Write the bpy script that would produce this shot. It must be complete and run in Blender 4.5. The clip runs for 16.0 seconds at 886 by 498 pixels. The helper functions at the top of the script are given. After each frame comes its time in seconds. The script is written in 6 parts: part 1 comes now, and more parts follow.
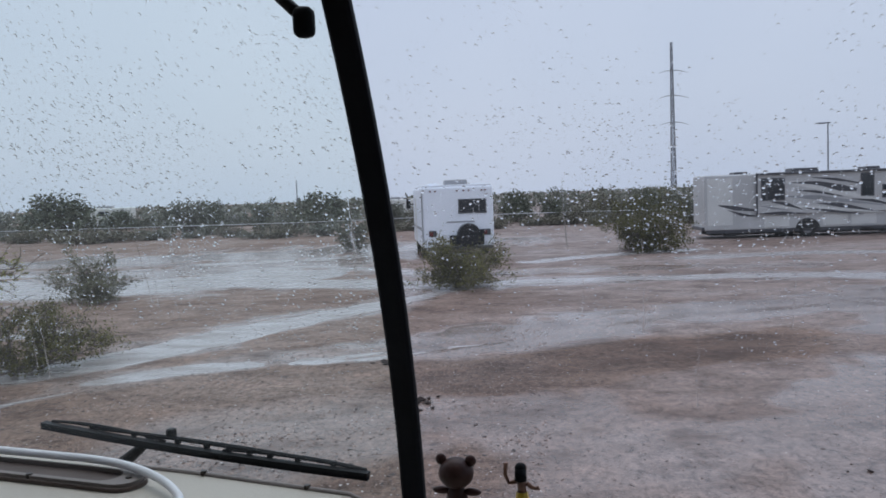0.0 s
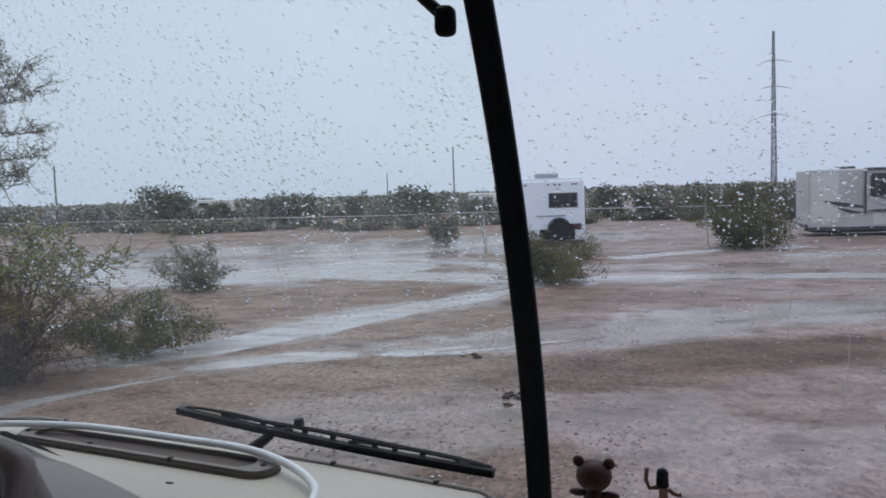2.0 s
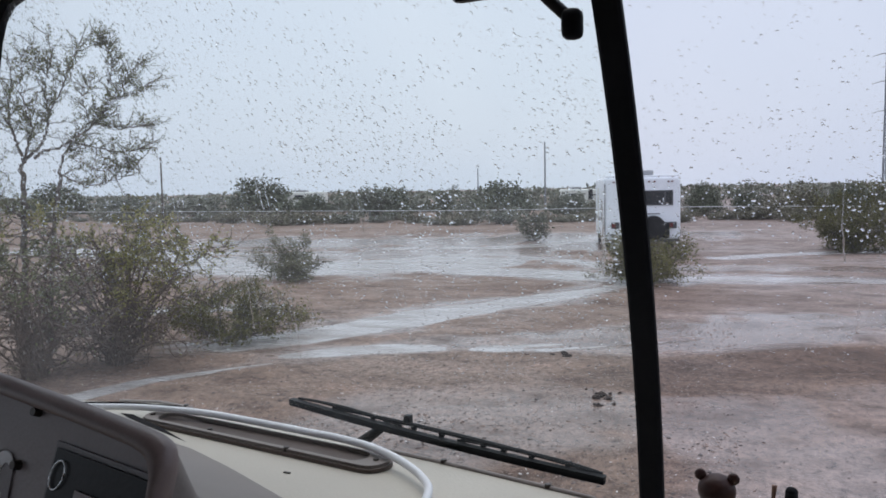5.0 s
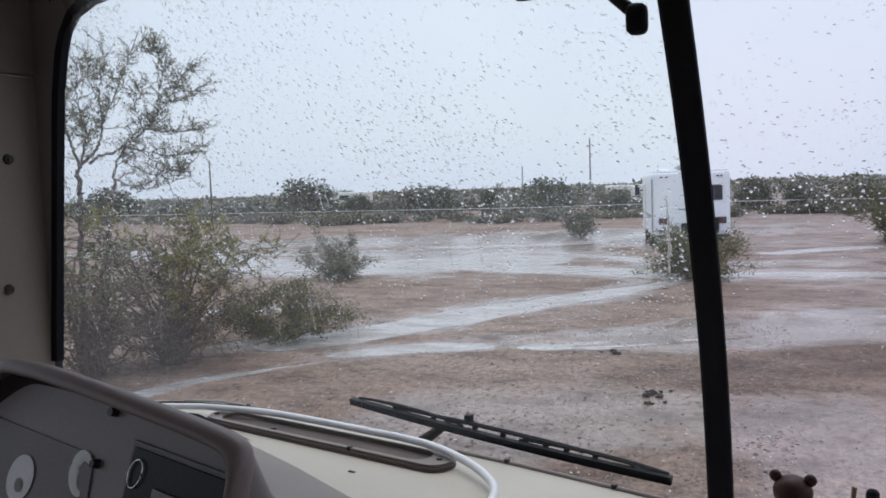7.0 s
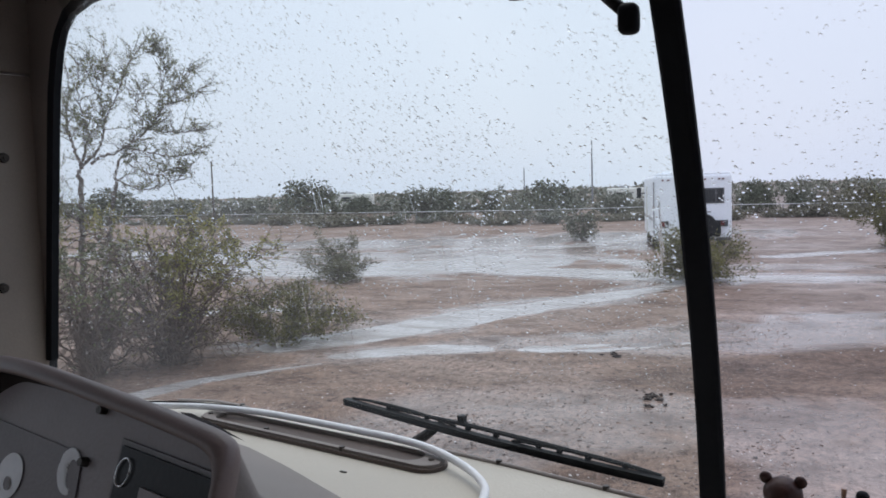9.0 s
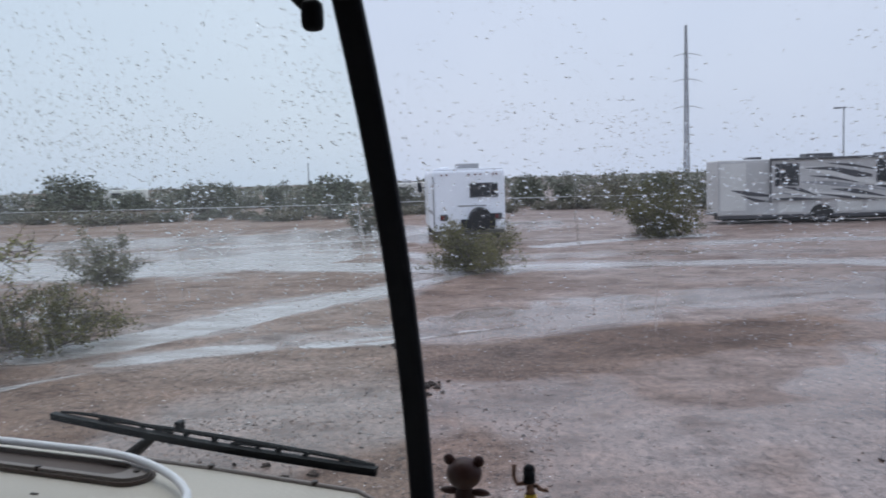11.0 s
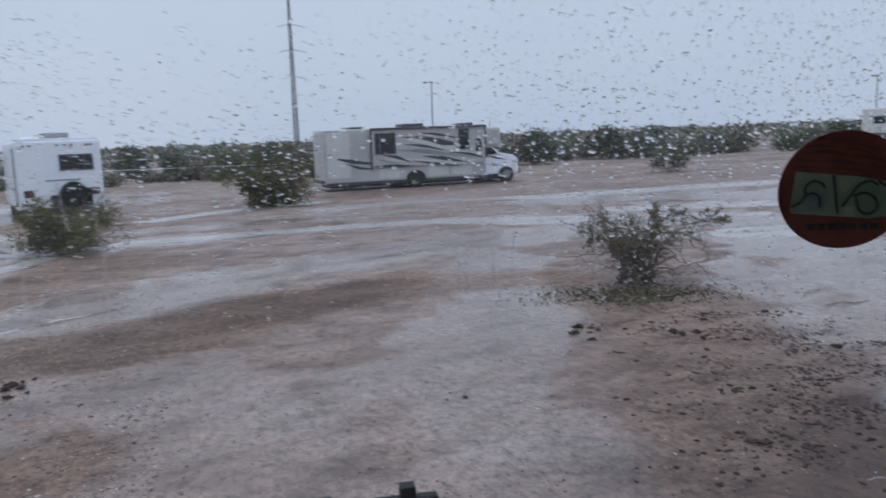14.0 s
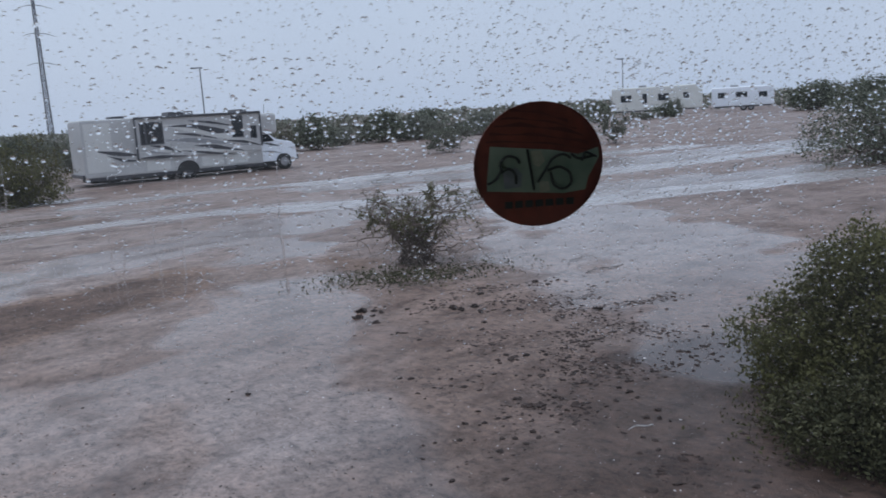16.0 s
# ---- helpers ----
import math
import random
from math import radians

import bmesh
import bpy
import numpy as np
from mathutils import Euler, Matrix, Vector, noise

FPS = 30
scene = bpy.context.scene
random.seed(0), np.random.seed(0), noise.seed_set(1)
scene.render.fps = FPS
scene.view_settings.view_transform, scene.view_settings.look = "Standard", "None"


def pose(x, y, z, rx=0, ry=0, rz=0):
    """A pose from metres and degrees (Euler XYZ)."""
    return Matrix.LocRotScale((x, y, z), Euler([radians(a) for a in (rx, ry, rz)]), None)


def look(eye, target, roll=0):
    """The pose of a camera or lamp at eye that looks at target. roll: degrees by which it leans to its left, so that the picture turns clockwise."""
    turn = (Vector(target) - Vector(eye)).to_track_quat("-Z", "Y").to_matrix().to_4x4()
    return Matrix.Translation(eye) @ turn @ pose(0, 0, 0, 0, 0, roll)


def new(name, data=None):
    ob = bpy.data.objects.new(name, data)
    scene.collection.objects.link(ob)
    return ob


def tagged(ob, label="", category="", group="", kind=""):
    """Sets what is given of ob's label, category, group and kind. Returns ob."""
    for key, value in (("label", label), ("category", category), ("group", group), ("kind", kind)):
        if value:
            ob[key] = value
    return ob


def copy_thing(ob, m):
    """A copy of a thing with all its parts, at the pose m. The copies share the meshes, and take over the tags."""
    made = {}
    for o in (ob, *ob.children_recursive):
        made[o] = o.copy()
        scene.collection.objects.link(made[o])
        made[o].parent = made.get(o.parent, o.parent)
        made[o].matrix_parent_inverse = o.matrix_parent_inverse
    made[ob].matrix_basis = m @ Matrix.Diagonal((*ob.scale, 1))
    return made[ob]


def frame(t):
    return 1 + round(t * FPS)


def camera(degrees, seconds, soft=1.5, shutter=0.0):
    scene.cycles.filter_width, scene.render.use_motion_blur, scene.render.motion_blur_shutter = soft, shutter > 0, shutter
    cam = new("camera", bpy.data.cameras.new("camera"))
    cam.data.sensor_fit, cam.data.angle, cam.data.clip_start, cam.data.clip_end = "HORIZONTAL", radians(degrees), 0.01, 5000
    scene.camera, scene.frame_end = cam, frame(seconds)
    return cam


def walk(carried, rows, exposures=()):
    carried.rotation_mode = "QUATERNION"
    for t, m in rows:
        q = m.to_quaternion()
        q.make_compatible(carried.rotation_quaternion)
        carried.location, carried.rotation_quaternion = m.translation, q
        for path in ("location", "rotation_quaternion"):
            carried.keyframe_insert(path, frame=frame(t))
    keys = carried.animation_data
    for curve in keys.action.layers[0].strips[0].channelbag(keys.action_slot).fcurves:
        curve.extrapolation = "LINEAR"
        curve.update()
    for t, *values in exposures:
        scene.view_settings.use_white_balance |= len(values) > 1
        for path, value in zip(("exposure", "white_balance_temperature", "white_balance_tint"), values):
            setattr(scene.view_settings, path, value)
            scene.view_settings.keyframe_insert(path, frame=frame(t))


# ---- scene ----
cam = camera(57.8, 16.0, soft=1.7, shutter=0.4)
PATH = [
    (0, (0.017, -0.009, 2.429), (-0.032, 1.986, 2.297), -2.2),
    (0.5, (0.008, -0.007, 2.43), (-0.086, 1.986, 2.294), -2.3),
    (1, (-0.006, -0.01, 2.427), (-0.15, 1.98, 2.292), -2.3),
    (1.5, (-0.022, -0.009, 2.432), (-0.222, 1.976, 2.289), -2.1),
    (2, (-0.035, -0.01, 2.436), (-0.303, 1.967, 2.296), -1.9),
    (2.5, (-0.048, -0.015, 2.444), (-0.381, 1.953, 2.315), -1.5),
    (3, (-0.06, -0.016, 2.448), (-0.453, 1.941, 2.319), -1.4),
    (3.5, (-0.065, -0.015, 2.445), (-0.498, 1.933, 2.312), -1.1),
    (4, (-0.063, -0.016, 2.447), (-0.513, 1.928, 2.311), -1.2),
    (6.5, (-0.083, -0.018, 2.444), (-0.646, 1.895, 2.288), -1.4),
    (7, (-0.088, -0.022, 2.448), (-0.681, 1.882, 2.3), -2.0),
    (7.5, (-0.093, -0.022, 2.447), (-0.712, 1.875, 2.306), -2.1),
    (8, (-0.094, -0.025, 2.446), (-0.723, 1.869, 2.308), -2.0),
    (8.2, (-0.092, -0.024, 2.447), (-0.721, 1.87, 2.308), -2.0),
    (10.5, (-0.016, -0.001, 2.439), (-0.29, 1.973, 2.279), -1.6),
    (11, (0.019, 0.004, 2.443), (-0.059, 1.995, 2.271), -1.9),
    (11.5, (0.049, 0.009, 2.443), (0.125, 1.999, 2.261), -1.6),
    (12, (0.076, 0.008, 2.445), (0.297, 1.987, 2.264), -1.4),
    (12.5, (0.098, 0.013, 2.443), (0.457, 1.972, 2.262), -1.4),
    (13, (0.119, 0.021, 2.438), (0.597, 1.953, 2.241), -1.2),
    (13.5, (0.141, 0.058, 2.427), (0.761, 1.946, 2.198), -1.3),
    (14, (0.196, 0.128, 2.418), (1.022, 1.928, 2.139), -2.2),
    (14.5, (0.249, 0.169, 2.411), (1.233, 1.881, 2.093), -3.0),
    (15, (0.27, 0.174, 2.412), (1.382, 1.805, 2.093), -3.0),
    (15.5, (0.293, 0.166, 2.41), (1.497, 1.729, 2.084), -3.2),
    (16, (0.318, 0.159, 2.407), (1.583, 1.67, 2.066), -3.5),
]
EXPOSURES = [(0, -0.07, 6450, 9), (2.0, 0.02, 6500, 9), (3.5, 0.09, 6650, 10), (6.5, 0.29, 6800, 12), (8.2, 0.33, 6800, 12), (10.5, 0.20, 6600, 10), (11.5, 0.03, 6450, 9), (12.8, -0.09, 6400, 7), (13.4, -0.04, 6400, 7), (14.2, -0.11, 6350, 6), (16.0, -0.08, 6300, 7)]
walk(cam, [(t, look(eye, target, roll)) for t, eye, target, roll in PATH], EXPOSURES)

# ---------------------------------------------------------------- world and sun
world = bpy.data.worlds.new("overcast_sky")
scene.world = world
world.use_nodes = True
wn, wl = world.node_tree.nodes, world.node_tree.links
wn.clear()
sky = wn.new("ShaderNodeTexSky")
sky.sky_type = "NISHITA"
sky.sun_disc = False
sky.sun_elevation, sky.sun_rotation = radians(65), radians(-20)
sky.air_density, sky.dust_density = 1.6, 4.0
dim = wn.new("ShaderNodeVectorMath")
dim.operation = "SCALE"
dim.inputs["Scale"].default_value = 0.09
cloud = wn.new("ShaderNodeTexNoise")
cloud.inputs["Scale"].default_value = 1.6
cloud.inputs["Detail"].default_value = 3.0
cramp = wn.new("ShaderNodeValToRGB")
cramp.color_ramp.elements[0].position, cramp.color_ramp.elements[1].position = 0.3, 0.75
cramp.color_ramp.elements[0].color = (0.500, 0.590, 0.745, 1)
cramp.color_ramp.elements[1].color = (0.620, 0.690, 0.820, 1)
wmix = wn.new("ShaderNodeMixRGB")
wmix.inputs[0].default_value = 0.88
wbg = wn.new("ShaderNodeBackground")
wbg.inputs["Strength"].default_value = 1.0
wout = wn.new("ShaderNodeOutputWorld")
wl.new(sky.outputs[0], dim.inputs[0])
wl.new(dim.outputs[0], wmix.inputs[1])
wl.new(cloud.outputs["Fac"], cramp.inputs[0])
wl.new(cramp.outputs[0], wmix.inputs[2])
wtc, wsep, wrange = wn.new("ShaderNodeTexCoord"), wn.new("ShaderNodeSeparateXYZ"), wn.new("ShaderNodeMapRange")
wrange.inputs[1].default_value, wrange.inputs[2].default_value = 0.35, 1.0
wrange.inputs[3].default_value, wrange.inputs[4].default_value = 1.06, 2.3
wl.new(wtc.outputs["Generated"], wsep.inputs[0])
wl.new(wsep.outputs["Z"], wrange.inputs[0])
wl.new(wrange.outputs[0], wbg.inputs["Strength"])
wl.new(wmix.outputs[0], wbg.inputs["Color"])
wl.new(wbg.outputs[0], wout.inputs[0])

sun = new("sun", bpy.data.lights.new("sun", "SUN"))
sun.data.energy, sun.data.angle, sun.data.color = 0.55, radians(40), (1.0, 0.97, 0.93)
sun.matrix_world = look((-8, 22, 50), (0, 0, 0))

# ---------------------------------------------------------------- materials


def nodes_of(name):
    m = bpy.data.materials.new(name)
    m.use_nodes = True
    return m, m.node_tree.nodes, m.node_tree.links, m.node_tree.nodes["Principled BSDF"]


def surface(name, dark, light, rough=0.6, rough_to=None, scale=3.0, grain=60.0, bump=0.15, metal=0.0, spec=0.5,
            island=0.0, per_object=0.0, coat=0.0, thin=0.0):
    """A worn surface: colour varies at two scales between dark and light, with fine relief."""
    m, n, l, p = nodes_of(name)
    tc = n.new("ShaderNodeTexCoord")
    big, small = n.new("ShaderNodeTexNoise"), n.new("ShaderNodeTexNoise")
    big.inputs["Scale"].default_value, big.inputs["Detail"].default_value = scale, 4
    small.inputs["Scale"].default_value, small.inputs["Detail"].default_value = grain, 3
    l.new(tc.outputs["Object"], big.inputs["Vector"])
    l.new(tc.outputs["Object"], small.inputs["Vector"])
    add = n.new("ShaderNodeMath")
    add.operation = "MULTIPLY_ADD"
    add.inputs[1].default_value = 0.45
    l.new(small.outputs["Fac"], add.inputs[0])
    sc = n.new("ShaderNodeMath")
    sc.operation = "MULTIPLY_ADD"
    sc.inputs[1].default_value, sc.inputs[2].default_value = 1.1, -0.28
    l.new(big.outputs["Fac"], sc.inputs[0])
    l.new(sc.outputs[0], add.inputs[2])
    fac = add.outputs[0]
    if island or per_object:
        g = n.new("ShaderNodeNewGeometry" if island else "ShaderNodeObjectInfo")
        mr = n.new("ShaderNodeMath")
        mr.operation = "MULTIPLY_ADD"
        mr.inputs[1].default_value, mr.inputs[2].default_value = island or per_object, -(island or per_object) / 2
        l.new(g.outputs["Random Per Island" if island else "Random"], mr.inputs[0])
        ad = n.new("ShaderNodeMath")
        l.new(mr.outputs[0], ad.inputs[0])
        l.new(fac, ad.inputs[1])
        fac = ad.outputs[0]
    ramp = n.new("ShaderNodeValToRGB")
    ramp.color_ramp.elements[0].position, ramp.color_ramp.elements[1].position = 0.2, 0.8
    ramp.color_ramp.elements[0].color, ramp.color_ramp.elements[1].color = (*dark, 1), (*light, 1)
    l.new(fac, ramp.inputs[0])
    l.new(ramp.outputs[0], p.inputs["Base Color"])
    rr = n.new("ShaderNodeMapRange")
    rr.inputs[3].default_value, rr.inputs[4].default_value = rough, rough_to if rough_to is not None else min(1, rough + 0.12)
    l.new(big.outputs["Fac"], rr.inputs[0])
    l.new(rr.outputs[0], p.inputs["Roughness"])
    p.inputs["Metallic"].default_value = metal
    p.inputs["Specular IOR Level"].default_value = spec
    p.inputs["Coat Weight"].default_value = coat
    p.inputs["Coat Roughness"].default_value = 0.15
    if bump:
        b = n.new("ShaderNodeBump")
        b.inputs["Strength"].default_value, b.inputs["Distance"].default_value = bump, 0.01
        l.new(small.outputs["Fac"], b.inputs["Height"])
        l.new(b.outputs[0], p.inputs["Normal"])
    if thin:
        lit, mix = n.new("ShaderNodeBsdfTranslucent"), n.new("ShaderNodeMixShader")
        mix.inputs[0].default_value = thin
        l.new(ramp.outputs[0], lit.inputs["Color"])
        l.new(p.outputs[0], mix.inputs[1])
        l.new(lit.outputs[0], mix.inputs[2])
        l.new(mix.outputs[0], [x for x in n if x.type == "OUTPUT_MATERIAL"][0].inputs[0])
    return m


def mud(name):
    """Wet desert soil: brown and grey-pink silt, gravel grain and a film of water in broad patches."""
    m, n, l, p = nodes_of(name)
    geo = n.new("ShaderNodeNewGeometry")
    stretch = n.new("ShaderNodeMapping")
    stretch.inputs["Scale"].default_value = (0.75, 1.15, 1.0)
    stretch.inputs["Rotation"].default_value = (0, 0, 0.25)
    l.new(geo.outputs["Position"], stretch.inputs["Vector"])

    def tex(scale, detail, rough=0.55, vec=stretch.outputs[0]):
        t = n.new("ShaderNodeTexNoise")
        t.inputs["Scale"].default_value, t.inputs["Detail"].default_value, t.inputs["Roughness"].default_value = scale, detail, rough
        l.new(vec, t.inputs["Vector"])
        return t.outputs["Fac"]

    def ramp(fac, stops):
        r = n.new("ShaderNodeValToRGB")
        while len(r.color_ramp.elements) < len(stops):
            r.color_ramp.elements.new(0.5)
        for e, (pos, c) in zip(r.color_ramp.elements, stops):
            e.position, e.color = pos, (*c, 1)
        l.new(fac, r.inputs[0])
        return r.outputs[0]

    grain = n.new("ShaderNodeMapping")
    grain.inputs["Scale"].default_value = (1.2, 0.8, 1.0)
    l.new(geo.outputs["Position"], grain.inputs["Vector"])
    broad, mid, fine, grit = tex(0.22, 5), tex(1.3, 8, 0.68), tex(9, 6, 0.75, grain.outputs[0]), tex(60, 3)
    soil = ramp(broad, [(0.36, (0.127, 0.083, 0.064)), (0.5, (0.176, 0.126, 0.103)), (0.66, (0.216, 0.173, 0.155))])
    spots = ramp(mid, [(0.32, (0.48, 0.43, 0.41)), (0.50, (1, 1, 1)), (0.68, (1.28, 1.26, 1.26))])
    gravel = ramp(fine, [(0.32, (0.34, 0.30, 0.28)), (0.47, (0.95, 0.95, 0.95)), (0.68, (1.45, 1.42, 1.40))])

    def times(a, b, f=1.0):
        x = n.new("ShaderNodeMixRGB")
        x.blend_type = "MULTIPLY"
        x.inputs[0].default_value = f
        l.new(a, x.inputs[1])
        l.new(b, x.inputs[2])
        return x.outputs[0]

    vor = n.new("ShaderNodeTexVoronoi")
    vor.inputs["Scale"].default_value = 16
    warp = n.new("ShaderNodeMixRGB")
    warp.inputs[0].default_value = 0.12
    wn_ = n.new("ShaderNodeTexNoise")
    wn_.inputs["Scale"].default_value = 11
    l.new(stretch.outputs[0], wn_.inputs["Vector"])
    l.new(stretch.outputs[0], warp.inputs[1])
    l.new(wn_.outputs["Color"], warp.inputs[2])
    l.new(warp.outputs[0], vor.inputs["Vector"])
    crumb = ramp(vor.outputs["Distance"], [(0.10, (0.55, 0.50, 0.47)), (0.24, (1, 1, 1)), (0.62, (1.10, 1.09, 1.08))])
    specks = ramp(tex(32, 4, 0.7, grain.outputs[0]), [(0.34, (0.50, 0.46, 0.44)), (0.46, (1, 1, 1)), (0.58, (1.0, 1.0, 1.0)), (0.72, (1.45, 1.43, 1.42))])
    # darker soil colour, with the shade beside the shrub painted in
    soil_shade = n.new("ShaderNodeAttribute")
    soil_shade.attribute_name = "soil_shade"
    lc = ramp(soil_shade.outputs["Fac"], [(0.0, (1, 1, 1)), (1.0, (0.34, 0.29, 0.26))])
    soak = n.new("ShaderNodeAttribute")
    soak.attribute_name = "soak"
    tone = ramp(soak.outputs["Fac"], [(0.12, (1.05, 0.99, 0.92)), (0.40, (1.0, 1.0, 1.0))])
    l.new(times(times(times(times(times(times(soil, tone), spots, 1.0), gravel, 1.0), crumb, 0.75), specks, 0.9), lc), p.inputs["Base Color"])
    wet = n.new("ShaderNodeMath")
    wet.operation = "MULTIPLY_ADD"
    wet.inputs[1].default_value = 0.45
    l.new(mid, wet.inputs[0])
    l.new(soak.outputs["Fac"], wet.inputs[2])
    w2 = n.new("ShaderNodeMath")
    w2.operation = "MULTIPLY_ADD"
    w2.inputs[1].default_value = 0.35
    l.new(tex(0.16, 4), w2.inputs[0])
    l.new(wet.outputs[0], w2.inputs[2])
    rr = n.new("ShaderNodeMapRange")
    rr.inputs[1].default_value, rr.inputs[2].default_value = 0.55, 1.05
    rr.inputs[3].default_value, rr.inputs[4].default_value = 0.85, 0.16
    l.new(w2.outputs[0], rr.inputs[0])
    l.new(rr.outputs[0], p.inputs["Roughness"])
    p.inputs["Specular IOR Level"].default_value = 0.38
    bs = n.new("ShaderNodeMapRange")
    bs.inputs[1].default_value, bs.inputs[2].default_value = 0.55, 1.0
    bs.inputs[3].default_value, bs.inputs[4].default_value = 0.75, 0.06
    l.new(w2.outputs[0], bs.inputs[0])
    h = n.new("ShaderNodeMath")
    h.operation = "MULTIPLY_ADD"
    h.inputs[1].default_value = 0.35
    l.new(grit, h.inputs[0])
    l.new(fine, h.inputs[2])
    b = n.new("ShaderNodeBump")
    b.inputs["Distance"].default_value = 0.05
    l.new(bs.outputs[0], b.inputs["Strength"])
    l.new(h.outputs[0], b.inputs["Height"])
    l.new(b.outputs[0], p.inputs["Normal"])
    return m


def muddy_water(name):
    """Shallow silty run-off: pale silt in drawn-out streaks, rough where the rain and the flow ruffle it."""
    m, n, l, p = nodes_of(name)
    p.inputs["IOR"].default_value = 1.33
    p.inputs["Specular IOR Level"].default_value = 0.9
    geo, along = n.new("ShaderNodeNewGeometry"), n.new("ShaderNodeMapping")
    along.inputs["Scale"].default_value = (0.45, 1.5, 1.0)
    along.inputs["Rotation"].default_value = (0, 0, -0.5)
    l.new(geo.outputs["Position"], along.inputs["Vector"])
    silt, t = n.new("ShaderNodeTexNoise"), n.new("ShaderNodeTexNoise")
    silt.inputs["Scale"].default_value, silt.inputs["Detail"].default_value, silt.inputs["Roughness"].default_value = 1.5, 7, 0.68
    l.new(along.outputs[0], silt.inputs["Vector"])
    ramp = n.new("ShaderNodeValToRGB")
    ramp.color_ramp.elements[0].position, ramp.color_ramp.elements[1].position = 0.36, 0.62
    ramp.color_ramp.elements[0].color, ramp.color_ramp.elements[1].color = (0.20, 0.168, 0.152, 1), (0.40, 0.375, 0.36, 1)
    l.new(silt.outputs["Fac"], ramp.inputs[0])
    l.new(ramp.outputs[0], p.inputs["Base Color"])
    rr = n.new("ShaderNodeMapRange")
    rr.inputs[1].default_value, rr.inputs[2].default_value = 0.35, 0.65
    rr.inputs[3].default_value, rr.inputs[4].default_value = 0.42, 0.08
    l.new(silt.outputs["Fac"], rr.inputs[0])
    l.new(rr.outputs[0], p.inputs["Roughness"])
    t.inputs["Scale"].default_value, t.inputs["Detail"].default_value = 9, 6
    l.new(geo.outputs["Position"], t.inputs["Vector"])
    b = n.new("ShaderNodeBump")
    b.inputs["Strength"].default_value, b.inputs["Distance"].default_value = 0.5, 0.03
    l.new(t.outputs["Fac"], b.inputs["Height"])
    l.new(b.outputs[0], p.inputs["Normal"])
    return m


def windscreen_glass(name, tint, film=0.026):
    """Clear pane with a thin wet, dusty film, also standing in for rain haze."""
    m, n, l, p = nodes_of(name)
    n.remove(p)
    out = [x for x in n if x.type == "OUTPUT_MATERIAL"][0]
    clear, gloss, dust = n.new("ShaderNodeBsdfTransparent"), n.new("ShaderNodeBsdfGlossy"), n.new("ShaderNodeBsdfTranslucent")
    clear.inputs["Color"].default_value = (*tint, 1)
    gloss.inputs["Roughness"].default_value = 0.02
    dust.inputs["Color"].default_value = (0.85, 0.87, 0.9, 1)
    fr = n.new("ShaderNodeFresnel")
    fr.inputs["IOR"].default_value = 1.2
    tc, nz, mr = n.new("ShaderNodeTexCoord"), n.new("ShaderNodeTexNoise"), n.new("ShaderNodeMapRange")
    nz.inputs["Scale"].default_value, nz.inputs["Detail"].default_value = 4, 5
    l.new(tc.outputs["Object"], nz.inputs["Vector"])
    mr.inputs[1].default_value, mr.inputs[2].default_value = 0.3, 0.75
    mr.inputs[3].default_value, mr.inputs[4].default_value = film * 0.6, film * 1.7
    l.new(nz.outputs["Fac"], mr.inputs[0])
    sep, up_, side_ = n.new("ShaderNodeSeparateXYZ"), n.new("ShaderNodeMapRange"), n.new("ShaderNodeMapRange")
    l.new(tc.outputs["Object"], sep.inputs[0])
    for node, axis_, row in ((up_, "Z", (2.10, 2.42, 0.40, 1.0)), (side_, "X", (-0.55, -0.95, 0.40, 0.95))):
        node.interpolation_type = "SMOOTHSTEP"
        for k in range(4):
            node.inputs[k + 1].default_value = row[k]
        l.new(sep.outputs[axis_], node.inputs[0])
    most, thick = n.new("ShaderNodeMath"), n.new("ShaderNodeMath")
    most.operation, thick.operation = "MAXIMUM", "MULTIPLY"
    l.new(up_.outputs[0], most.inputs[0])
    l.new(side_.outputs[0], most.inputs[1])
    l.new(mr.outputs[0], thick.inputs[0])
    l.new(most.outputs[0], thick.inputs[1])
    a, b = n.new("ShaderNodeMixShader"), n.new("ShaderNodeMixShader")
    l.new(thick.outputs[0], a.inputs[0])
    l.new(clear.outputs[0], a.inputs[1])
    l.new(dust.outputs[0], a.inputs[2])
    l.new(fr.outputs[0], b.inputs[0])
    l.new(a.outputs[0], b.inputs[1])
    l.new(gloss.outputs[0], b.inputs[2])
    l.new(b.outputs[0], out.inputs[0])
    return m


def cloth(name, dark, light):
    """Thin curtain cloth that lets part of the daylight through."""
    m = surface(name, dark, light, 0.85, 0.95, 6, 160, 0.3)
    n, l = m.node_tree.nodes, m.node_tree.links
    out = [x for x in n if x.type == "OUTPUT_MATERIAL"][0]
    through_, mix = n.new("ShaderNodeBsdfTranslucent"), n.new("ShaderNodeMixShader")
    through_.inputs["Color"].default_value = (*light, 1)
    mix.inputs[0].default_value = 0.45
    l.new(n["Principled BSDF"].outputs[0], mix.inputs[1])
    l.new(through_.outputs[0], mix.inputs[2])
    l.new(mix.outputs[0], out.inputs[0])
    return m


def clear_water(name):
    m, n, l, p = nodes_of(name)
    p.inputs["Base Color"].default_value = (1, 1, 1, 1)
    p.inputs["Roughness"].default_value = 0.0
    p.inputs["IOR"].default_value = 1.33
    p.inputs["Transmission Weight"].default_value = 1.0
    return m


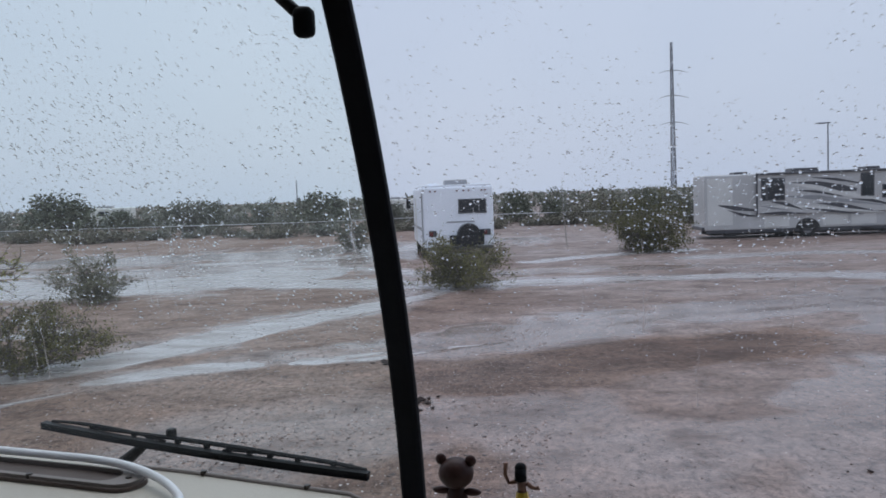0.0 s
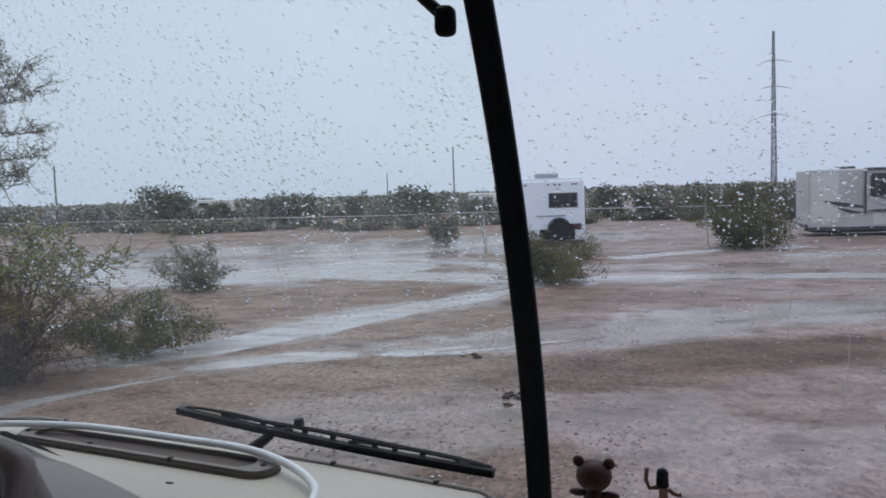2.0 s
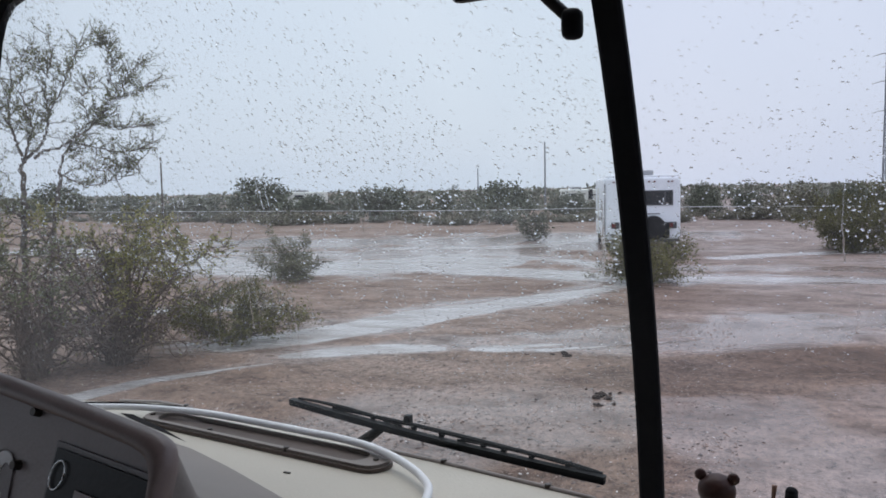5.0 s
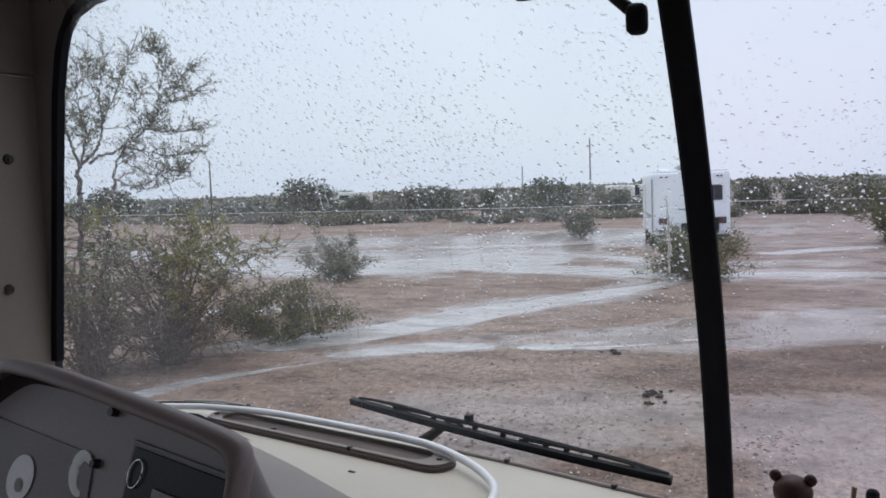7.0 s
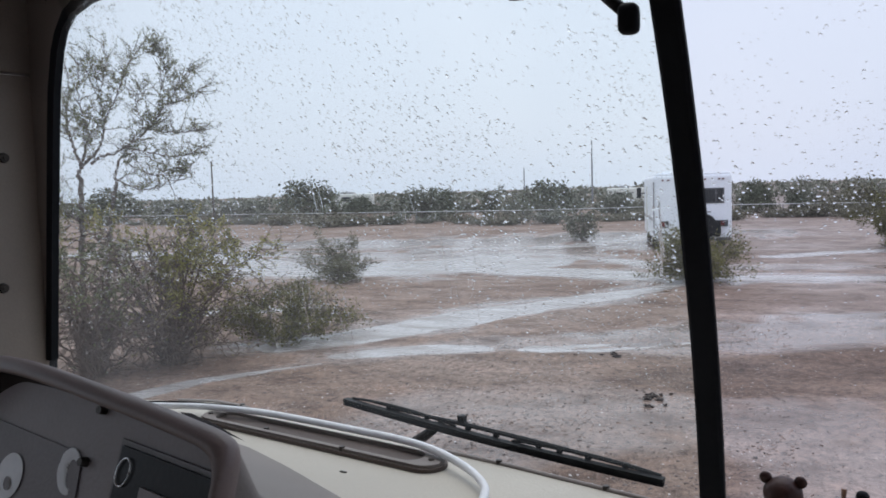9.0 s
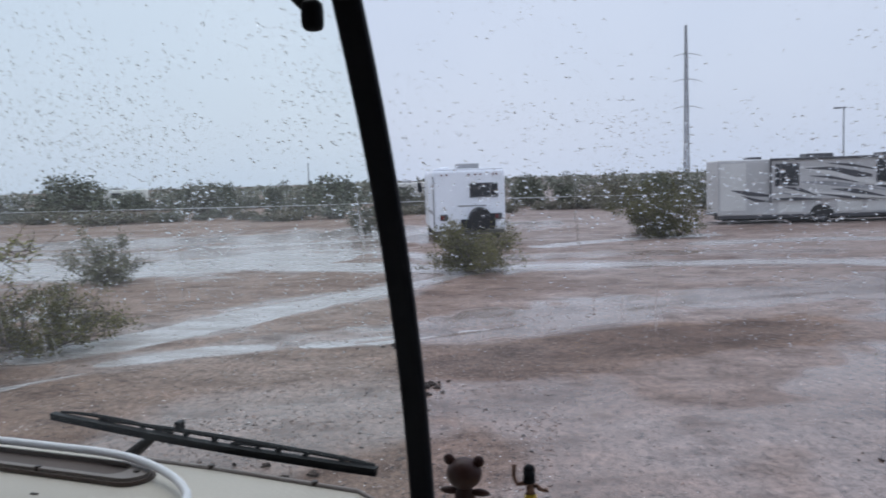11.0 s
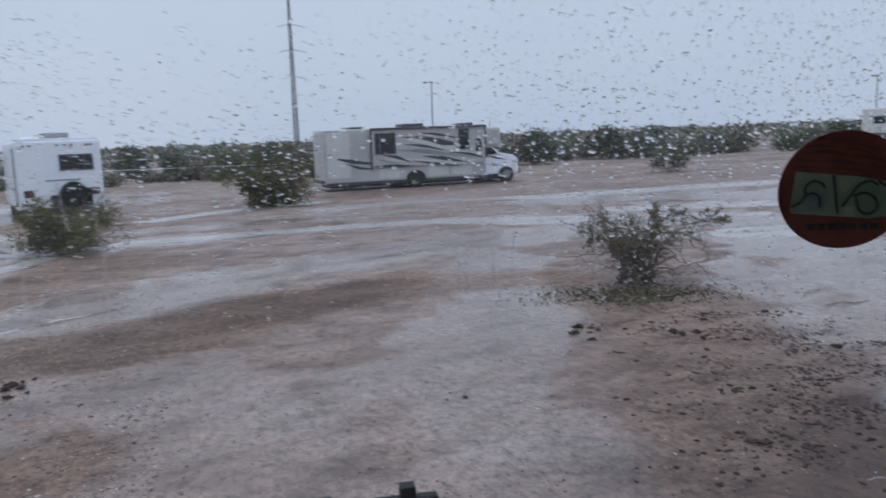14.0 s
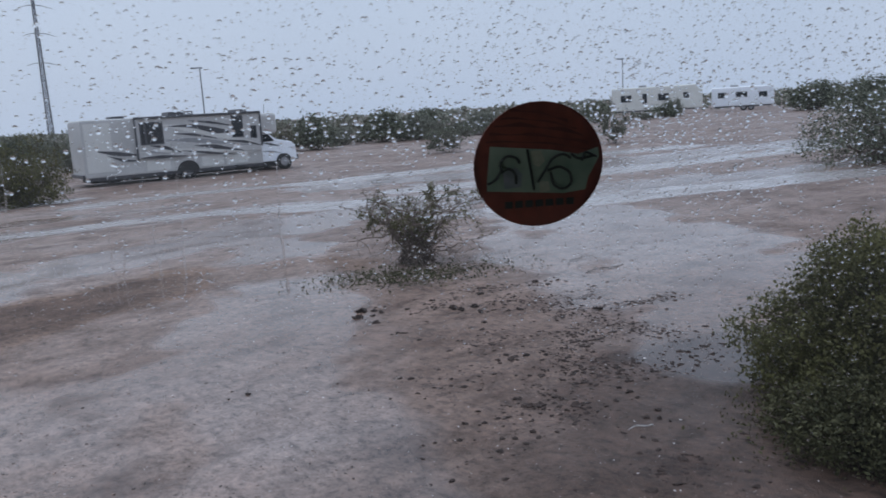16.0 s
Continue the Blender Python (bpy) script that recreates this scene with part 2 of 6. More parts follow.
MUD = mud("wet_mud")
WATER = muddy_water("muddy_water")
PANE_L = windscreen_glass("windscreen_left", (0.945, 0.985, 0.975), 0.046)
PANE_R = windscreen_glass("windscreen_right", (0.965, 0.964, 1.0), 0.024)
DROP = clear_water("rain_drop")
RUBBER = surface("black_rubber", (0.004, 0.005, 0.007), (0.010, 0.011, 0.014), 0.6, 0.75, 8, 120, 0.1, spec=0.15)
WIPERMAT = surface("wet_black_metal", (0.005, 0.006, 0.007), (0.014, 0.016, 0.017), 0.4, 0.55, 30, 200, 0.1, spec=0.15)
CREAM = surface("cream_dash_vinyl", (0.44, 0.405, 0.345), (0.525, 0.485, 0.415), 0.45, 0.6, 4, 260, 0.12)
BROWN = surface("brown_moulded_plastic", (0.140, 0.103, 0.098), (0.185, 0.140, 0.133), 0.40, 0.5, 5, 320, 0.05)
TAUPE = surface("taupe_soft_dash", (0.165, 0.142, 0.130), (0.22, 0.192, 0.176), 0.5, 0.62, 5, 300, 0.06)
VENT = surface("brown_vent_plastic", (0.062, 0.044, 0.037), (0.098, 0.072, 0.062), 0.55, 0.7, 12, 300, 0.1)
PANELGREY = surface("grey_brown_panel", (0.20, 0.172, 0.176), (0.265, 0.232, 0.238), 0.42, 0.55, 5, 220, 0.1)
PANELDARK = surface("dark_panel", (0.105, 0.090, 0.094), (0.150, 0.130, 0.135), 0.35, 0.5, 6, 220, 0.1)
HOODBAND = surface("near_black_brown", (0.018, 0.014, 0.014), (0.030, 0.023, 0.022), 0.6, 0.7, 8, 200, 0.05, spec=0.2)
BLACKMATT = surface("matt_black_bezel", (0.010, 0.009, 0.010), (0.020, 0.018, 0.019), 0.8, 0.9, 10, 150, 0.05, spec=0.1)
BLACKPLASTIC = surface("black_plastic", (0.006, 0.006, 0.008), (0.013, 0.013, 0.015), 0.25, 0.4, 10, 150, 0.05, spec=0.18)
WHITECABLE = surface("white_tubing", (0.72, 0.73, 0.75), (0.82, 0.83, 0.85), 0.35, 0.5, 20, 100, 0.05)
DECAL = surface("pale_decal", (0.60, 0.60, 0.62), (0.74, 0.74, 0.76), 0.5, 0.6, 20, 100, 0.05)
# the pillar's tan made darker, its weaker light put into the colour
COVERSHADED = surface("shaded_pillar_tan", (0.150, 0.122, 0.106), (0.205, 0.170, 0.148), 0.5, 0.6, 5, 240, 0.05)
PILLAR = surface("tan_pillar_trim", (0.185, 0.150, 0.128), (0.245, 0.203, 0.174), 0.45, 0.55, 5, 240, 0.05)
SCREW = surface("dark_screw", (0.03, 0.025, 0.022), (0.06, 0.05, 0.045), 0.35, 0.5, 40, 200, 0.1, metal=0.6)
STEEL = surface("bright_ring", (0.55, 0.55, 0.56), (0.7, 0.7, 0.72), 0.2, 0.35, 40, 200, 0.05, metal=1.0)
LINING = surface("grey_cab_lining", (0.42, 0.39, 0.36), (0.52, 0.49, 0.45), 0.75, 0.9, 4, 180, 0.2)
FLOORMAT = surface("cab_carpet", (0.06, 0.055, 0.05), (0.10, 0.09, 0.085), 0.9, 1.0, 6, 250, 0.5)
BODYPAINT = surface("vehicle_outer_paint", (0.55, 0.54, 0.5), (0.66, 0.65, 0.61), 0.35, 0.5, 2, 60, 0.03)
TOYBROWN = surface("brown_toy_plastic", (0.032, 0.012, 0.010), (0.050, 0.021, 0.017), 0.4, 0.5, 30, 300, 0.05, spec=0.25)
TOYSKIN = surface("toy_skin_plastic", (0.17, 0.085, 0.052), (0.23, 0.12, 0.078), 0.4, 0.5, 40, 300, 0.03)
TOYYELLOW = surface("toy_yellow", (0.66, 0.44, 0.03), (0.78, 0.54, 0.05), 0.45, 0.55, 40, 300, 0.03)
STICKERRED = surface("reddish_sticker", (0.095, 0.022, 0.015), (0.235, 0.060, 0.036), 0.5, 0.6, 22, 90, 0.03)
STICKERGREEN = surface("pale_green_print", (0.13, 0.20, 0.15), (0.26, 0.32, 0.24), 0.5, 0.6, 25, 90, 0.02)
STICKERTAN = surface("pale_tan_print", (0.20, 0.23, 0.16), (0.36, 0.37, 0.28), 0.5, 0.6, 60, 200, 0.02)
STICKERGREY = surface("grey_mauve_print", (0.12, 0.15, 0.15), (0.22, 0.24, 0.25), 0.5, 0.6, 60, 200, 0.02)
STICKERGRAIN = surface("dark_red_grain", (0.065, 0.018, 0.012), (0.13, 0.036, 0.024), 0.5, 0.6, 40, 200, 0.02)
STICKERDARK = surface("dark_print", (0.012, 0.02, 0.016), (0.03, 0.035, 0.03), 0.5, 0.6, 40, 200, 0.02)
RVWHITE = surface("rv_white_paint", (0.78, 0.81, 0.85), (0.88, 0.90, 0.93), 0.3, 0.45, 0.9, 14, 0.03)
RVCREAM = surface("rv_beige_paint", (0.40, 0.39, 0.378), (0.51, 0.50, 0.487), 0.3, 0.45, 0.9, 14, 0.03)
RVPALE = surface("rv_pale_fibreglass", (0.62, 0.61, 0.56), (0.73, 0.72, 0.67), 0.35, 0.5, 0.8, 14, 0.03)
RVLIGHT = surface("rv_pale_beige_paint", (0.54, 0.53, 0.50), (0.64, 0.63, 0.60), 0.3, 0.45, 0.9, 14, 0.03)
RVDARK = surface("rv_dark_graphic", (0.030, 0.030, 0.035), (0.062, 0.062, 0.070), 0.3, 0.45, 2, 30, 0.03)
RVGREY = surface("rv_grey_graphic", (0.22, 0.22, 0.225), (0.32, 0.32, 0.325), 0.3, 0.45, 2, 30, 0.03)
TYRE = surface("tyre_rubber", (0.012, 0.012, 0.013), (0.028, 0.027, 0.026), 0.7, 0.85, 6, 90, 0.3)
RIM = surface("grey_rim", (0.25, 0.25, 0.26), (0.4, 0.4, 0.41), 0.35, 0.5, 8, 90, 0.05, metal=0.6)
DARKGLASS = surface("dark_window_glass", (0.012, 0.014, 0.017), (0.026, 0.030, 0.036), 0.05, 0.09, 3, 40, 0.0)
TAILRED = surface("tail_light_lens", (0.10, 0.010, 0.010), (0.16, 0.02, 0.02), 0.2, 0.3, 10, 90, 0.05)
GALV = surface("weathered_grey_steel", (0.15, 0.16, 0.18), (0.26, 0.27, 0.295), 0.55, 0.7, 4, 60, 0.1, metal=0.2)
MASTSTEEL = surface("dull_mast_steel", (0.085, 0.095, 0.115), (0.17, 0.18, 0.205), 0.6, 0.75, 0.7, 30, 0.1, metal=0.2)
RAILWHITE = surface("white_rail_paint", (0.44, 0.44, 0.43), (0.60, 0.60, 0.59), 0.5, 0.65, 2, 30, 0.05)
POLEWOOD = surface("dark_pole_wood", (0.055, 0.045, 0.040), (0.10, 0.085, 0.075), 0.8, 0.95, 5, 60, 0.3)
BARK = surface("grey_bark", (0.075, 0.060, 0.053), (0.17, 0.142, 0.125), 0.75, 0.9, 14, 80, 0.4)
LEAF = surface("olive_leaf", (0.050, 0.048, 0.017), (0.150, 0.142, 0.056), 0.65, 0.8, 1.4, 20, 0.0, spec=0.2, island=0.6, thin=0.4)
LEAFGREY = surface("grey_green_leaf", (0.095, 0.090, 0.052), (0.215, 0.208, 0.130), 0.6, 0.75, 1.4, 20, 0.0, spec=0.3, island=0.7, thin=0.4)
LEAFBROWN = surface("dry_brown_twig_leaf", (0.065, 0.050, 0.034), (0.155, 0.125, 0.080), 0.6, 0.75, 1.4, 20, 0.0, island=0.7)
# far leaves paler and greyer: rain haze put into their colour
LEAFFAR = surface("far_scrub_leaf_hazed", (0.060, 0.068, 0.045), (0.150, 0.158, 0.104), 0.65, 0.8, 0.6, 8, 0.0, spec=0.2, island=0.7)
LEAFFARGREY = surface("far_grey_scrub_leaf", (0.085, 0.088, 0.064), (0.180, 0.182, 0.135), 0.6, 0.75, 0.6, 8, 0.0, island=0.7)
LEAFFARBROWN = surface("far_brown_scrub_leaf", (0.072, 0.066, 0.040), (0.160, 0.145, 0.090), 0.6, 0.75, 0.6, 8, 0.0, island=0.7)
LEAFYELLOW = surface("yellow_olive_leaf", (0.140, 0.128, 0.036), (0.355, 0.335, 0.120), 0.65, 0.8, 1.4, 20, 0.0, spec=0.15, island=0.75, thin=0.5)
LEAFLOW = surface("mid_olive_leaf", (0.070, 0.066, 0.024), (0.205, 0.190, 0.080), 0.65, 0.8, 1.4, 20, 0.0, spec=0.2, island=0.65, thin=0.4)
LEAFPALE = surface("pale_grey_green_leaf", (0.100, 0.112, 0.052), (0.27, 0.28, 0.150), 0.6, 0.75, 1.4, 20, 0.0, spec=0.3, island=0.7, thin=0.5)
TWIG = surface("brown_twig_bark", (0.075, 0.052, 0.040), (0.165, 0.120, 0.094), 0.75, 0.9, 14, 80, 0.4)
GRASS = surface("low_weed", (0.034, 0.034, 0.014), (0.085, 0.080, 0.036), 0.65, 0.8, 2, 30, 0.0, spec=0.2, island=0.7)
STONE = surface("wet_stone", (0.032, 0.021, 0.018), (0.23, 0.16, 0.13), 0.5, 0.7, 9, 90, 0.3, island=0.9)
# pebble tone, pale enough to stand in for wet glints too
STONEPALE = surface("pale_pebble", (0.40, 0.36, 0.34), (0.68, 0.64, 0.62), 0.35, 0.5, 9, 90, 0.2, island=0.6)
CURTAIN = cloth("pale_grey_curtain", (0.66, 0.66, 0.70), (0.80, 0.80, 0.84))
CLOD = surface("dark_wet_clod", (0.020, 0.014, 0.012), (0.058, 0.041, 0.034), 0.75, 0.9, 8, 70, 0.5, spec=0.15, per_object=0.5)

# ---------------------------------------------------------------- mesh helpers


def mesh_of(name, bm, material, smooth=False):
    me = bpy.data.meshes.new(name)
    bm.normal_update()
    bm.to_mesh(me)
    bm.free()
    me.materials.append(material)
    if smooth:
        me.polygons.foreach_set("use_smooth", [True] * len(me.polygons))
    return me


def part(name, bm, material, parent=None, label="", smooth=False):
    ob = new(name, mesh_of(name, bm, material, smooth))
    if parent:
        ob.parent = parent
    if label:
        ob["label"] = label
    return ob


def raw(name, verts, faces, material, parent=None, smooth=False):
    me = bpy.data.meshes.new(name)
    me.from_pydata(np.asarray(verts, float).tolist(), [], faces if isinstance(faces, list) else faces.tolist())
    me.materials.append(material)
    if smooth:
        me.polygons.foreach_set("use_smooth", [True] * len(me.polygons))
    ob = new(name, me)
    if parent:
        ob.parent = parent
    return ob


def thing(name, m, label, category, group="", kind=""):
    e = new(name)
    e.empty_display_size = 0.1
    e.matrix_basis = m
    return tagged(e, label, category, group, kind)


def add_box(bm, x0, x1, y0, y1, z0, z1, bevel=0.0, m=None, segments=2):
    r = bmesh.ops.create_cube(bm, size=1.0)
    vs = r["verts"]
    for v in vs:
        v.co = Vector((x0 + (v.co.x + 0.5) * (x1 - x0), y0 + (v.co.y + 0.5) * (y1 - y0), z0 + (v.co.z + 0.5) * (z1 - z0)))
    if bevel:
        es = list({e for v in vs for e in v.link_edges})
        r = bmesh.ops.bevel(bm, geom=es, offset=bevel, segments=segments, affect="EDGES", profile=0.6)
        vs = list({v for f in r["faces"] for v in f.verts} | {v for v in vs if v.is_valid})
    if m is not None:
        bmesh.ops.transform(bm, matrix=m, verts=vs)
    return bm


def box(x0, x1, y0, y1, z0, z1, bevel=0.0, m=None, segments=2):
    return add_box(bmesh.new(), x0, x1, y0, y1, z0, z1, bevel, m, segments)


def add_cyl(bm, a, b, r0, r1=None, n=12):
    a, b = Vector(a), Vector(b)
    d = b - a
    m = Matrix.Translation((a + b) / 2) @ d.to_track_quat("Z", "Y").to_matrix().to_4x4()
    bmesh.ops.create_cone(bm, cap_ends=True, segments=n, radius1=r0, radius2=r0 if r1 is None else r1, depth=d.length, matrix=m)
    return bm


def cyl(a, b, r0, r1=None, n=12):
    return add_cyl(bmesh.new(), a, b, r0, r1, n)


def add_ball(bm, c, r, sx=1, sy=1, sz=1, u=16, v=10):
    bmesh.ops.create_uvsphere(bm, u_segments=u, v_segments=v, radius=r,
                              matrix=Matrix.Translation(c) @ Matrix.Diagonal((sx, sy, sz, 1)))
    return bm


def tube(points, radii, n=8, closed_ends=True):
    """A bent tube through points, as vertices and faces."""
    pts = [Vector(p) for p in points]
    vs, fs = [], []
    ref = Vector((0.31, 0.17, 0.93)).normalized()
    for i, p in enumerate(pts):
        d = (pts[min(i + 1, len(pts) - 1)] - pts[max(i - 1, 0)]).normalized()
        a = d.cross(ref)
        if a.length < 1e-3:
            a = d.cross(Vector((1, 0, 0)))
        a.normalize()
        b = d.cross(a)
        r = radii[i] if hasattr(radii, "__len__") else radii
        for k in range(n):
            t = 2 * math.pi * k / n
            vs.append(p + a * (r * math.cos(t)) + b * (r * math.sin(t)))
    for i in range(len(pts) - 1):
        for k in range(n):
            k2 = (k + 1) % n
            fs.append((i * n + k, i * n + k2, (i + 1) * n + k2, (i + 1) * n + k))
    if closed_ends:
        fs.append(tuple(range(n - 1, -1, -1)))
        fs.append(tuple((len(pts) - 1) * n + k for k in range(n)))
    return vs, fs


def smooth_line(points, per=6):
    """Catmull-Rom through points."""
    p = [Vector(q) for q in points]
    p = [p[0] * 2 - p[1]] + p + [p[-1] * 2 - p[-2]]
    out = []
    for i in range(1, len(p) - 2):
        for k in range(per):
            t = k / per
            out.append(0.5 * ((2 * p[i]) + (p[i + 1] - p[i - 1]) * t + (2 * p[i - 1] - 5 * p[i] + 4 * p[i + 1] - p[i + 2]) * t * t
                              + (3 * p[i] - p[i - 1] - 3 * p[i + 1] + p[i + 2]) * t ** 3))
    out.append(p[-2])
    return out


def prism(poly, y0, y1, bevel=0.0):
    """A solid from an outline in x and z, from depth y0 to y1."""
    bm = bmesh.new()
    a = [bm.verts.new((x, y0, z)) for x, z in poly]
    b = [bm.verts.new((x, y1, z)) for x, z in poly]
    bm.faces.new(a)
    bm.faces.new(b[::-1])
    n = len(poly)
    for i in range(n):
        bm.faces.new((a[i], b[i], b[(i + 1) % n], a[(i + 1) % n]))
    bmesh.ops.recalc_face_normals(bm, faces=bm.faces)
    if bevel:
        bmesh.ops.bevel(bm, geom=[e for e in bm.edges], offset=bevel, segments=2, affect="EDGES", profile=0.6)
    return bm

# ---------------------------------------------------------------- ground and water
rng = np.random.default_rng(7)


def value_noise(x, y, cell, seed):
    """Smooth noise between -1 and 1 on arrays."""
    r = np.random.default_rng(seed)
    g = r.uniform(-1, 1, (256, 256))
    u, v = x / cell, y / cell
    i, j = np.floor(u).astype(int), np.floor(v).astype(int)
    fu, fv = u - i, v - j
    fu, fv = fu * fu * (3 - 2 * fu), fv * fv * (3 - 2 * fv)
    a, b = g[i % 256, j % 256], g[(i + 1) % 256, j % 256]
    c, d = g[i % 256, (j + 1) % 256], g[(i + 1) % 256, (j + 1) % 256]
    return (a * (1 - fu) + b * fu) * (1 - fv) + (c * (1 - fu) + d * fu) * fv


# run-off channels: way with the half width at each bend, depth
CHANNELS = [
    ([(-7.0, 7.9, 0.15), (-6.68, 8.5, 0.16), (-6.45, 9.1, 0.14), (-6.0, 9.65, 0.10), (-5.3, 10.4, 0.07)], 0.060),
    ([(-6.5, 11.5, 0.45), (-5.6, 12.6, 0.52), (-4.5, 14.5, 0.66), (-3.7, 15.7, 0.60), (-2.92, 16.8, 0.52), (-1.9, 18.2, 0.38), (-0.9, 19.6, 0.24), (-0.4, 20.6, 0.35)], 0.046),
    ([(-0.4, 20.8, 0.55), (0.9, 21.7, 0.55), (3.0, 21.9, 0.62), (6.0, 21.6, 0.55), (9.4, 21.1, 0.55), (11.9, 19.2, 0.95), (13.4, 18.5, 0.6), (17.0, 16.4, 0.5)], 0.036),
    ([(-14.5, 23.6, 1.2), (-11.4, 23.4, 1.7), (-9.7, 24.2, 2.2), (-8.2, 25.0, 2.4), (-6.9, 25.9, 2.4), (-6.0, 26.2, 2.2)], 0.031),
    ([(-6.9, 25.0, 1.2), (-5.4, 23.6, 0.95), (-4.0, 23.3, 1.10), (-2.6, 22.7, 1.05), (-1.4, 22.0, 0.85), (-0.5, 21.0, 0.5)], 0.031),
    ([(-7.4, 28.6, 0.6), (-6.2, 29.4, 0.42), (-4.9, 29.0, 0.30), (-3.5, 27.6, 0.32), (-2.1, 26.5, 0.35), (-1.2, 25.0, 0.4)], 0.050),
    ([(-10.5, 32.5, 0.5), (-7.5, 32.6, 0.6), (-4.3, 34.3, 0.6), (-1.6, 40.4, 0.7)], 0.050),
    ([(-14.0, 25.2, 0.8), (-16.5, 27.0, 1.0), (-20.0, 28.5, 1.2), (-27.0, 31.0, 1.2)], 0.050),
    ([(-15.0, 29.4, 0.5), (-17.5, 29.8, 0.6), (-22.0, 31.5, 0.6)], 0.050),
    ([(-10.8, 14.6, 0.3), (-9.4, 15.0, 0.35), (-8.2, 15.6, 0.25)], 0.045),
    ([(-5.2, 10.95, 0.20), (-4.3, 11.55, 0.34), (-3.3, 11.9, 0.40), (-2.1, 12.1, 0.46), (-1.0, 12.40, 0.32), (0.0, 12.8, 0.14), (0.8, 13.1, 0.04)], 0.029),
    ([(14.0, 13.5, 0.9), (18.0, 12.0, 0.9), (24.0, 9.5, 0.9), (34.0, 6.0, 0.9)], 0.05),
    ([(15.5, 20.0, 0.8), (22.0, 17.5, 0.8), (32.0, 15.5, 0.8), (44.0, 13.0, 0.8)], 0.05),
    ([(16.0, 26.0, 1.0), (24.0, 25.0, 1.0), (34.0, 22.0, 1.0)], 0.045),
    ([(8.0, 27.5, 0.7), (12.0, 27.8, 0.7), (16.0, 26.5, 0.7)], 0.045),
    ([(2.6, 28.0, 0.5), (4.6, 29.5, 0.5), (9.0, 31.0, 0.5)], 0.045),
]


# soaked stretches with a film of water, and drier crests: way, half width, strength
SOAKED = [
    ([(-0.6, 12.6), (1.4, 13.6), (3.4, 15.0), (6.5, 16.0), (9.5, 16.5)], 1.5, 0.45),
    ([(7.4, 13.4), (5.6, 10.2), (3.9, 7.2), (3.2, 5.2), (2.6, 3.2)], 1.0, 0.56),
    ([(13.5, 13.5), (12.6, 10.2), (11.0, 7.0), (8.9, 5.9)], 1.8, 0.54),
    ([(9.4, 6.4), (8.2, 5.2), (7.0, 4.3)], 0.9, 0.50),
    ([(10.6, 10.8), (9.2, 8.0), (8.0, 6.4)], 1.0, 0.35),
    ([(9.5, 17.5), (14.0, 16.0), (20.0, 13.0), (30.0, 9.0)], 1.6, 0.40),
    ([(16.0, 24.0), (24.0, 20.0), (36.0, 17.0)], 2.4, 0.40),
    ([(-14.0, 27.5), (-8.0, 30.0), (-3.0, 33.0)], 3.0, 0.35),
    ([(-0.5, 24.0), (4.0, 24.5), (10.0, 23.5)], 1.2, 0.30),
    ([(-2.9, 7.4), (-1.2, 8.6), (0.4, 8.4), (1.2, 6.0)], 1.5, 0.30),
    ([(-18.0, 36.0), (-9.0, 37.0), (0.0, 42.0)], 5.0, 0.35),
]
CRESTS = [
    ([(0.2, 10.6), (2.0, 11.4), (4.2, 12.2), (6.8, 11.6)], 0.9, 0.55),
    ([(3.4, 3.2), (4.6, 4.6), (5.8, 5.6), (7.0, 7.6)], 1.1, 0.13),
    ([(-5.0, 9.6), (-2.4, 10.4), (0.0, 10.6)], 1.0, 0.25),
]


def near_way(x, y, way, half):
    """1 along a way, fading out past its half width."""
    d = np.full_like(x, 1e9)
    line = [(p.x, p.y) for p in smooth_line([(a, b, 0) for a, b in way], 5)]
    for (ax, ay), (bx, by) in zip(line, line[1:]):
        vx, vy = bx - ax, by - ay
        t = np.clip(((x - ax) * vx + (y - ay) * vy) / (vx * vx + vy * vy), 0, 1)
        d = np.minimum(d, np.hypot(x - ax - t * vx, y - ay - t * vy))
    s = np.clip(1.5 - d / half + 0.45 * value_noise(x, y, 1.3, 31) + 0.3 * value_noise(x, y, 0.4, 32), 0, 1)
    return s * s * (3 - 2 * s)


def soak_at(x, y):
    s = 0.16 + 0.20 * np.clip((x + 0.5) / 3, 0, 1)
    for way, half, k in SOAKED:
        s = np.maximum(s, (0.30 + k) * near_way(x, y, way, half))
    for way, deep in CHANNELS:
        s = np.maximum(s, 0.62 * near_way(x, y, [(a, b) for a, b, h in way], max(h for a, b, h in way) * 1.35))
    for way, half, k in CRESTS:
        s = s - k * near_way(x, y, way, half)
    return np.clip(s, 0, 1)


def channel_cut(x, y):
    """How deep the channels cut at places, positive downwards."""
    cut = np.zeros_like(x)
    wob = 0.50 * value_noise(x, y, 1.7, 3) + 0.40 * value_noise(x, y, 0.5, 4) + 0.25 * value_noise(x, y, 0.22, 5)
    for way, deep in CHANNELS:
        near = np.full_like(x, -1e9)
        line = smooth_line(way, 5)
        for a, b in zip(line, line[1:]):
            vx, vy = b.x - a.x, b.y - a.y
            t = np.clip(((x - a.x) * vx + (y - a.y) * vy) / (vx * vx + vy * vy), 0, 1)
            half = np.maximum(0.04, a.z + (b.z - a.z) * t)
            near = np.maximum(near, (half - np.hypot(x - a.x - t * vx, y - a.y - t * vy)) / np.minimum(half, 0.45))
        s = np.clip(0.55 + near + wob * 0.42, 0, 1)
        cut = np.maximum(cut, deep * s * s * (3 - 2 * s))
    return cut


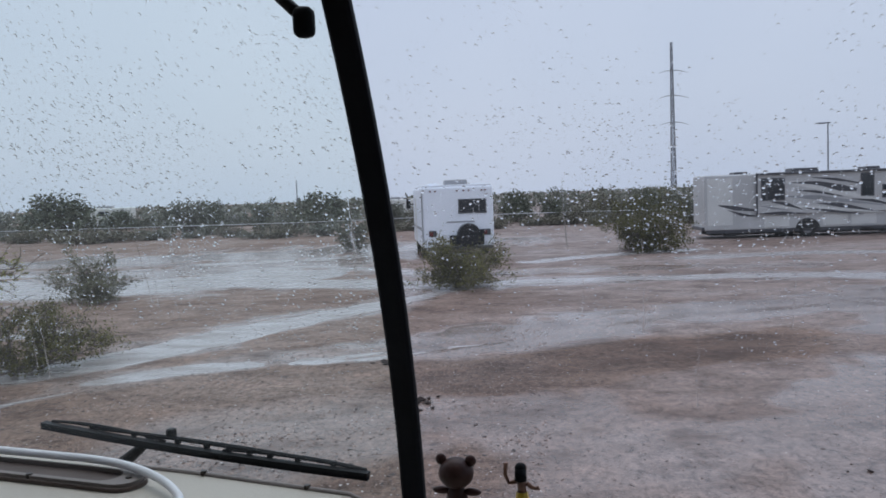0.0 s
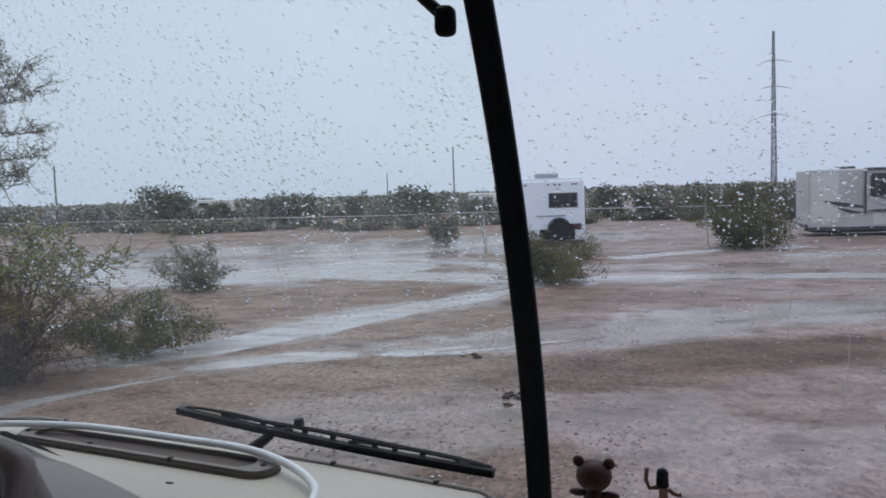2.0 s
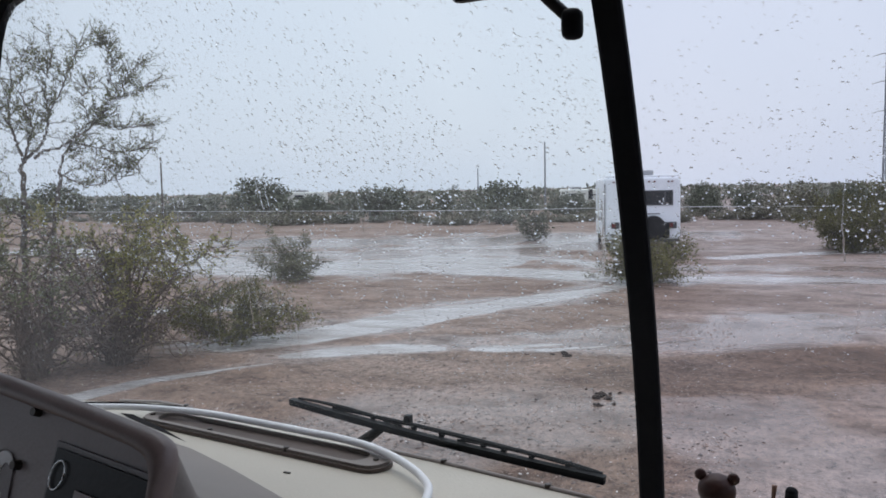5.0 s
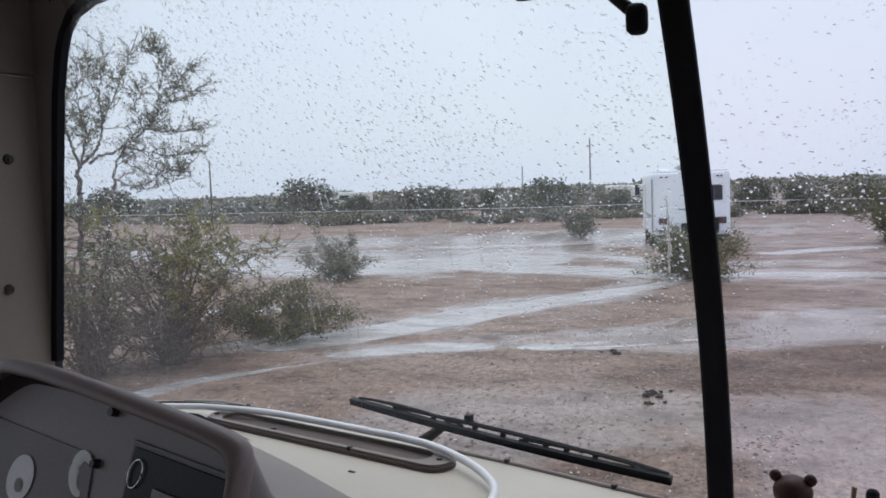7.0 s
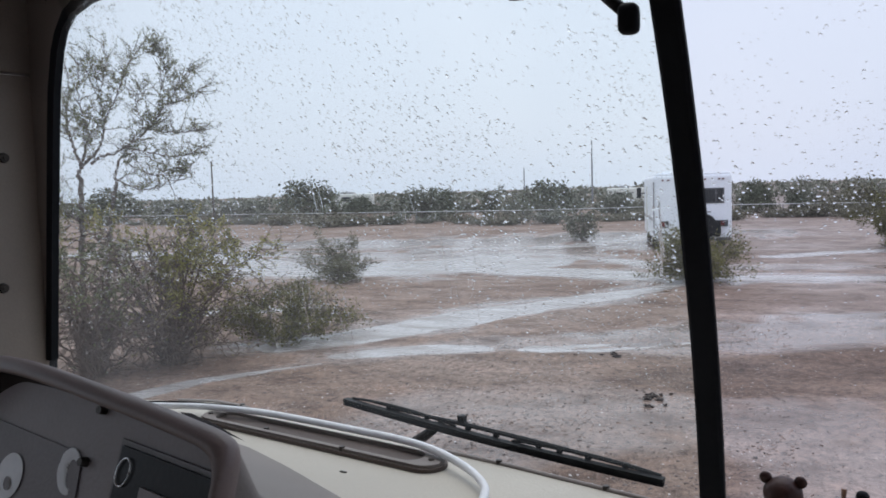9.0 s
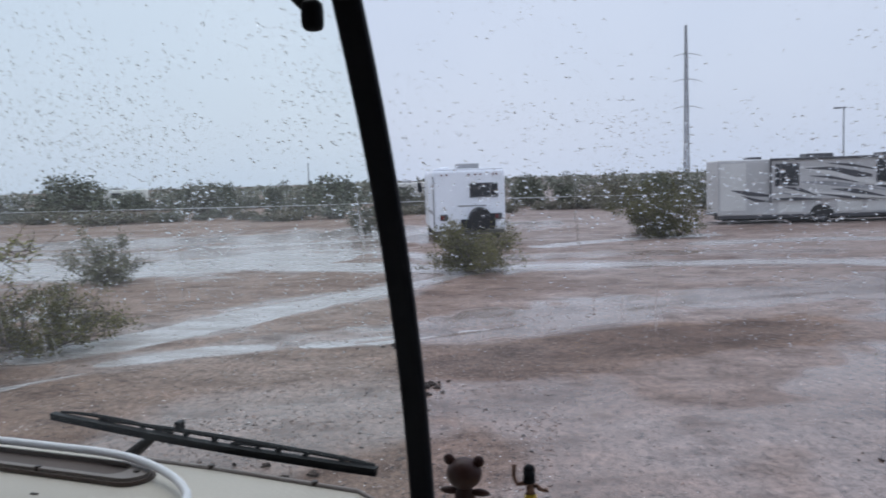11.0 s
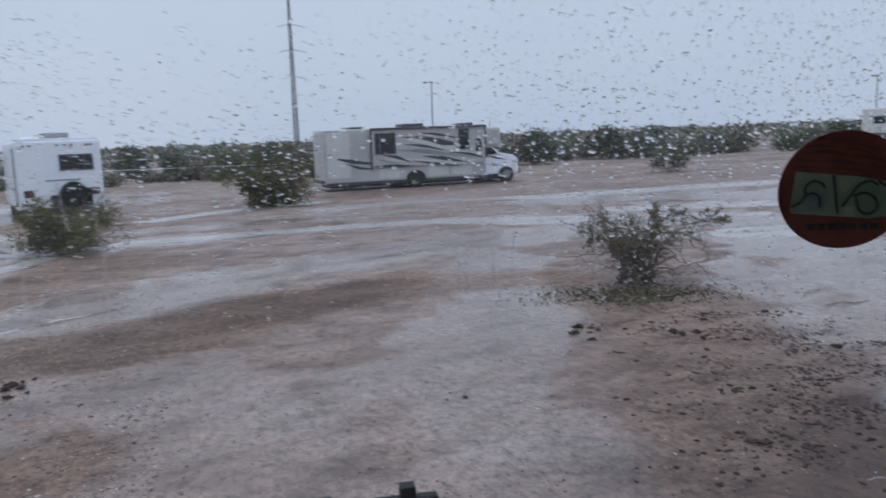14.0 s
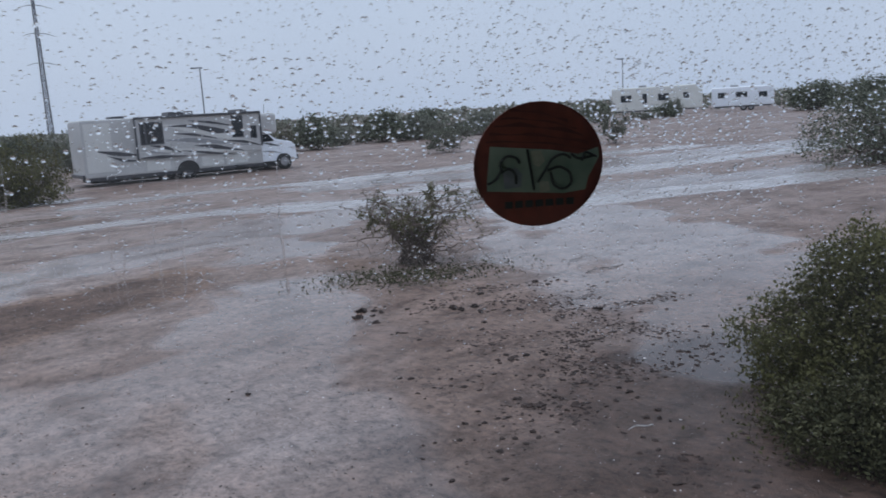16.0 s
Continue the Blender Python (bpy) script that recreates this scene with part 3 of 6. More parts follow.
def ground_height(x, y):
    far = np.clip((np.hypot(x, y) - 45) / 60, 0, 1)
    z = 0.009 * value_noise(x, y, 2.6, 11) + 0.005 * value_noise(x, y, 0.8, 12) + 0.003 * value_noise(x, y, 0.3, 13)
    u, v = x * 0.88 + y * 0.48, y * 0.88 - x * 0.48
    z = z + 0.0085 * value_noise(u * 0.30, v, 0.55, 14) + 0.0050 * value_noise(u * 0.4, v, 0.26, 15)
    return np.maximum(z * (1 - 0.5 * far), -0.011) - channel_cut(x, y) + 0.016


def axis(lo, hi, step, out):
    core = list(np.arange(lo, hi + 1e-6, step))
    a, b, s = [], [], step
    p, q = lo, hi
    while p > -out or q < out:
        s *= 1.16
        p, q = p - s, q + s
        a.append(p)
        b.append(q)
    return np.array(a[::-1] + core + b)


gx, gy = axis(-14, 16, 0.11, 3200), axis(1.5, 28, 0.11, 3200)
GX, GY = np.meshgrid(gx, gy, indexing="ij")
GZ = ground_height(GX, GY)
nx, ny = len(gx), len(gy)
ii = np.arange(nx * ny).reshape(nx, ny)
gf = np.stack([ii[:-1, :-1], ii[1:, :-1], ii[1:, 1:], ii[:-1, 1:]], -1).reshape(-1, 4)
ground = raw("ground", np.stack([GX, GY, GZ], -1).reshape(-1, 3), gf, MUD, smooth=True)
# dark soil along the crest, and soil with painted shade beside the broad shrub
soil_shade = ground.data.attributes.new("soil_shade", "FLOAT", "POINT")
soil_shade.data.foreach_set("value", np.clip(0.32 * near_way(GX, GY, [(3.4, 2.4), (4.8, 4.2), (6.2, 5.4)], 1.7) + near_way(GX, GY, [(3.4, 1.2), (4.8, 2.3), (5.8, 2.9), (6.8, 3.2)], 1.5) + 0.55 * near_way(GX, GY, [(3.4, 3.3), (4.6, 3.5), (5.8, 3.3)], 1.1) + 0.58 * near_way(GX, GY, CRESTS[0][0][:3], 0.85), 0, 1).reshape(-1).astype(np.float32))
soak = ground.data.attributes.new("soak", "FLOAT", "POINT")
soak.data.foreach_set("value", soak_at(GX, GY).reshape(-1).astype(np.float32))
tagged(ground, "rain-soaked brown and grey desert mud flat with gravel", "ground", kind="structure")

wb = bmesh.new()
bmesh.ops.create_grid(wb, x_segments=8, y_segments=8, size=1.0, matrix=Matrix.Translation((8, 24, -0.001)) @ Matrix.Diagonal((42, 23, 1, 1)))
water = part("water", wb, WATER)
tagged(water, "shallow muddy rain run-off reflecting the grey sky", "water", kind="structure")

# ---------------------------------------------------------------- the vehicle that the camera sits in
CAB = pose(-0.063, 0.98, 0, 0, 0, -15.4)
HALF, FAR_HALF = 1.2, 1.45


def profile(z):
    """How far the middle of the windscreen stands ahead at a height."""
    d = z - 2.2
    return -0.2005 * d - 0.3458 * d * d


def screen_y(x, z):
    if x >= 0:
        s = max(0.0, min(1.0, (x - 0.25) / 0.6))
        s = s * s * (3 - 2 * s) * 0.8
        return profile(z) * (1 - s) + profile(2.35) * s - 0.48 * max(0.0, x - 0.6) ** 2
    s = min(1.0, -x / HALF) ** 3
    return profile(z) * (1 - s) + (-0.10 + 0.07 * (z - 2.4)) * s


def cab(ob):
    ob.matrix_basis = CAB
    return ob


def cab_structure(name, bm, material, label, category):
    return tagged(cab(part(name, bm, material)), label, category, kind="structure")


# unseen shell closing the cab, its lining lightened to bounce daylight
cab_structure("floor", box(-1.25, 1.50, -3.6, 0.08, 0.90, 0.96), FLOORMAT, "dark carpeted motorhome cab floor", "floor")
cab_structure("ceiling", box(-1.26, 1.51, -3.6, -0.2, 3.02, 3.08), LINING, "plain grey lining of the cab ceiling", "ceiling")
cab_structure("wall_back", box(-1.25, 1.50, -3.62, -3.55, 0.0, 3.02), LINING, "plain grey unseen wall closing the cab at the rear", "wall")
cab_structure("wall_front", box(-1.25, 1.50, 0.04, 0.09, 0.0, 1.60), BODYPAINT, "painted front panel below the windscreen", "wall")
# side walls with long openings, sized to bring daylight in
for side, nm in ((-1, "wall_left"), (1, "wall_right")):
    bm = bmesh.new()
    a, b = (-1.25, -1.205) if side < 0 else (1.455, 1.50)
    fr = -0.02 if side < 0 else -0.42
    sill_z = 1.60
    add_box(bm, a, b, -3.55, fr, 0.0, sill_z)
    add_box(bm, a, b, -3.55, fr - 0.22, 2.72, 3.02)
    add_box(bm, a, b, -3.55, -3.3, sill_z, 2.72)
    cab_structure(nm, bm, LINING, "grey-lined cab side wall with a window opening", "wall")

# windscreen: two panes, rubber surround and centre post
ZB, ZT = 1.66, 2.835


def pane_mesh(x0, x1, thick=0.005):
    nxp, nzp = 14, 18
    vs, fs = [], []
    for k in range(2):
        for i in range(nxp + 1):
            for j in range(nzp + 1):
                x, z = x0 + (x1 - x0) * i / nxp, ZB + (ZT - ZB) * j / nzp
                vs.append((x, screen_y(x, z) + k * thick, z))
    m = (nxp + 1) * (nzp + 1)
    for i in range(nxp):
        for j in range(nzp):
            q = i * (nzp + 1) + j
            fs.append((q, q + nzp + 1, q + nzp + 2, q + 1))
            fs.append((q + m + 1, q + m + nzp + 2, q + m + nzp + 1, q + m))
    return vs, fs


windscreen = thing("window_1", CAB, "rain-spattered two-piece windscreen with a black rubber centre post", "windscreen", kind="structure")
for nm, x0, x1, mt in (("pane", -1.215, -0.004, PANE_L), ("pane", 0.004, 1.46, PANE_R)):
    vs, fs = pane_mesh(x0, x1)
    pane = raw(nm, vs, fs[0::2], mt, windscreen, smooth=True)
    pane.visible_shadow = False

# centre post: outer rubber bead bent with the glass
zs = np.linspace(ZB, ZT + 0.03, 26)
vs, fs = [], []
sect = [(-0.0155, 0.0), (-0.0150, -0.006), (-0.011, -0.009), (0.011, -0.009), (0.0150, -0.006), (0.0155, 0.0), (0.012, 0.012), (-0.012, 0.012)]
for z in zs:
    for sx, sy in sect:
        vs.append((sx, profile(z) + sy, z))
k = len(sect)
for i in range(len(zs) - 1):
    for j in range(k):
        fs.append((i * k + j, i * k + (j + 1) % k, (i + 1) * k + (j + 1) % k, (i + 1) * k + j))
post = raw("centre_post", vs, fs, RUBBER, windscreen)
post["label"] = "black rubber centre post"

# surround: rounded opening cut into the front frame
R = 0.17


def opening(grow):
    """Outline of the screen opening, in x and z, grown outwards by a width."""
    x, xr, zb, zt, r = HALF + grow, FAR_HALF + grow, ZB - 0.03 - grow, ZT + grow, R + grow
    out = []
    for cx, cz, a0 in ((xr - r, zt - r, 0), (-x + r, zt - r, 90), (-x + r, zb + r, 180), (xr - r, zb + r, 270)):
        for a in range(0, 91, 10):
            t = radians(a0 + a)
            out.append((cx + r * math.cos(t), cz + r * math.sin(t)))
    return out


def surround(g0, g1, d0, d1):
    bm = bmesh.new()
    rings = []
    for g, d in ((g0, d0), (g0, d1), (g1, d1), (g1, d0)):
        rings.append([bm.verts.new((x, screen_y(x, z) + d, z)) for x, z in opening(g)])
    n = len(rings[0])
    for a, b in zip(rings, rings[1:] + rings[:1]):
        for i in range(n):
            bm.faces.new((a[i], a[(i + 1) % n], b[(i + 1) % n], b[i]))
    bmesh.ops.recalc_face_normals(bm, faces=bm.faces)
    return bm


part("gasket", surround(-0.010, 0.010, -0.014, 0.02), RUBBER, windscreen, "black rubber gasket", smooth=False)
part("window_frame", surround(0.008, 0.30, -0.004, 0.03), LINING, windscreen)

# tan pillar trims with their screws, leaning a little forward


def lean_y(bm):
    for v in bm.verts:
        v.co.y += 0.07 * (v.co.z - 2.4)
    return bm


for side in (-1, 1):
    xi, xo = (-1.178, -1.206) if side < 0 else (1.430, 1.458)
    yo = 0.0 if side < 0 else -0.33
    e = thing("pillar_trim", CAB, "tan plastic pillar trim with dark screws beside the windscreen", "trim", group="pillar trims", kind="structure")
    part("panel", lean_y(box(*sorted((xi, xo)), -0.212 + yo, -0.100 + yo, 1.60, 2.677, 0.006)), PILLAR, e)
    part("upper_panel", lean_y(box(*sorted((xi - side * 0.004, xo)), -0.2155 + yo, -0.098 + yo, 2.680, 3.02, 0.006)), COVERSHADED, e, "brown upper cover, darkened in its colour as shade")
    part("gap_strip", lean_y(box(*sorted((xi + side * 0.012, xo)), -0.2175 + yo, -0.2125 + yo, 1.60, 2.70)), RUBBER, e, "dark edge strip")
    for z, back in ((2.700, 0.212), (2.528, 0.188), (2.297, 0.188)):
        y = yo - back + 0.07 * (z - 2.4)
        bm = cyl((xi + side * 0.001, y, z), (xi - side * 0.005, y, z), 0.010, 0.008, 12)
        add_cyl(bm, (xi - side * 0.004, y, z), (xi - side * 0.008, y, z), 0.004, 0.004, 8)
        part("screw", bm, SCREW, e, "dark recessed screw")
    # gathered pale curtain behind the pillar
    bm = bmesh.new()
    rows = []
    for i in range(25):
        t = i / 24
        y = yo - 0.2165 - 0.22 * t
        x = xi + side * (0.012 + 0.010 * math.sin(t * 19))
        rows.append((bm.verts.new((x, y, 1.86)), bm.verts.new((x, y + 0.02, 2.78))))
    for a, b in zip(rows, rows[1:]):
        bm.faces.new((a[0], a[1], b[1], b[0]))
    bmesh.ops.solidify(bm, geom=bm.faces[:], thickness=0.003)
    tagged(cab(part("curtain", bm, CURTAIN, smooth=True)), "pale grey gathered cab curtain beside the pillar", "curtain", group="cab curtains")
# rounded upper corner of the opening: rubber lip and cover darkened for shade
corner = thing("trim_corner", CAB, "dark rounded trim in the upper corner of the windscreen", "trim", kind="structure")
LIP = [(-1.160, 2.155), (-1.132, 2.389), (-1.106, 2.589), (-1.098, 2.644), (-1.080, 2.711), (-1.064, 2.744), (-1.038, 2.767), (-0.990, 2.781), (-0.929, 2.786)]
COVER = [(-1.178, 2.154), (-1.150, 2.389), (-1.125, 2.590), (-1.117, 2.645), (-1.100, 2.714), (-1.085, 2.745), (-1.058, 2.777), (-1.010, 2.800), (-0.960, 2.811)]
part("lip", prism(LIP + COVER[::-1], -0.126, -0.112), RUBBER, corner, "black rubber lip")
part("cover", prism(COVER + [(COVER[-1][0], 2.99), (-1.205, 2.99), (-1.205, COVER[0][1])], -0.121, -0.110), COVERSHADED, corner, "brown cover, darkened in its colour as shade")
# unseen side windows, added to let daylight into the cab
sidewin = thing("window_2", CAB, "plain unseen side windows behind the pillars, added to let daylight in", "window", kind="structure")
for side in (-1, 1):
    bm = bmesh.new()
    xw = -1.228 if side < 0 else 1.478
    v = [bm.verts.new((xw, y, z)) for y, z in ((-3.3, 1.60), (-0.45, 1.60), (-0.45, 2.72), (-3.3, 2.72))]
    bm.faces.new(v)
    p_ = part("pane", bm, PANE_L, sidewin)
    p_.visible_shadow = False
header = cab_structure("trim_header", box(-1.19, 1.44, -0.44, -0.255, 2.86, 3.02, 0.03), BROWN, "dark brown header panel over the windscreen", "trim")

# ---- dashboard


def dash_z(x):
    """Height of the dash top across the cab."""
    if x < -0.04:
        return 2.083
    return 2.083 - 0.05 * min(1, (x + 0.04) / 0.12) - 0.34 * max(0, min(1, (x - 0.1) / 0.9))


def dash_front(x):
    return np.interp(x, [-1.2, -1.0, -0.86, -0.80, -0.26, -0.02, 0.1, 0.7, 1.45], [-0.13, -0.05, 0.000, -0.002, -0.052, -0.085, -0.07, -0.10, -0.42])


dash = thing("dashboard", CAB, "cream vinyl dashboard top with a brown cowl", "dashboard", kind="structure")
bm = bmesh.new()
xs = np.concatenate([np.linspace(-1.19, -0.06, 40), np.linspace(-0.04, 1.42, 40)])
cols = []
for x in xs:
    f, zt = float(dash_front(x)), dash_z(x)
    cols.append([bm.verts.new(c) for c in ((x, f, zt - 0.10), (x, f, zt - 0.004), (x, f - 0.006, zt), (x, min(-0.30, f - 0.1), zt + 0.003), (x, -0.56, zt - 0.010), (x, -0.62, zt - 0.06), (x, -0.62, zt - 0.32))])
for a, b in zip(cols, cols[1:]):
    for i in range(len(a) - 1):
        bm.faces.new((a[i], a[i + 1], b[i + 1], b[i]))
bmesh.ops.recalc_face_normals(bm, faces=bm.faces)
part("dash_top", bm, CREAM, dash, "cream vinyl top", smooth=True)

# edge trim strip along the glass with screws
for x0, x1, nm in ((-0.93, -0.775, "edge_trim"), (-0.375, 0.02, "edge_trim")):
    line = [(x, float(dash_front(x)) - 0.004, dash_z(x) + 0.0005) for x in np.linspace(x0, x1, 14)]
    vs, fs = tube(line, 0.0036, 8)
    ob = raw(nm, vs, fs, TAUPE, dash, smooth=True)
for x in (-0.79, -0.257, -0.10):
    y = float(dash_front(x)) - 0.004
    part("screw", cyl((x, y, dash_z(x) + 0.001), (x, y, dash_z(x) + 0.006), 0.0045, 0.004, 10), SCREW, dash, "dark screw")

# long oval defroster vent: pale rim, dark recessed slot
vent = thing("defroster_vent", CAB, "long brown oval defroster vent with a pale rim", "vent")


def stadium(x0, x1, y0, y1, n=10):
    r = (y1 - y0) / 2
    cy = (y0 + y1) / 2
    out = []
    for i in range(n + 1):
        t = -math.pi / 2 + math.pi * i / n
        out.append((x1 - r + r * math.cos(t), cy + r * math.sin(t)))
    for i in range(n + 1):
        t = math.pi / 2 + math.pi * i / n
        out.append((x0 + r + r * math.cos(t), cy + r * math.sin(t)))
    return out


def stad_ring(outer, inner, z0, z1, z2):
    """A rim: outer wall, top, then down into the slot."""
    bm = bmesh.new()
    rings = [[bm.verts.new((x, y + skew(x), z)) for x, y in o] for o, z in ((outer, z0), (outer, z1), (inner, z1), (inner, z2))]
    n = len(outer)
    for a, b in zip(rings, rings[1:]):
        for i in range(n):
            bm.faces.new((a[i], a[(i + 1) % n], b[(i + 1) % n], b[i]))
    bmesh.ops.recalc_face_normals(bm, faces=bm.faces)
    return bm, rings


def skew(x):
    return -0.030 * (x + 0.82) / 0.5


o_, i_ = stadium(-0.790, -0.312, -0.106, -0.054), stadium(-0.762, -0.345, -0.0985, -0.058)
bm, rings = stad_ring(o_, i_, 2.080, 2.0935, 2.0865)
part("vent_rim", bm, TAUPE, vent, "taupe moulded rim")
bm = bmesh.new()
bm.faces.new([bm.verts.new((x, y + skew(x), 2.0885)) for x, y in i_])
part("slot", bm, VENT, vent, "dark brown recessed slot")
# dark bead round the rim, painting in its shadow line
o2 = stadium(-0.795, -0.308, -0.1095, -0.051)
bm, rings = stad_ring(o2, o_, 2.080, 2.0895, 2.080)
part("shadow_gap", bm, VENT, vent, "dark brown bead standing in for the rim's shadow gap")
for x, y in ((-0.777, -0.088), (-0.632, -0.107), (-0.469, -0.124), (-0.329, -0.110)):
    part("screw", cyl((x, y, 2.088), (x, y, 2.0955), 0.0045, 0.004, 10), SCREW, vent, "dark screw")

bm = bmesh.new()
bm.faces.new([bm.verts.new((x, y, 2.0935)) for x, y in ((-0.834, -0.105), (-0.809, -0.101), (-0.709, -0.132), (-0.614, -0.168), (-0.699, -0.146), (-0.792, -0.121))])
part("mark", box(-0.424, -0.414, -0.1835, -0.1805, 2.083, 2.0862), SCREW, dash, "small dark mark")
part("slit", bm, BLACKMATT, dash, "dark slit beside the cowl")
vs, fs = tube(smooth_line([(-0.939, -0.118, 2.100), (-0.859, -0.082, 2.100), (-0.750, -0.056, 2.100)], 5), 0.0035, 8)
raw("edge_strip", vs, fs, BLACKMATT, dash, smooth=True)

# white tubing that lies along the vent and drops over the dash
line = smooth_line([(-0.98, -0.15, 2.099), (-0.865, -0.104, 2.100), (-0.80, -0.083, 2.101), (-0.69, -0.067, 2.102), (-0.58, -0.068, 2.102), (-0.47, -0.074, 2.102),
                    (-0.41, -0.078, 2.102), (-0.35, -0.090, 2.102), (-0.29, -0.113, 2.100), (-0.237, -0.147, 2.098), (-0.204, -0.187, 2.097),
                    (-0.186, -0.26, 2.096), (-0.19, -0.40, 2.095), (-0.20, -0.55, 2.082)], 6)
vs, fs = tube(line, 0.0052, 10)
tubing = cab(raw("tubing", vs, fs, WHITECABLE, smooth=True))
tagged(tubing, "thin white plastic tubing lying along the dashboard vent", "tubing")

# small black holder on the dash
holder = thing("phone_holder", CAB, "small black plastic holder on the cream dash", "holder")
part("holder_body", box(-0.125, -0.06, -0.40, -0.345, 2.085, 2.166, 0.006, pose(0, 0, 0, 0, 4, 0)), BLACKPLASTIC, holder)
part("clip", box(-0.122, -0.065, -0.352, -0.335, 2.135, 2.174, 0.004, pose(0, 0, 0, 0, 4, 0)), BLACKPLASTIC, holder)

# ---- instrument cowl in front of the driver
cowl = thing("instrument_cowl", CAB, "brown moulded instrument cowl with a grey recessed gauge panel", "dashboard")
OUT = [(-0.80, 2.05), (-0.79, 2.16), (-0.75, 2.215), (-0.698, 2.252), (-0.646, 2.277), (-0.60, 2.2795), (-0.538, 2.276), (-0.402, 2.262),
       (-0.317, 2.252), (-0.272, 2.2445), (-0.256, 2.230), (-0.255, 2.192), (-0.262, 2.05)]


def loft(sections):
    bm = bmesh.new()
    rows = [[bm.verts.new(c) for c in s] for s in sections]
    for a, b in zip(rows, rows[1:]):
        for i in range(len(a) - 1):
            bm.faces.new((a[i], a[i + 1], b[i + 1], b[i]))
    bmesh.ops.recalc_face_normals(bm, faces=bm.faces)
    return bm


fine = [(p.x, p.z) for p in smooth_line([(x, 0, z) for x, z in OUT], 4)]
cx, cz = -0.53, 2.0


def ring(y, grow):
    """A section of the cowl's rim, leaning back a little."""
    return [(cx + (x - cx) * grow, y + 0.30 * (cz + (z - cz) * grow - 2.27), cz + (z - cz) * grow) for x, z in fine]


part("hood", loft([ring(-0.492, 0.940), ring(-0.499, 0.943), ring(-0.506, 0.949), ring(-0.511, 0.960), ring(-0.512, 0.974), ring(-0.510, 0.988), ring(-0.505, 0.998), ring(-0.497, 1.0), ring(-0.485, 0.980)]), BROWN, cowl, "brown rounded hood lip", smooth=True)
# near-black band between the hood lip and the gauge panel
part("hood_inner", loft([ring(-0.492, 0.940), ring(-0.480, 0.922), ring(-0.470, 0.880)]), HOODBAND, cowl, "near-black brown band inside the hood", smooth=True)



def foot(x, z):
    """Where the cowl meets the dash top, from a place on its lip."""
    fx = x + 0.04 + 0.85 * max(0, 2.235 - z) * (x > -0.4)
    fy = float(np.interp(x, [-0.85, -0.65, -0.54, -0.40, -0.30, -0.254], [-0.13, -0.163, -0.198, -0.25, -0.31, -0.37]))
    return fx, fy - 1.1 * max(0, 2.235 - z) * (x > -0.4), 2.084 - 0.03 * (z < 2.1)


rows = []
for t in np.linspace(0, 1, 9):
    row = []
    for x, z in fine:
        fx, fy, fz = foot(x, z)
        k = t ** 0.55
        x, z = cx + (x - cx) * 0.975, cz + (z - cz) * 0.975
        y0 = -0.485 + 0.30 * (z - 2.27)
        row.append((x + (fx - x) * t, y0 + (fy - y0) * t, z + (fz - z) * k))
    rows.append(row)
part("cowl_back", loft(rows), TAUPE, cowl, "taupe sloping back", smooth=True)
bm = bmesh.new()
bm.faces.new([bm.verts.new(c) for c in ring(-0.4714, 0.893)])
part("gauge_panel", bm, PANELGREY, cowl, "grey recessed panel")
FACE = pose(0, -0.4715, 2.27, -math.degrees(math.atan(0.30)), 0, 0)


def face(x, z, lift=0.0):
    """A place on the leaning gauge panel, by its x and z in the cab."""
    return FACE @ Vector((x, -lift, (z - 2.27) * math.hypot(1, 0.30)))


def face_plate(pts, thick):
    bm = bmesh.new()
    a = [bm.verts.new(face(x, z, thick)) for x, z in pts]
    b = [bm.verts.new(face(x, z, -0.004)) for x, z in pts]
    bm.faces.new(a)
    for i in range(len(pts)):
        bm.faces.new((a[i], b[i], b[(i + 1) % len(pts)], a[(i + 1) % len(pts)]))
    bmesh.ops.recalc_face_normals(bm, faces=bm.faces)
    return bm


part("switch_panel", face_plate([(-0.760, 2.06), (-0.760, 2.2135), (-0.661, 2.205), (-0.498, 2.191), (-0.492, 2.179), (-0.486, 2.06)], 0.002), PANELDARK, cowl, "darker lower panel")
for x, z in ((-0.472, 2.235), (-0.486, 2.184)):
    a, b = face(x, z), face(x, z, 0.008)
    part("screw", cyl(tuple(a), tuple(b), 0.0052, 0.0042, 10), SCREW, cowl, "dark panel screw")
BX, BZ = -0.427, 2.208
BTILT = math.atan2(2.197 - BZ, -0.299 - BX)


def on_box(u, v):
    """From the upper corner of the switch box, along and down it."""
    return BX + u * math.cos(BTILT) + v * math.sin(BTILT), BZ + u * math.sin(BTILT) - v * math.cos(BTILT)


part("box_rim", face_plate([on_box(-0.006, -0.005), on_box(0.165, -0.005), on_box(0.165, 0.12), on_box(-0.006, 0.12)], 0.003), PANELDARK, cowl)
part("switch_box", face_plate([on_box(0, 0), on_box(0.158, 0), on_box(0.158, 0.115), on_box(0, 0.115)], 0.006), BLACKPLASTIC, cowl, "glossy black switch box")
vs, fs = tube([face(-0.417 + 0.0095 * math.cos(a) + 0.003 * math.sin(a), 2.185 + 0.0130 * math.sin(a), 0.008) for a in np.linspace(0, 2 * math.pi, 25)], 0.0009, 6)
raw("ring", vs, fs, STEEL, cowl, smooth=True)["label"] = "thin bright ring"
# slider laid along its glare, which the pale grey paints in
part("slider", face_plate([on_box(0.042, 0.028), on_box(0.115, 0.028), on_box(0.115, 0.045), on_box(0.042, 0.045)], 0.009), PANELGREY, cowl, "grey slider, its glare put into the colour")
bm = bmesh.new()
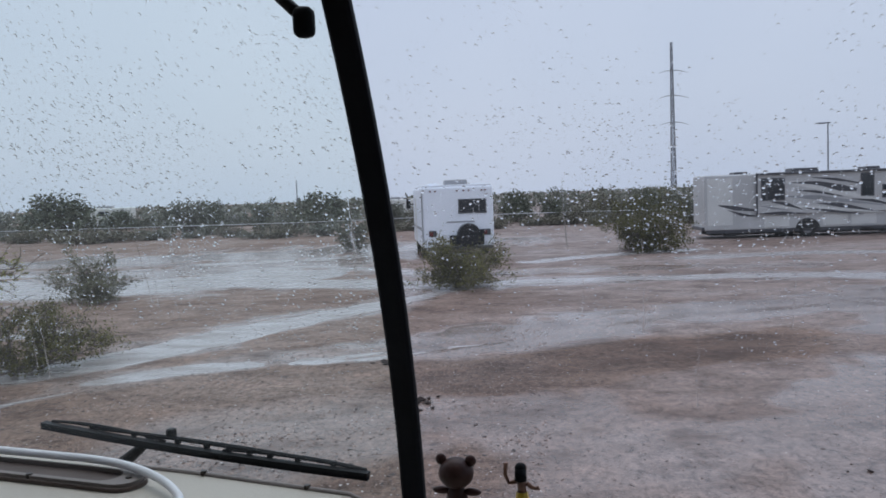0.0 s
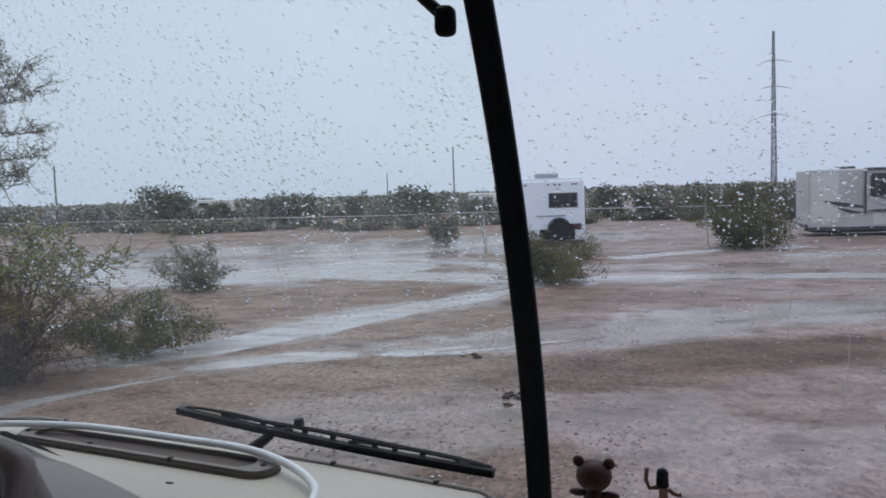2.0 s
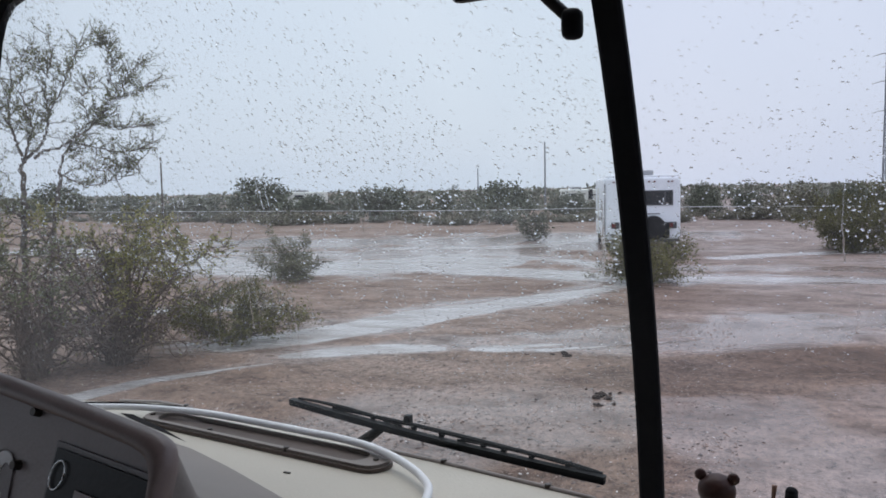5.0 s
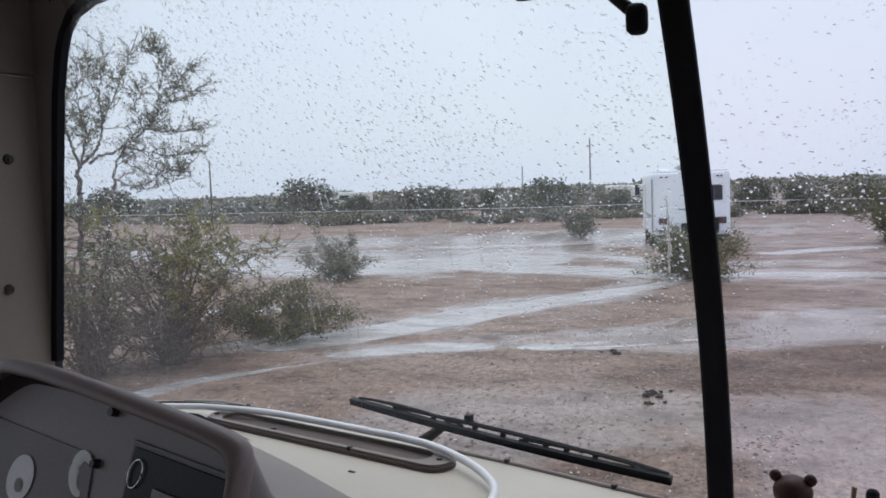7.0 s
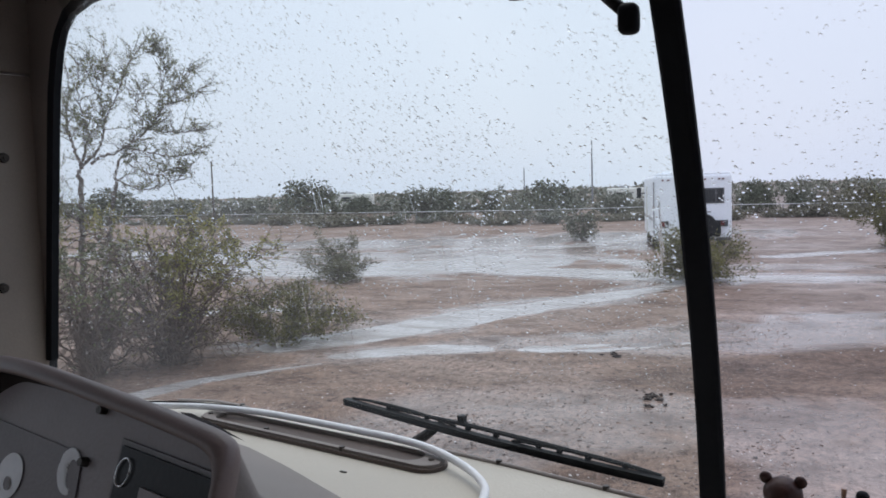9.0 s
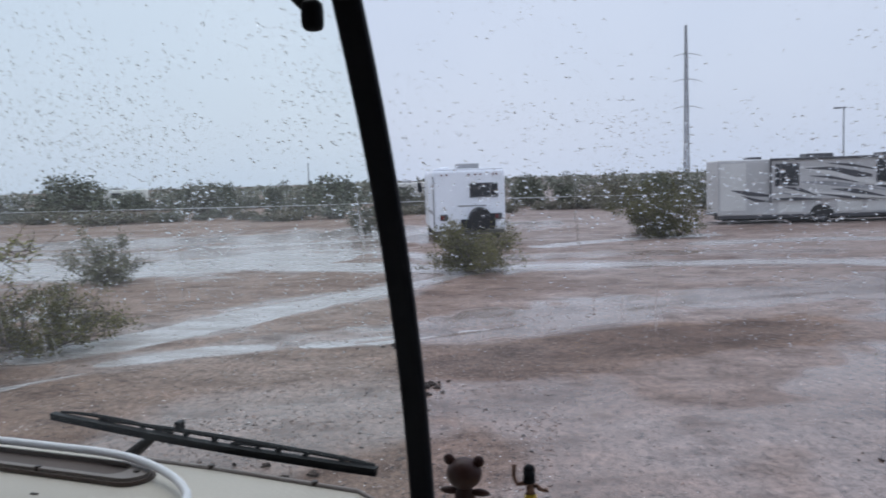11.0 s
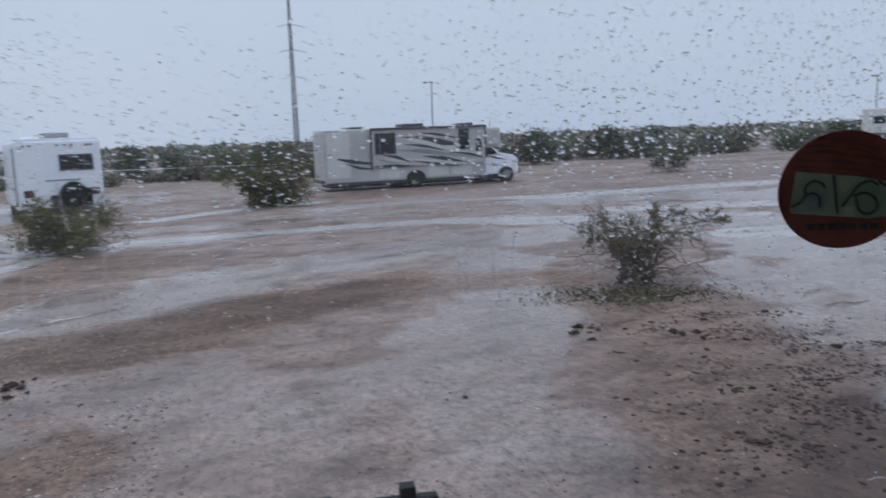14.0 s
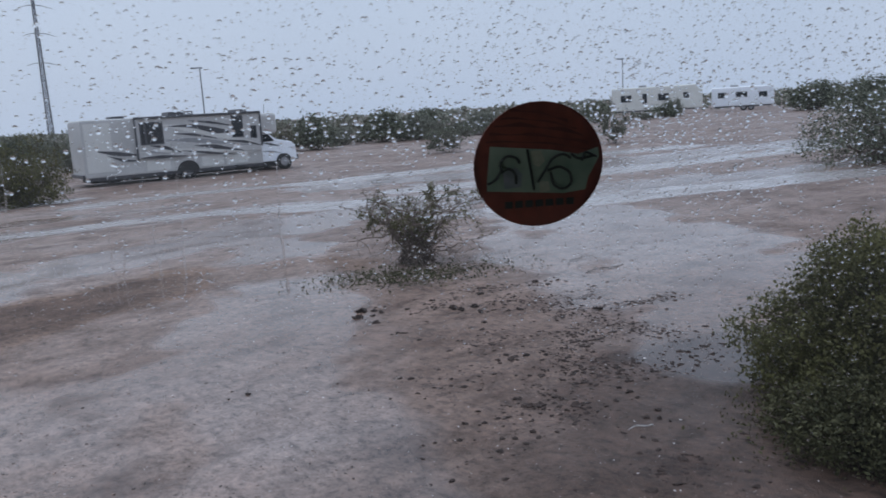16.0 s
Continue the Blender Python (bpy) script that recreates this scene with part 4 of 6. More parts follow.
bm.faces.new([bm.verts.new(face(-0.609 + 0.0235 * math.cos(a) + 0.004 * math.sin(a), 2.152 + 0.024 * math.sin(a), 0.0035)) for a in np.linspace(0, 2 * math.pi, 28, endpoint=False)])
part("pale_mark", bm, DECAL, cowl, "pale oval mark")
bm = bmesh.new()
bm.faces.new([bm.verts.new(face(-0.608 + 0.006 * math.cos(a), 2.145 + 0.007 * math.sin(a), 0.0050)) for a in np.linspace(0, 2 * math.pi, 16, endpoint=False)])
part("mark_hole", bm, PANELDARK, cowl)
pts = [face(-0.505 + 0.014 * math.cos(a), 2.171 + 0.018 * math.sin(a), 0.0022) for a in np.linspace(0.7, 4.9, 20)]
vs, fs = tube(pts, [0.003 + 0.0055 * math.sin(math.pi * i / 19) for i in range(20)], 6)
flat_ = [FACE.inverted() @ Vector(v) for v in vs]
raw("pale_mark", [tuple(FACE @ Vector((v.x, -0.0022 + (v.y + 0.0022) * 0.2, v.z))) for v in flat_], fs, DECAL, cowl)["label"] = "pale curved mark"

# ---- rear-view mirror at the top of the screen
mirror = thing("rearview_mirror", CAB, "black rear-view mirror on a jointed arm at the windscreen top", "mirror")
part("mirror_body", box(-0.171, -0.077, -0.178, -0.158, 2.650, 2.725, 0.010, segments=3), BLACKPLASTIC, mirror)
vs, fs = tube(smooth_line([(-0.12, -0.175, 2.70), (-0.089, -0.170, 2.674), (-0.064, -0.160, 2.646), (-0.044, -0.158, 2.626)], 5), 0.0068, 10)
raw("arm", vs, fs, BLACKPLASTIC, mirror, smooth=True)
part("pivot_knob", box(-0.0460, -0.0250, -0.169, -0.148, 2.5985, 2.6305, 0.0090, segments=3), RUBBER, mirror, "rounded black knob", smooth=True)
vs, fs = tube([(-0.12, -0.175, 2.70), (-0.13, -0.22, 2.80), (-0.13, -0.30, 2.87)], 0.009, 10)
raw("bracket", vs, fs, BLACKPLASTIC, mirror, smooth=True)

# ---- wipers outside


def wiper(a, b, knob_t, mount, label):
    a, b = Vector(a), Vector(b)
    e = thing("wiper", CAB, label, "wiper", group="windscreen wipers")
    d = (b - a)
    up = Vector((0, 0.25, 1)).normalized()

    def at(t, h=0.0, f=0.0):
        sag = 0.010 * 4 * t * (1 - t)
        return a + d * t + up * (h - sag * 0.4) + Vector((0, f, 0))
    n = 24
    # rubber blade and spine
    for nm, h0, h1, wd, mt in (("blade", -0.005, 0.001, 0.004, RUBBER), ("spine", 0.001, 0.005, 0.006, WIPERMAT)):
        bm = bmesh.new()
        rows = []
        for i in range(n + 1):
            t = i / n
            rows.append([bm.verts.new(at(t, h, f)) for h, f in ((h0, -wd), (h0, wd), (h1, wd), (h1, -wd))])
        for r0, r1 in zip(rows, rows[1:]):
            for j in range(4):
                bm.faces.new((r0[j], r0[(j + 1) % 4], r1[(j + 1) % 4], r1[j]))
        bm.faces.new(rows[0][::-1])
        bm.faces.new(rows[-1])
        bmesh.ops.recalc_face_normals(bm, faces=bm.faces)
        part(nm, bm, mt, e)

    def bow(t0, t1, h, r):
        pts = [at(t0 + (t1 - t0) * s, 0.006 + h * (1 - abs(2 * s - 1) ** 2.2), 0.006) for s in np.linspace(0, 1, 13)]
        vs, fs = tube(pts, [r * (0.7 + 0.5 * math.sin(math.pi * s)) for s in np.linspace(0, 1, 13)], 6)
        raw("bridge", vs, fs, WIPERMAT, e)
    bow(0.16, 0.97, 0.0065, 0.0030)
    bow(0.02, 0.40, 0.005, 0.0026)
    bow(0.58, 0.99, 0.005, 0.0026)
    for t in (0.16, 0.30, 0.44, 0.53, 0.60, 0.66, 0.72, 0.80, 0.9):
        p_ = at(t, 0.009, 0.006)
        part("claw", box(-0.004, 0.004, -0.003, 0.003, -0.004, 0.003, 0.001, Matrix.Translation(p_)), WIPERMAT, e)
    p_ = at(knob_t, 0.018, 0.008)
    part("knob", box(-0.0055, 0.0055, -0.006, 0.006, -0.009, 0.006, 0.002, Matrix.Translation(p_)), WIPERMAT, e)
    q = at(knob_t - 0.07, 0.003, 0.012)
    m = Vector(mount)
    vs, fs = tube([q, q + (m - q) * 0.35 + Vector((0, 0.004, 0)), m], [0.006, 0.0075, 0.011], 8)
    raw("arm", vs, fs, WIPERMAT, e, smooth=True)
    return e


wiper((-0.590, 0.030, 2.108), (-0.0605, 0.018, 2.068), 0.415, (-0.49, 0.055, 2.035), "wet black windscreen wiper parked across the lower glass")
far_wiper = wiper((0.30, 0.036, 2.034), (0.86, 0.032, 1.992), 0.40, (0.30, 0.06, 1.90), "wet black windscreen wiper parked at the screen's foot")
part("adapter", box(0.452, 0.590, 0.030, 0.046, 2.030, 2.0475, 0.004), WIPERMAT, far_wiper)
part("adapter_cap", box(0.456, 0.480, 0.029, 0.047, 2.040, 2.0535, 0.004), WIPERMAT, far_wiper)
part("knob", box(0.549, 0.566, 0.029, 0.047, 2.040, 2.0605, 0.003), WIPERMAT, far_wiper)

# ---- toys on the dash
bm = bmesh.new()
bx, by, bz = 0.112, -0.162, 2.030
add_ball(bm, (bx, by, bz + 0.1165), 0.0184, 1.0, 0.95, 0.88)
for s in (-1, 1):
    add_ball(bm, (bx + s * 0.0156, by, bz + 0.1298), 0.0060, 1, 0.7, 1, 12, 8)
    add_ball(bm, (bx + s * 0.0160, by, bz + 0.0975), 0.0046, 2.2, 1, 0.85, 12, 8)
add_ball(bm, (bx, by + 0.0155, bz + 0.111), 0.007, 1.1, 0.7, 0.8, 12, 8)
add_ball(bm, (bx, by, bz + 0.080), 0.0125, 1.0, 0.9, 2.2)
for s in (-1, 1):
    add_cyl(bm, (bx + s * 0.010, by, bz - 0.004), (bx + s * 0.009, by, bz + 0.056), 0.0095, 0.0085, 12)
    add_ball(bm, (bx + s * 0.011, by - 0.005, bz + 0.003), 0.009, 1, 1.5, 0.7, 12, 8)
bear = cab(part("bear_figurine", bm, TOYBROWN, smooth=True))
tagged(bear, "small dark brown plastic bear figurine on the dash", "figurine")

dx, dy, dz = 0.181, -0.168, 2.022
bm = bmesh.new()
add_cyl(bm, (dx, dy, dz - 0.004), (dx, dy, dz + 0.075), 0.017, 0.0115, 16)
add_cyl(bm, (dx, dy, dz + 0.075), (dx, dy, dz + 0.112), 0.011, 0.0055, 14)
add_cyl(bm, (dx, dy, dz + 0.110), (dx, dy, dz + 0.127), 0.0042, 0.0046, 14)
add_ball(bm, (dx, dy + 0.002, dz + 0.135), 0.0052, 1, 1, 1.05, 14, 10)
for arm in ([(-0.005, 0.122), (-0.013, 0.120), (-0.0165, 0.128), (-0.0155, 0.140)], [(0.005, 0.121), (0.010, 0.117), (0.014, 0.116), (0.017, 0.117)]):
    vs, fs = tube([(dx + u, dy, dz + v) for u, v in arm], [0.0026, 0.0022, 0.002, 0.0026], 8)
    bv = [bm.verts.new(v) for v in vs]
    for q in fs:
        bm.faces.new([bv[i] for i in q])
hair0 = len(bm.faces)
add_cyl(bm, (dx - 0.0005, dy - 0.002, dz + 0.124), (dx - 0.0005, dy - 0.002, dz + 0.137), 0.0062, 0.0056, 16)
add_ball(bm, (dx - 0.0005, dy - 0.002, dz + 0.137), 0.0056, 1, 1, 0.85, 14, 8)
for i, f in enumerate(bm.faces):
    c = f.calc_center_median()
    f.material_index = 1 if i >= hair0 else (2 if c.z < dz + 0.112 else 0)
me = mesh_of("doll_figurine", bm, TOYSKIN, True)
me.materials.append(RUBBER)
me.materials.append(TOYYELLOW)
tagged(cab(new("doll_figurine", me)), "tiny plastic doll figurine with dark hair, arms raised, yellow skirt", "figurine")

# ---- round sticker on the glass
sx, sz, sr = 0.950, 2.356, 0.0535


def on_glass(u, v, lift):
    x, z = sx + u, sz + v
    return (x, screen_y(x, z) - lift, z)


def patch(outline, lift):
    bm = bmesh.new()
    bm.faces.new([bm.verts.new(on_glass(u, v, lift)) for u, v in outline])
    return bm


sticker = thing("sticker", CAB, "round reddish-brown window sticker with a pale green print and dark scrawl", "sticker")
bm = bmesh.new()
nr = 64
front = [bm.verts.new(on_glass(sr * math.cos(2 * math.pi * i / nr), sr * math.sin(2 * math.pi * i / nr), 0.0012)) for i in range(nr)]
back = [bm.verts.new(on_glass(sr * math.cos(2 * math.pi * i / nr), sr * math.sin(2 * math.pi * i / nr), 0.0004)) for i in range(nr)]
bm.faces.new(front)
bm.faces.new(back[::-1])
for i in range(nr):
    bm.faces.new((front[i], back[i], back[(i + 1) % nr], front[(i + 1) % nr]))
part("disc", bm, STICKERRED, sticker)
for v, h in ((0.046, 0.003), (0.040, 0.002), (0.034, 0.004), (0.027, 0.003), (0.021, 0.002)):
    w = math.sqrt(sr ** 2 - v ** 2) * 0.88
    top_ = [(-w + 2 * w * k / 10, v + h * (0.6 + 0.4 * math.sin(k * 1.3 + v * 300)) - 0.012 * (k / 10) ** 2) for k in range(11)]
    low_ = [(a, v - 0.012 * ((a + w) / (2 * w)) ** 2) for a, b in top_]
    part("wood_band", patch(top_ + low_[::-1], 0.0024), STICKERGRAIN, sticker)
part("print_field", patch([(-0.044, -0.013), (-0.041, 0.018), (0.010, 0.012), (0.032, 0.007), (0.048, 0.012), (0.049, 0.004), (0.040, -0.014), (0.038, -0.024), (0.020, -0.026), (-0.044, -0.020)], 0.0036), STICKERGREEN, sticker, "pale green printed field")
for pts, mt in (([(-0.008, 0.012), (0.001, 0.012), (0.004, 0.003), (-0.001, -0.002), (-0.006, 0.001)], STICKERTAN), ([(-0.001, -0.014), (0.007, -0.015), (0.008, -0.023), (0.000, -0.024)], STICKERTAN),
                ([(-0.031, -0.005), (-0.020, -0.001), (-0.015, -0.007), (-0.016, -0.018), (-0.030, -0.019)], STICKERGREY)):
    part("pale_patch", patch(pts, 0.0046), mt, sticker)
for pts in ([(-0.017, 0.0024), (-0.0204, 0.0072), (-0.0276, 0.0089), (-0.033, 0.004), (-0.033, -0.003), (-0.037, -0.010), (-0.044, -0.014)],
            [(-0.033, -0.0043), (-0.0264, -0.002), (-0.021, -0.0067), (-0.0204, -0.015)],
            [(-0.0108, 0.0137), (-0.0084, -0.002), (-0.0055, -0.021)],
            [(-0.0024, -0.015), (0.0036, -0.0055), (0.0096, 0.004), (0.018, 0.0077), (0.025, 0.004)],
            [(0.006, -0.0055), (0.0156, -0.003), (0.024, -0.009), (0.025, -0.0175), (0.018, -0.022), (0.0108, -0.0175), (0.008, -0.0067)],
            [(0.025, 0.0075), (0.032, 0.003), (0.044, 0.005)], [(0.034, 0.001), (0.037, 0.008), (0.046, 0.004)]):
    vs, fs = tube([on_glass(p.x, p.z, 0.0052) for p in smooth_line([(u, 0, v) for u, v in pts], 5)], 0.0012, 5)
    raw("scrawl", vs, fs, STICKERDARK, sticker)
for i in range(7):
    u = -0.030 + i * 0.0085
    part("bar", patch([(u, -0.036), (u + 0.0065, -0.036), (u + 0.0065, -0.030), (u, -0.030)], 0.0052), STICKERDARK, sticker)

# ---------------------------------------------------------------- plants


def leaf_cloud(centres, size, r, flat=0.0):
    """Small four-cornered leaves round places; numpy arrays of corners and faces."""
    n = len(centres)
    d = r.normal(size=(n, 3))
    d /= np.linalg.norm(d, axis=1)[:, None]
    e = np.cross(d, r.normal(size=(n, 3)))
    e /= np.linalg.norm(e, axis=1)[:, None]
    s = size * r.uniform(0.6, 1.45, (n, 1))
    w = s * r.uniform(0.35, 0.6, (n, 1))
    v = np.stack([centres - d * s, centres + e * w, centres + d * s, centres - e * w], 1).reshape(-1, 3)
    f = np.arange(4 * n).reshape(-1, 4)
    return v, f


def plant(name, m, height, width, stems, leaves, leaf, seed, label, category, leaf_mat, lean=(0, 0), bare=0.25, thick=0.02,
          levels=3, droop=0.0, group="", upright=0.6, scatter=0.06, trunk_h=0.0, clumps=0, wood=None):
    """A shrub or small tree: forked stems from one base and leaves along the outer twigs."""
    r = np.random.default_rng(seed)
    rr = random.Random(seed)
    e = thing(name, m, label, category, group)
    TV, TF, tips = [], [], []

    def branch(p, d, length, rad, level):
        pts, rads = [Vector(p)], [rad]
        n = 5
        for i in range(n):
            d = (d + Vector((rr.gauss(0, 0.20), rr.gauss(0, 0.20), rr.gauss(0.05 - droop * level, 0.16)))).normalized()
            pts.append(pts[-1] + d * (length / n))
            if pts[-1].z < 0.03:
                pts[-1].z = 0.03 + rr.random() * 0.05
            rads.append(rad * (1 - 0.75 * (i + 1) / n))
        vs, fs = tube(pts, rads, 5 if level < 2 else 4, False)
        o = len(TV)
        TV.extend(vs)
        TF.extend([tuple(o + k for k in f) for f in fs])
        for i in range(1, n + 1):
            if level >= levels - 2:
                tips.append((pts[i - 1], pts[i], level))
        if level < levels:
            for k in range(rr.choice((3, 4))):
                i = rr.randint(1, n)
                side = Vector((rr.gauss(0, 1), rr.gauss(0, 1), rr.gauss(0.15, 0.6))).normalized()
                branch(pts[i], (d * 0.55 + side * 0.75).normalized(), length * rr.uniform(0.42, 0.68), max(rads[i] * 0.76, 0.0058), level + 1)

    for s in range(stems):
        a = 2 * math.pi * (s + rr.random() * 0.8) / stems
        out = width * 0.5 * rr.uniform(0.45, 1.0)
        up = height * rr.uniform(0.6, 1.0)
        v = Vector((math.cos(a) * out + lean[0], math.sin(a) * out + lean[1], up * (0.35 + upright)))
        start = Vector((math.cos(a) * 0.05 * width * rr.random(), math.sin(a) * 0.05 * width * rr.random(), -0.05))
        if trunk_h:
            start.z = trunk_h * rr.uniform(0.1, 1.0) - 0.05
        branch(start, v.normalized(), v.length * 0.62, thick * rr.uniform(0.7, 1.2), 0)
    seg = np.array([[*a, *b] for a, b, lv in tips])
    lv = np.array([lv for a, b, lv in tips], float)
    if clumps:
        few = r.choice(len(seg), min(clumps, len(seg)), p=(lv + 0.1) / (lv + 0.1).sum(), replace=False)
        pick = few[r.integers(0, len(few), leaves)]
    else:
        pick = r.choice(len(seg), leaves, p=(lv + 0.3) / (lv + 0.3).sum())
    t = r.random((leaves, 1))
    c = seg[pick, :3] * (1 - t) + seg[pick, 3:] * t + r.normal(0, scatter, (leaves, 3))
    c = c[c[:, 2] > max(0.03, bare * 0.1)]
    TVn = np.array([tuple(v) for v in TV])
    # bring the whole plant to its height and width
    zt = np.percentile(c[:, 2], 99.8)
    wx = np.percentile(np.abs(c[:, 0] - lean[0] * 0.5), 97) * 2
    k = np.array([width / wx, width / wx, height / zt])
    TVn, c = TVn * k, c * k
    raw("trunk", TVn, TF, wood or BARK, e)
    v, f = leaf_cloud(c, leaf, r)
    raw("crown", v, f, leaf_mat, e)
    return e


def spin(x, y, a, z=0.0):
    return pose(x, y, z, 0, 0, a)


def limbed_tree(name, m, limbs, twigs, leaves, leaf, seed, label, leaf_mat):
    """A crooked small tree: hand-shaped limbs (across, depth, height, radius), twigs along their outer part, leaves along the twigs."""
    r, rr = np.random.default_rng(seed), random.Random(seed)
    e = thing(name, m, label, "tree")
    TV, TF, seg = [], [], []

    def add(pts, rads, n):
        vs, fs = tube(pts, rads, n, False)
        o = len(TV)
        TV.extend(vs)
        TF.extend([tuple(o + k for k in f) for f in fs])

    outer = []
    for rows in limbs:
        pts = smooth_line([(a, b, c) for a, b, c, d in rows], 6)
        pts = [p + Vector((rr.gauss(0, 0.012), rr.gauss(0, 0.03), rr.gauss(0, 0.010))) for p in pts]
        rads = np.interp(np.linspace(0, 1, len(pts)), np.linspace(0, 1, len(rows)), [d for a, b, c, d in rows])
        add(pts, rads * 0.8, 7)
        outer += [(pts[k], (pts[k + 1] - pts[k]).normalized(), rads[k]) for k in range(len(pts) - 1) if rads[k] < 0.024]
    for k in range(twigs):
        p, d, rad = rr.choice(outer)
        side = Vector((rr.gauss(0, 1), rr.gauss(0, 1), rr.gauss(0.25, 0.7))).normalized()
        d = (d * 0.5 + side * 0.9).normalized()
        q = [p]
        length = rr.uniform(0.14, 0.42)
        for s in range(5):
            d = (d + Vector((rr.gauss(0, 0.25), rr.gauss(0, 0.25), rr.gauss(0.10, 0.2)))).normalized()
            q.append(q[-1] + d * length / 5)
        add(q, [0.007, 0.006, 0.005, 0.004, 0.003, 0.002], 4)
        for s in range(1, 6):
            if s > 1:
                seg.append((*q[s - 1], *q[s]))
            if rr.random() < 0.75:
                dd = (d + Vector((rr.gauss(0, 0.9), rr.gauss(0, 0.9), rr.gauss(0.2, 0.6)))).normalized()
                tip = q[s] + dd * rr.uniform(0.05, 0.14)
                add([q[s], (q[s] + tip) / 2 + Vector((0, 0, 0.01)), tip], [0.003, 0.0025, 0.0015], 3)
                seg.append((*q[s], *tip))
                seg.append((*q[s], *tip))
    seg = np.array(seg)
    pick = r.integers(0, len(seg), leaves)
    t = r.random((leaves, 1))
    c = seg[pick, :3] * (1 - t) + seg[pick, 3:] * t + r.normal(0, 0.018, (leaves, 3))
    raw("trunk", np.array([tuple(v) for v in TV]), TF, BARK, e)
    v, f = leaf_cloud(c, leaf, r)
    raw("crown", v, f, leaf_mat, e)
    return e


limbed_tree("desert_tree", pose(-8.42, 9.42, 0, 0, 0, 39), [
    [(-0.10, 0, -0.1, 0.065), (-0.05, 0.05, 1.5, 0.056), (-0.02, 0, 2.15, 0.050), (0.0, 0, 2.64, 0.046), (0.01, 0, 3.0, 0.040)],
    [(0.01, 0, 2.98, 0.030), (-0.07, 0.1, 3.24, 0.024), (-0.13, 0.1, 3.48, 0.020), (-0.14, 0.2, 3.76, 0.016), (-0.09, 0.2, 4.04, 0.012), (-0.10, 0.1, 4.40, 0.006)],
    [(0.02, 0, 3.0, 0.024), (0.13, -0.1, 3.32, 0.018), (0.11, -0.2, 3.56, 0.015), (0.05, -0.2, 3.84, 0.012), (0.05, -0.1, 4.2, 0.009), (0.10, -0.1, 4.50, 0.005)],
    [(0.02, 0, 2.96, 0.034), (0.22, 0.05, 3.15, 0.028), (0.32, 0.1, 3.40, 0.024), (0.37, 0.1, 3.64, 0.020), (0.32, 0.1, 3.86, 0.016), (0.36, 0.2, 4.16, 0.012), (0.43, 0.1, 4.47, 0.008), (0.36, 0.1, 4.76, 0.004)],
    [(0.37, 0.1, 3.64, 0.014), (0.54, -0.1, 3.96, 0.011), (0.72, -0.2, 4.35, 0.008), (0.84, -0.2, 4.60, 0.004)],
    [(0.36, 0.2, 4.16, 0.009), (0.22, 0.3, 4.40, 0.006), (0.17, 0.3, 4.58, 0.004)],
    [(0.19, 0.3, -0.1, 0.050), (0.29, 0.3, 1.47, 0.042), (0.36, 0.2, 2.13, 0.036), (0.44, 0.15, 2.62, 0.032), (0.50, 0.1, 2.96, 0.026), (0.71, 0.1, 3.32, 0.020), (0.87, 0.1, 3.51, 0.014)],
    [(0.16, 0, 3.0, 0.030), (0.29, 0, 3.11, 0.026), (0.56, 0, 3.18, 0.024), (1.01, 0.1, 3.55, 0.019), (1.20, 0.1, 3.84, 0.014), (1.41, 0.1, 4.14, 0.010), (1.62, 0.1, 4.52, 0.004)],
    [(1.01, 0.1, 3.55, 0.016), (1.13, 0.2, 3.93, 0.013), (1.23, 0.3, 4.34, 0.009), (1.17, 0.3, 4.62, 0.006), (1.08, 0.3, 4.76, 0.004)],
    [(0.68, 0, 3.22, 0.015), (1.07, -0.2, 3.10, 0.011), (1.39, -0.2, 3.09, 0.008), (1.76, -0.2, 3.22, 0.004)],
    [(0.87, 0.1, 3.51, 0.014), (1.32, -0.1, 3.43, 0.010), (1.72, -0.1, 3.49, 0.005)],
    [(0.59, 0, 3.03, 0.012), (0.97, 0.2, 2.84, 0.009), (1.30, 0.2, 2.91, 0.006), (1.54, 0.2, 2.97, 0.004)],
    [(1.20, 0.1, 3.84, 0.012), (1.52, 0, 3.95, 0.008), (1.76, 0, 4.12, 0.004)],
    [(0.46, 0.1, 2.78, 0.012), (0.84, 0.3, 2.61, 0.009), (1.28, 0.3, 2.72, 0.006), (1.46, 0.3, 2.90, 0.004)],
    [(0.87, 0.1, 3.51, 0.010), (0.81, 0.1, 3.84, 0.008), (0.91, 0.1, 4.15, 0.004)],
    [(-0.02, 0, 2.15, 0.022), (-0.20, -0.1, 2.32, 0.016), (-0.33, -0.1, 2.65, 0.011), (-0.32, 0, 3.05, 0.005)],
], 560, 21000, 0.0135, 21, "crooked grey-barked desert tree with sparse small leaves", LEAFPALE)


def arching_shrub(name, m, height, radius, stems, twigs, leaves, leaf, seed, label, leaf_mat, low=0.35, twig=0.0062, foot_r=0.12):
    """An open thorny shrub: crooked stems that arch out from one base, tangled side twigs, and small leaves towards the tips."""
    r, rr = np.random.default_rng(seed), random.Random(seed)
    e = thing(name, m, label, "shrub")
    TV, TF, outer, seg = [], [], [], []

    def add(pts, rads, n):
        vs, fs = tube(pts, rads, n, False)
        o = len(TV)
        TV.extend(vs)
        TF.extend([tuple(o + k for k in f) for f in fs])

    for k in range(stems):
        a = 2 * math.pi * (k + rr.random()) / stems
        reach, top = radius * rr.uniform(0.25, 1.0), height * rr.uniform(low, 0.95)
        b = a + rr.gauss(0, 0.5)
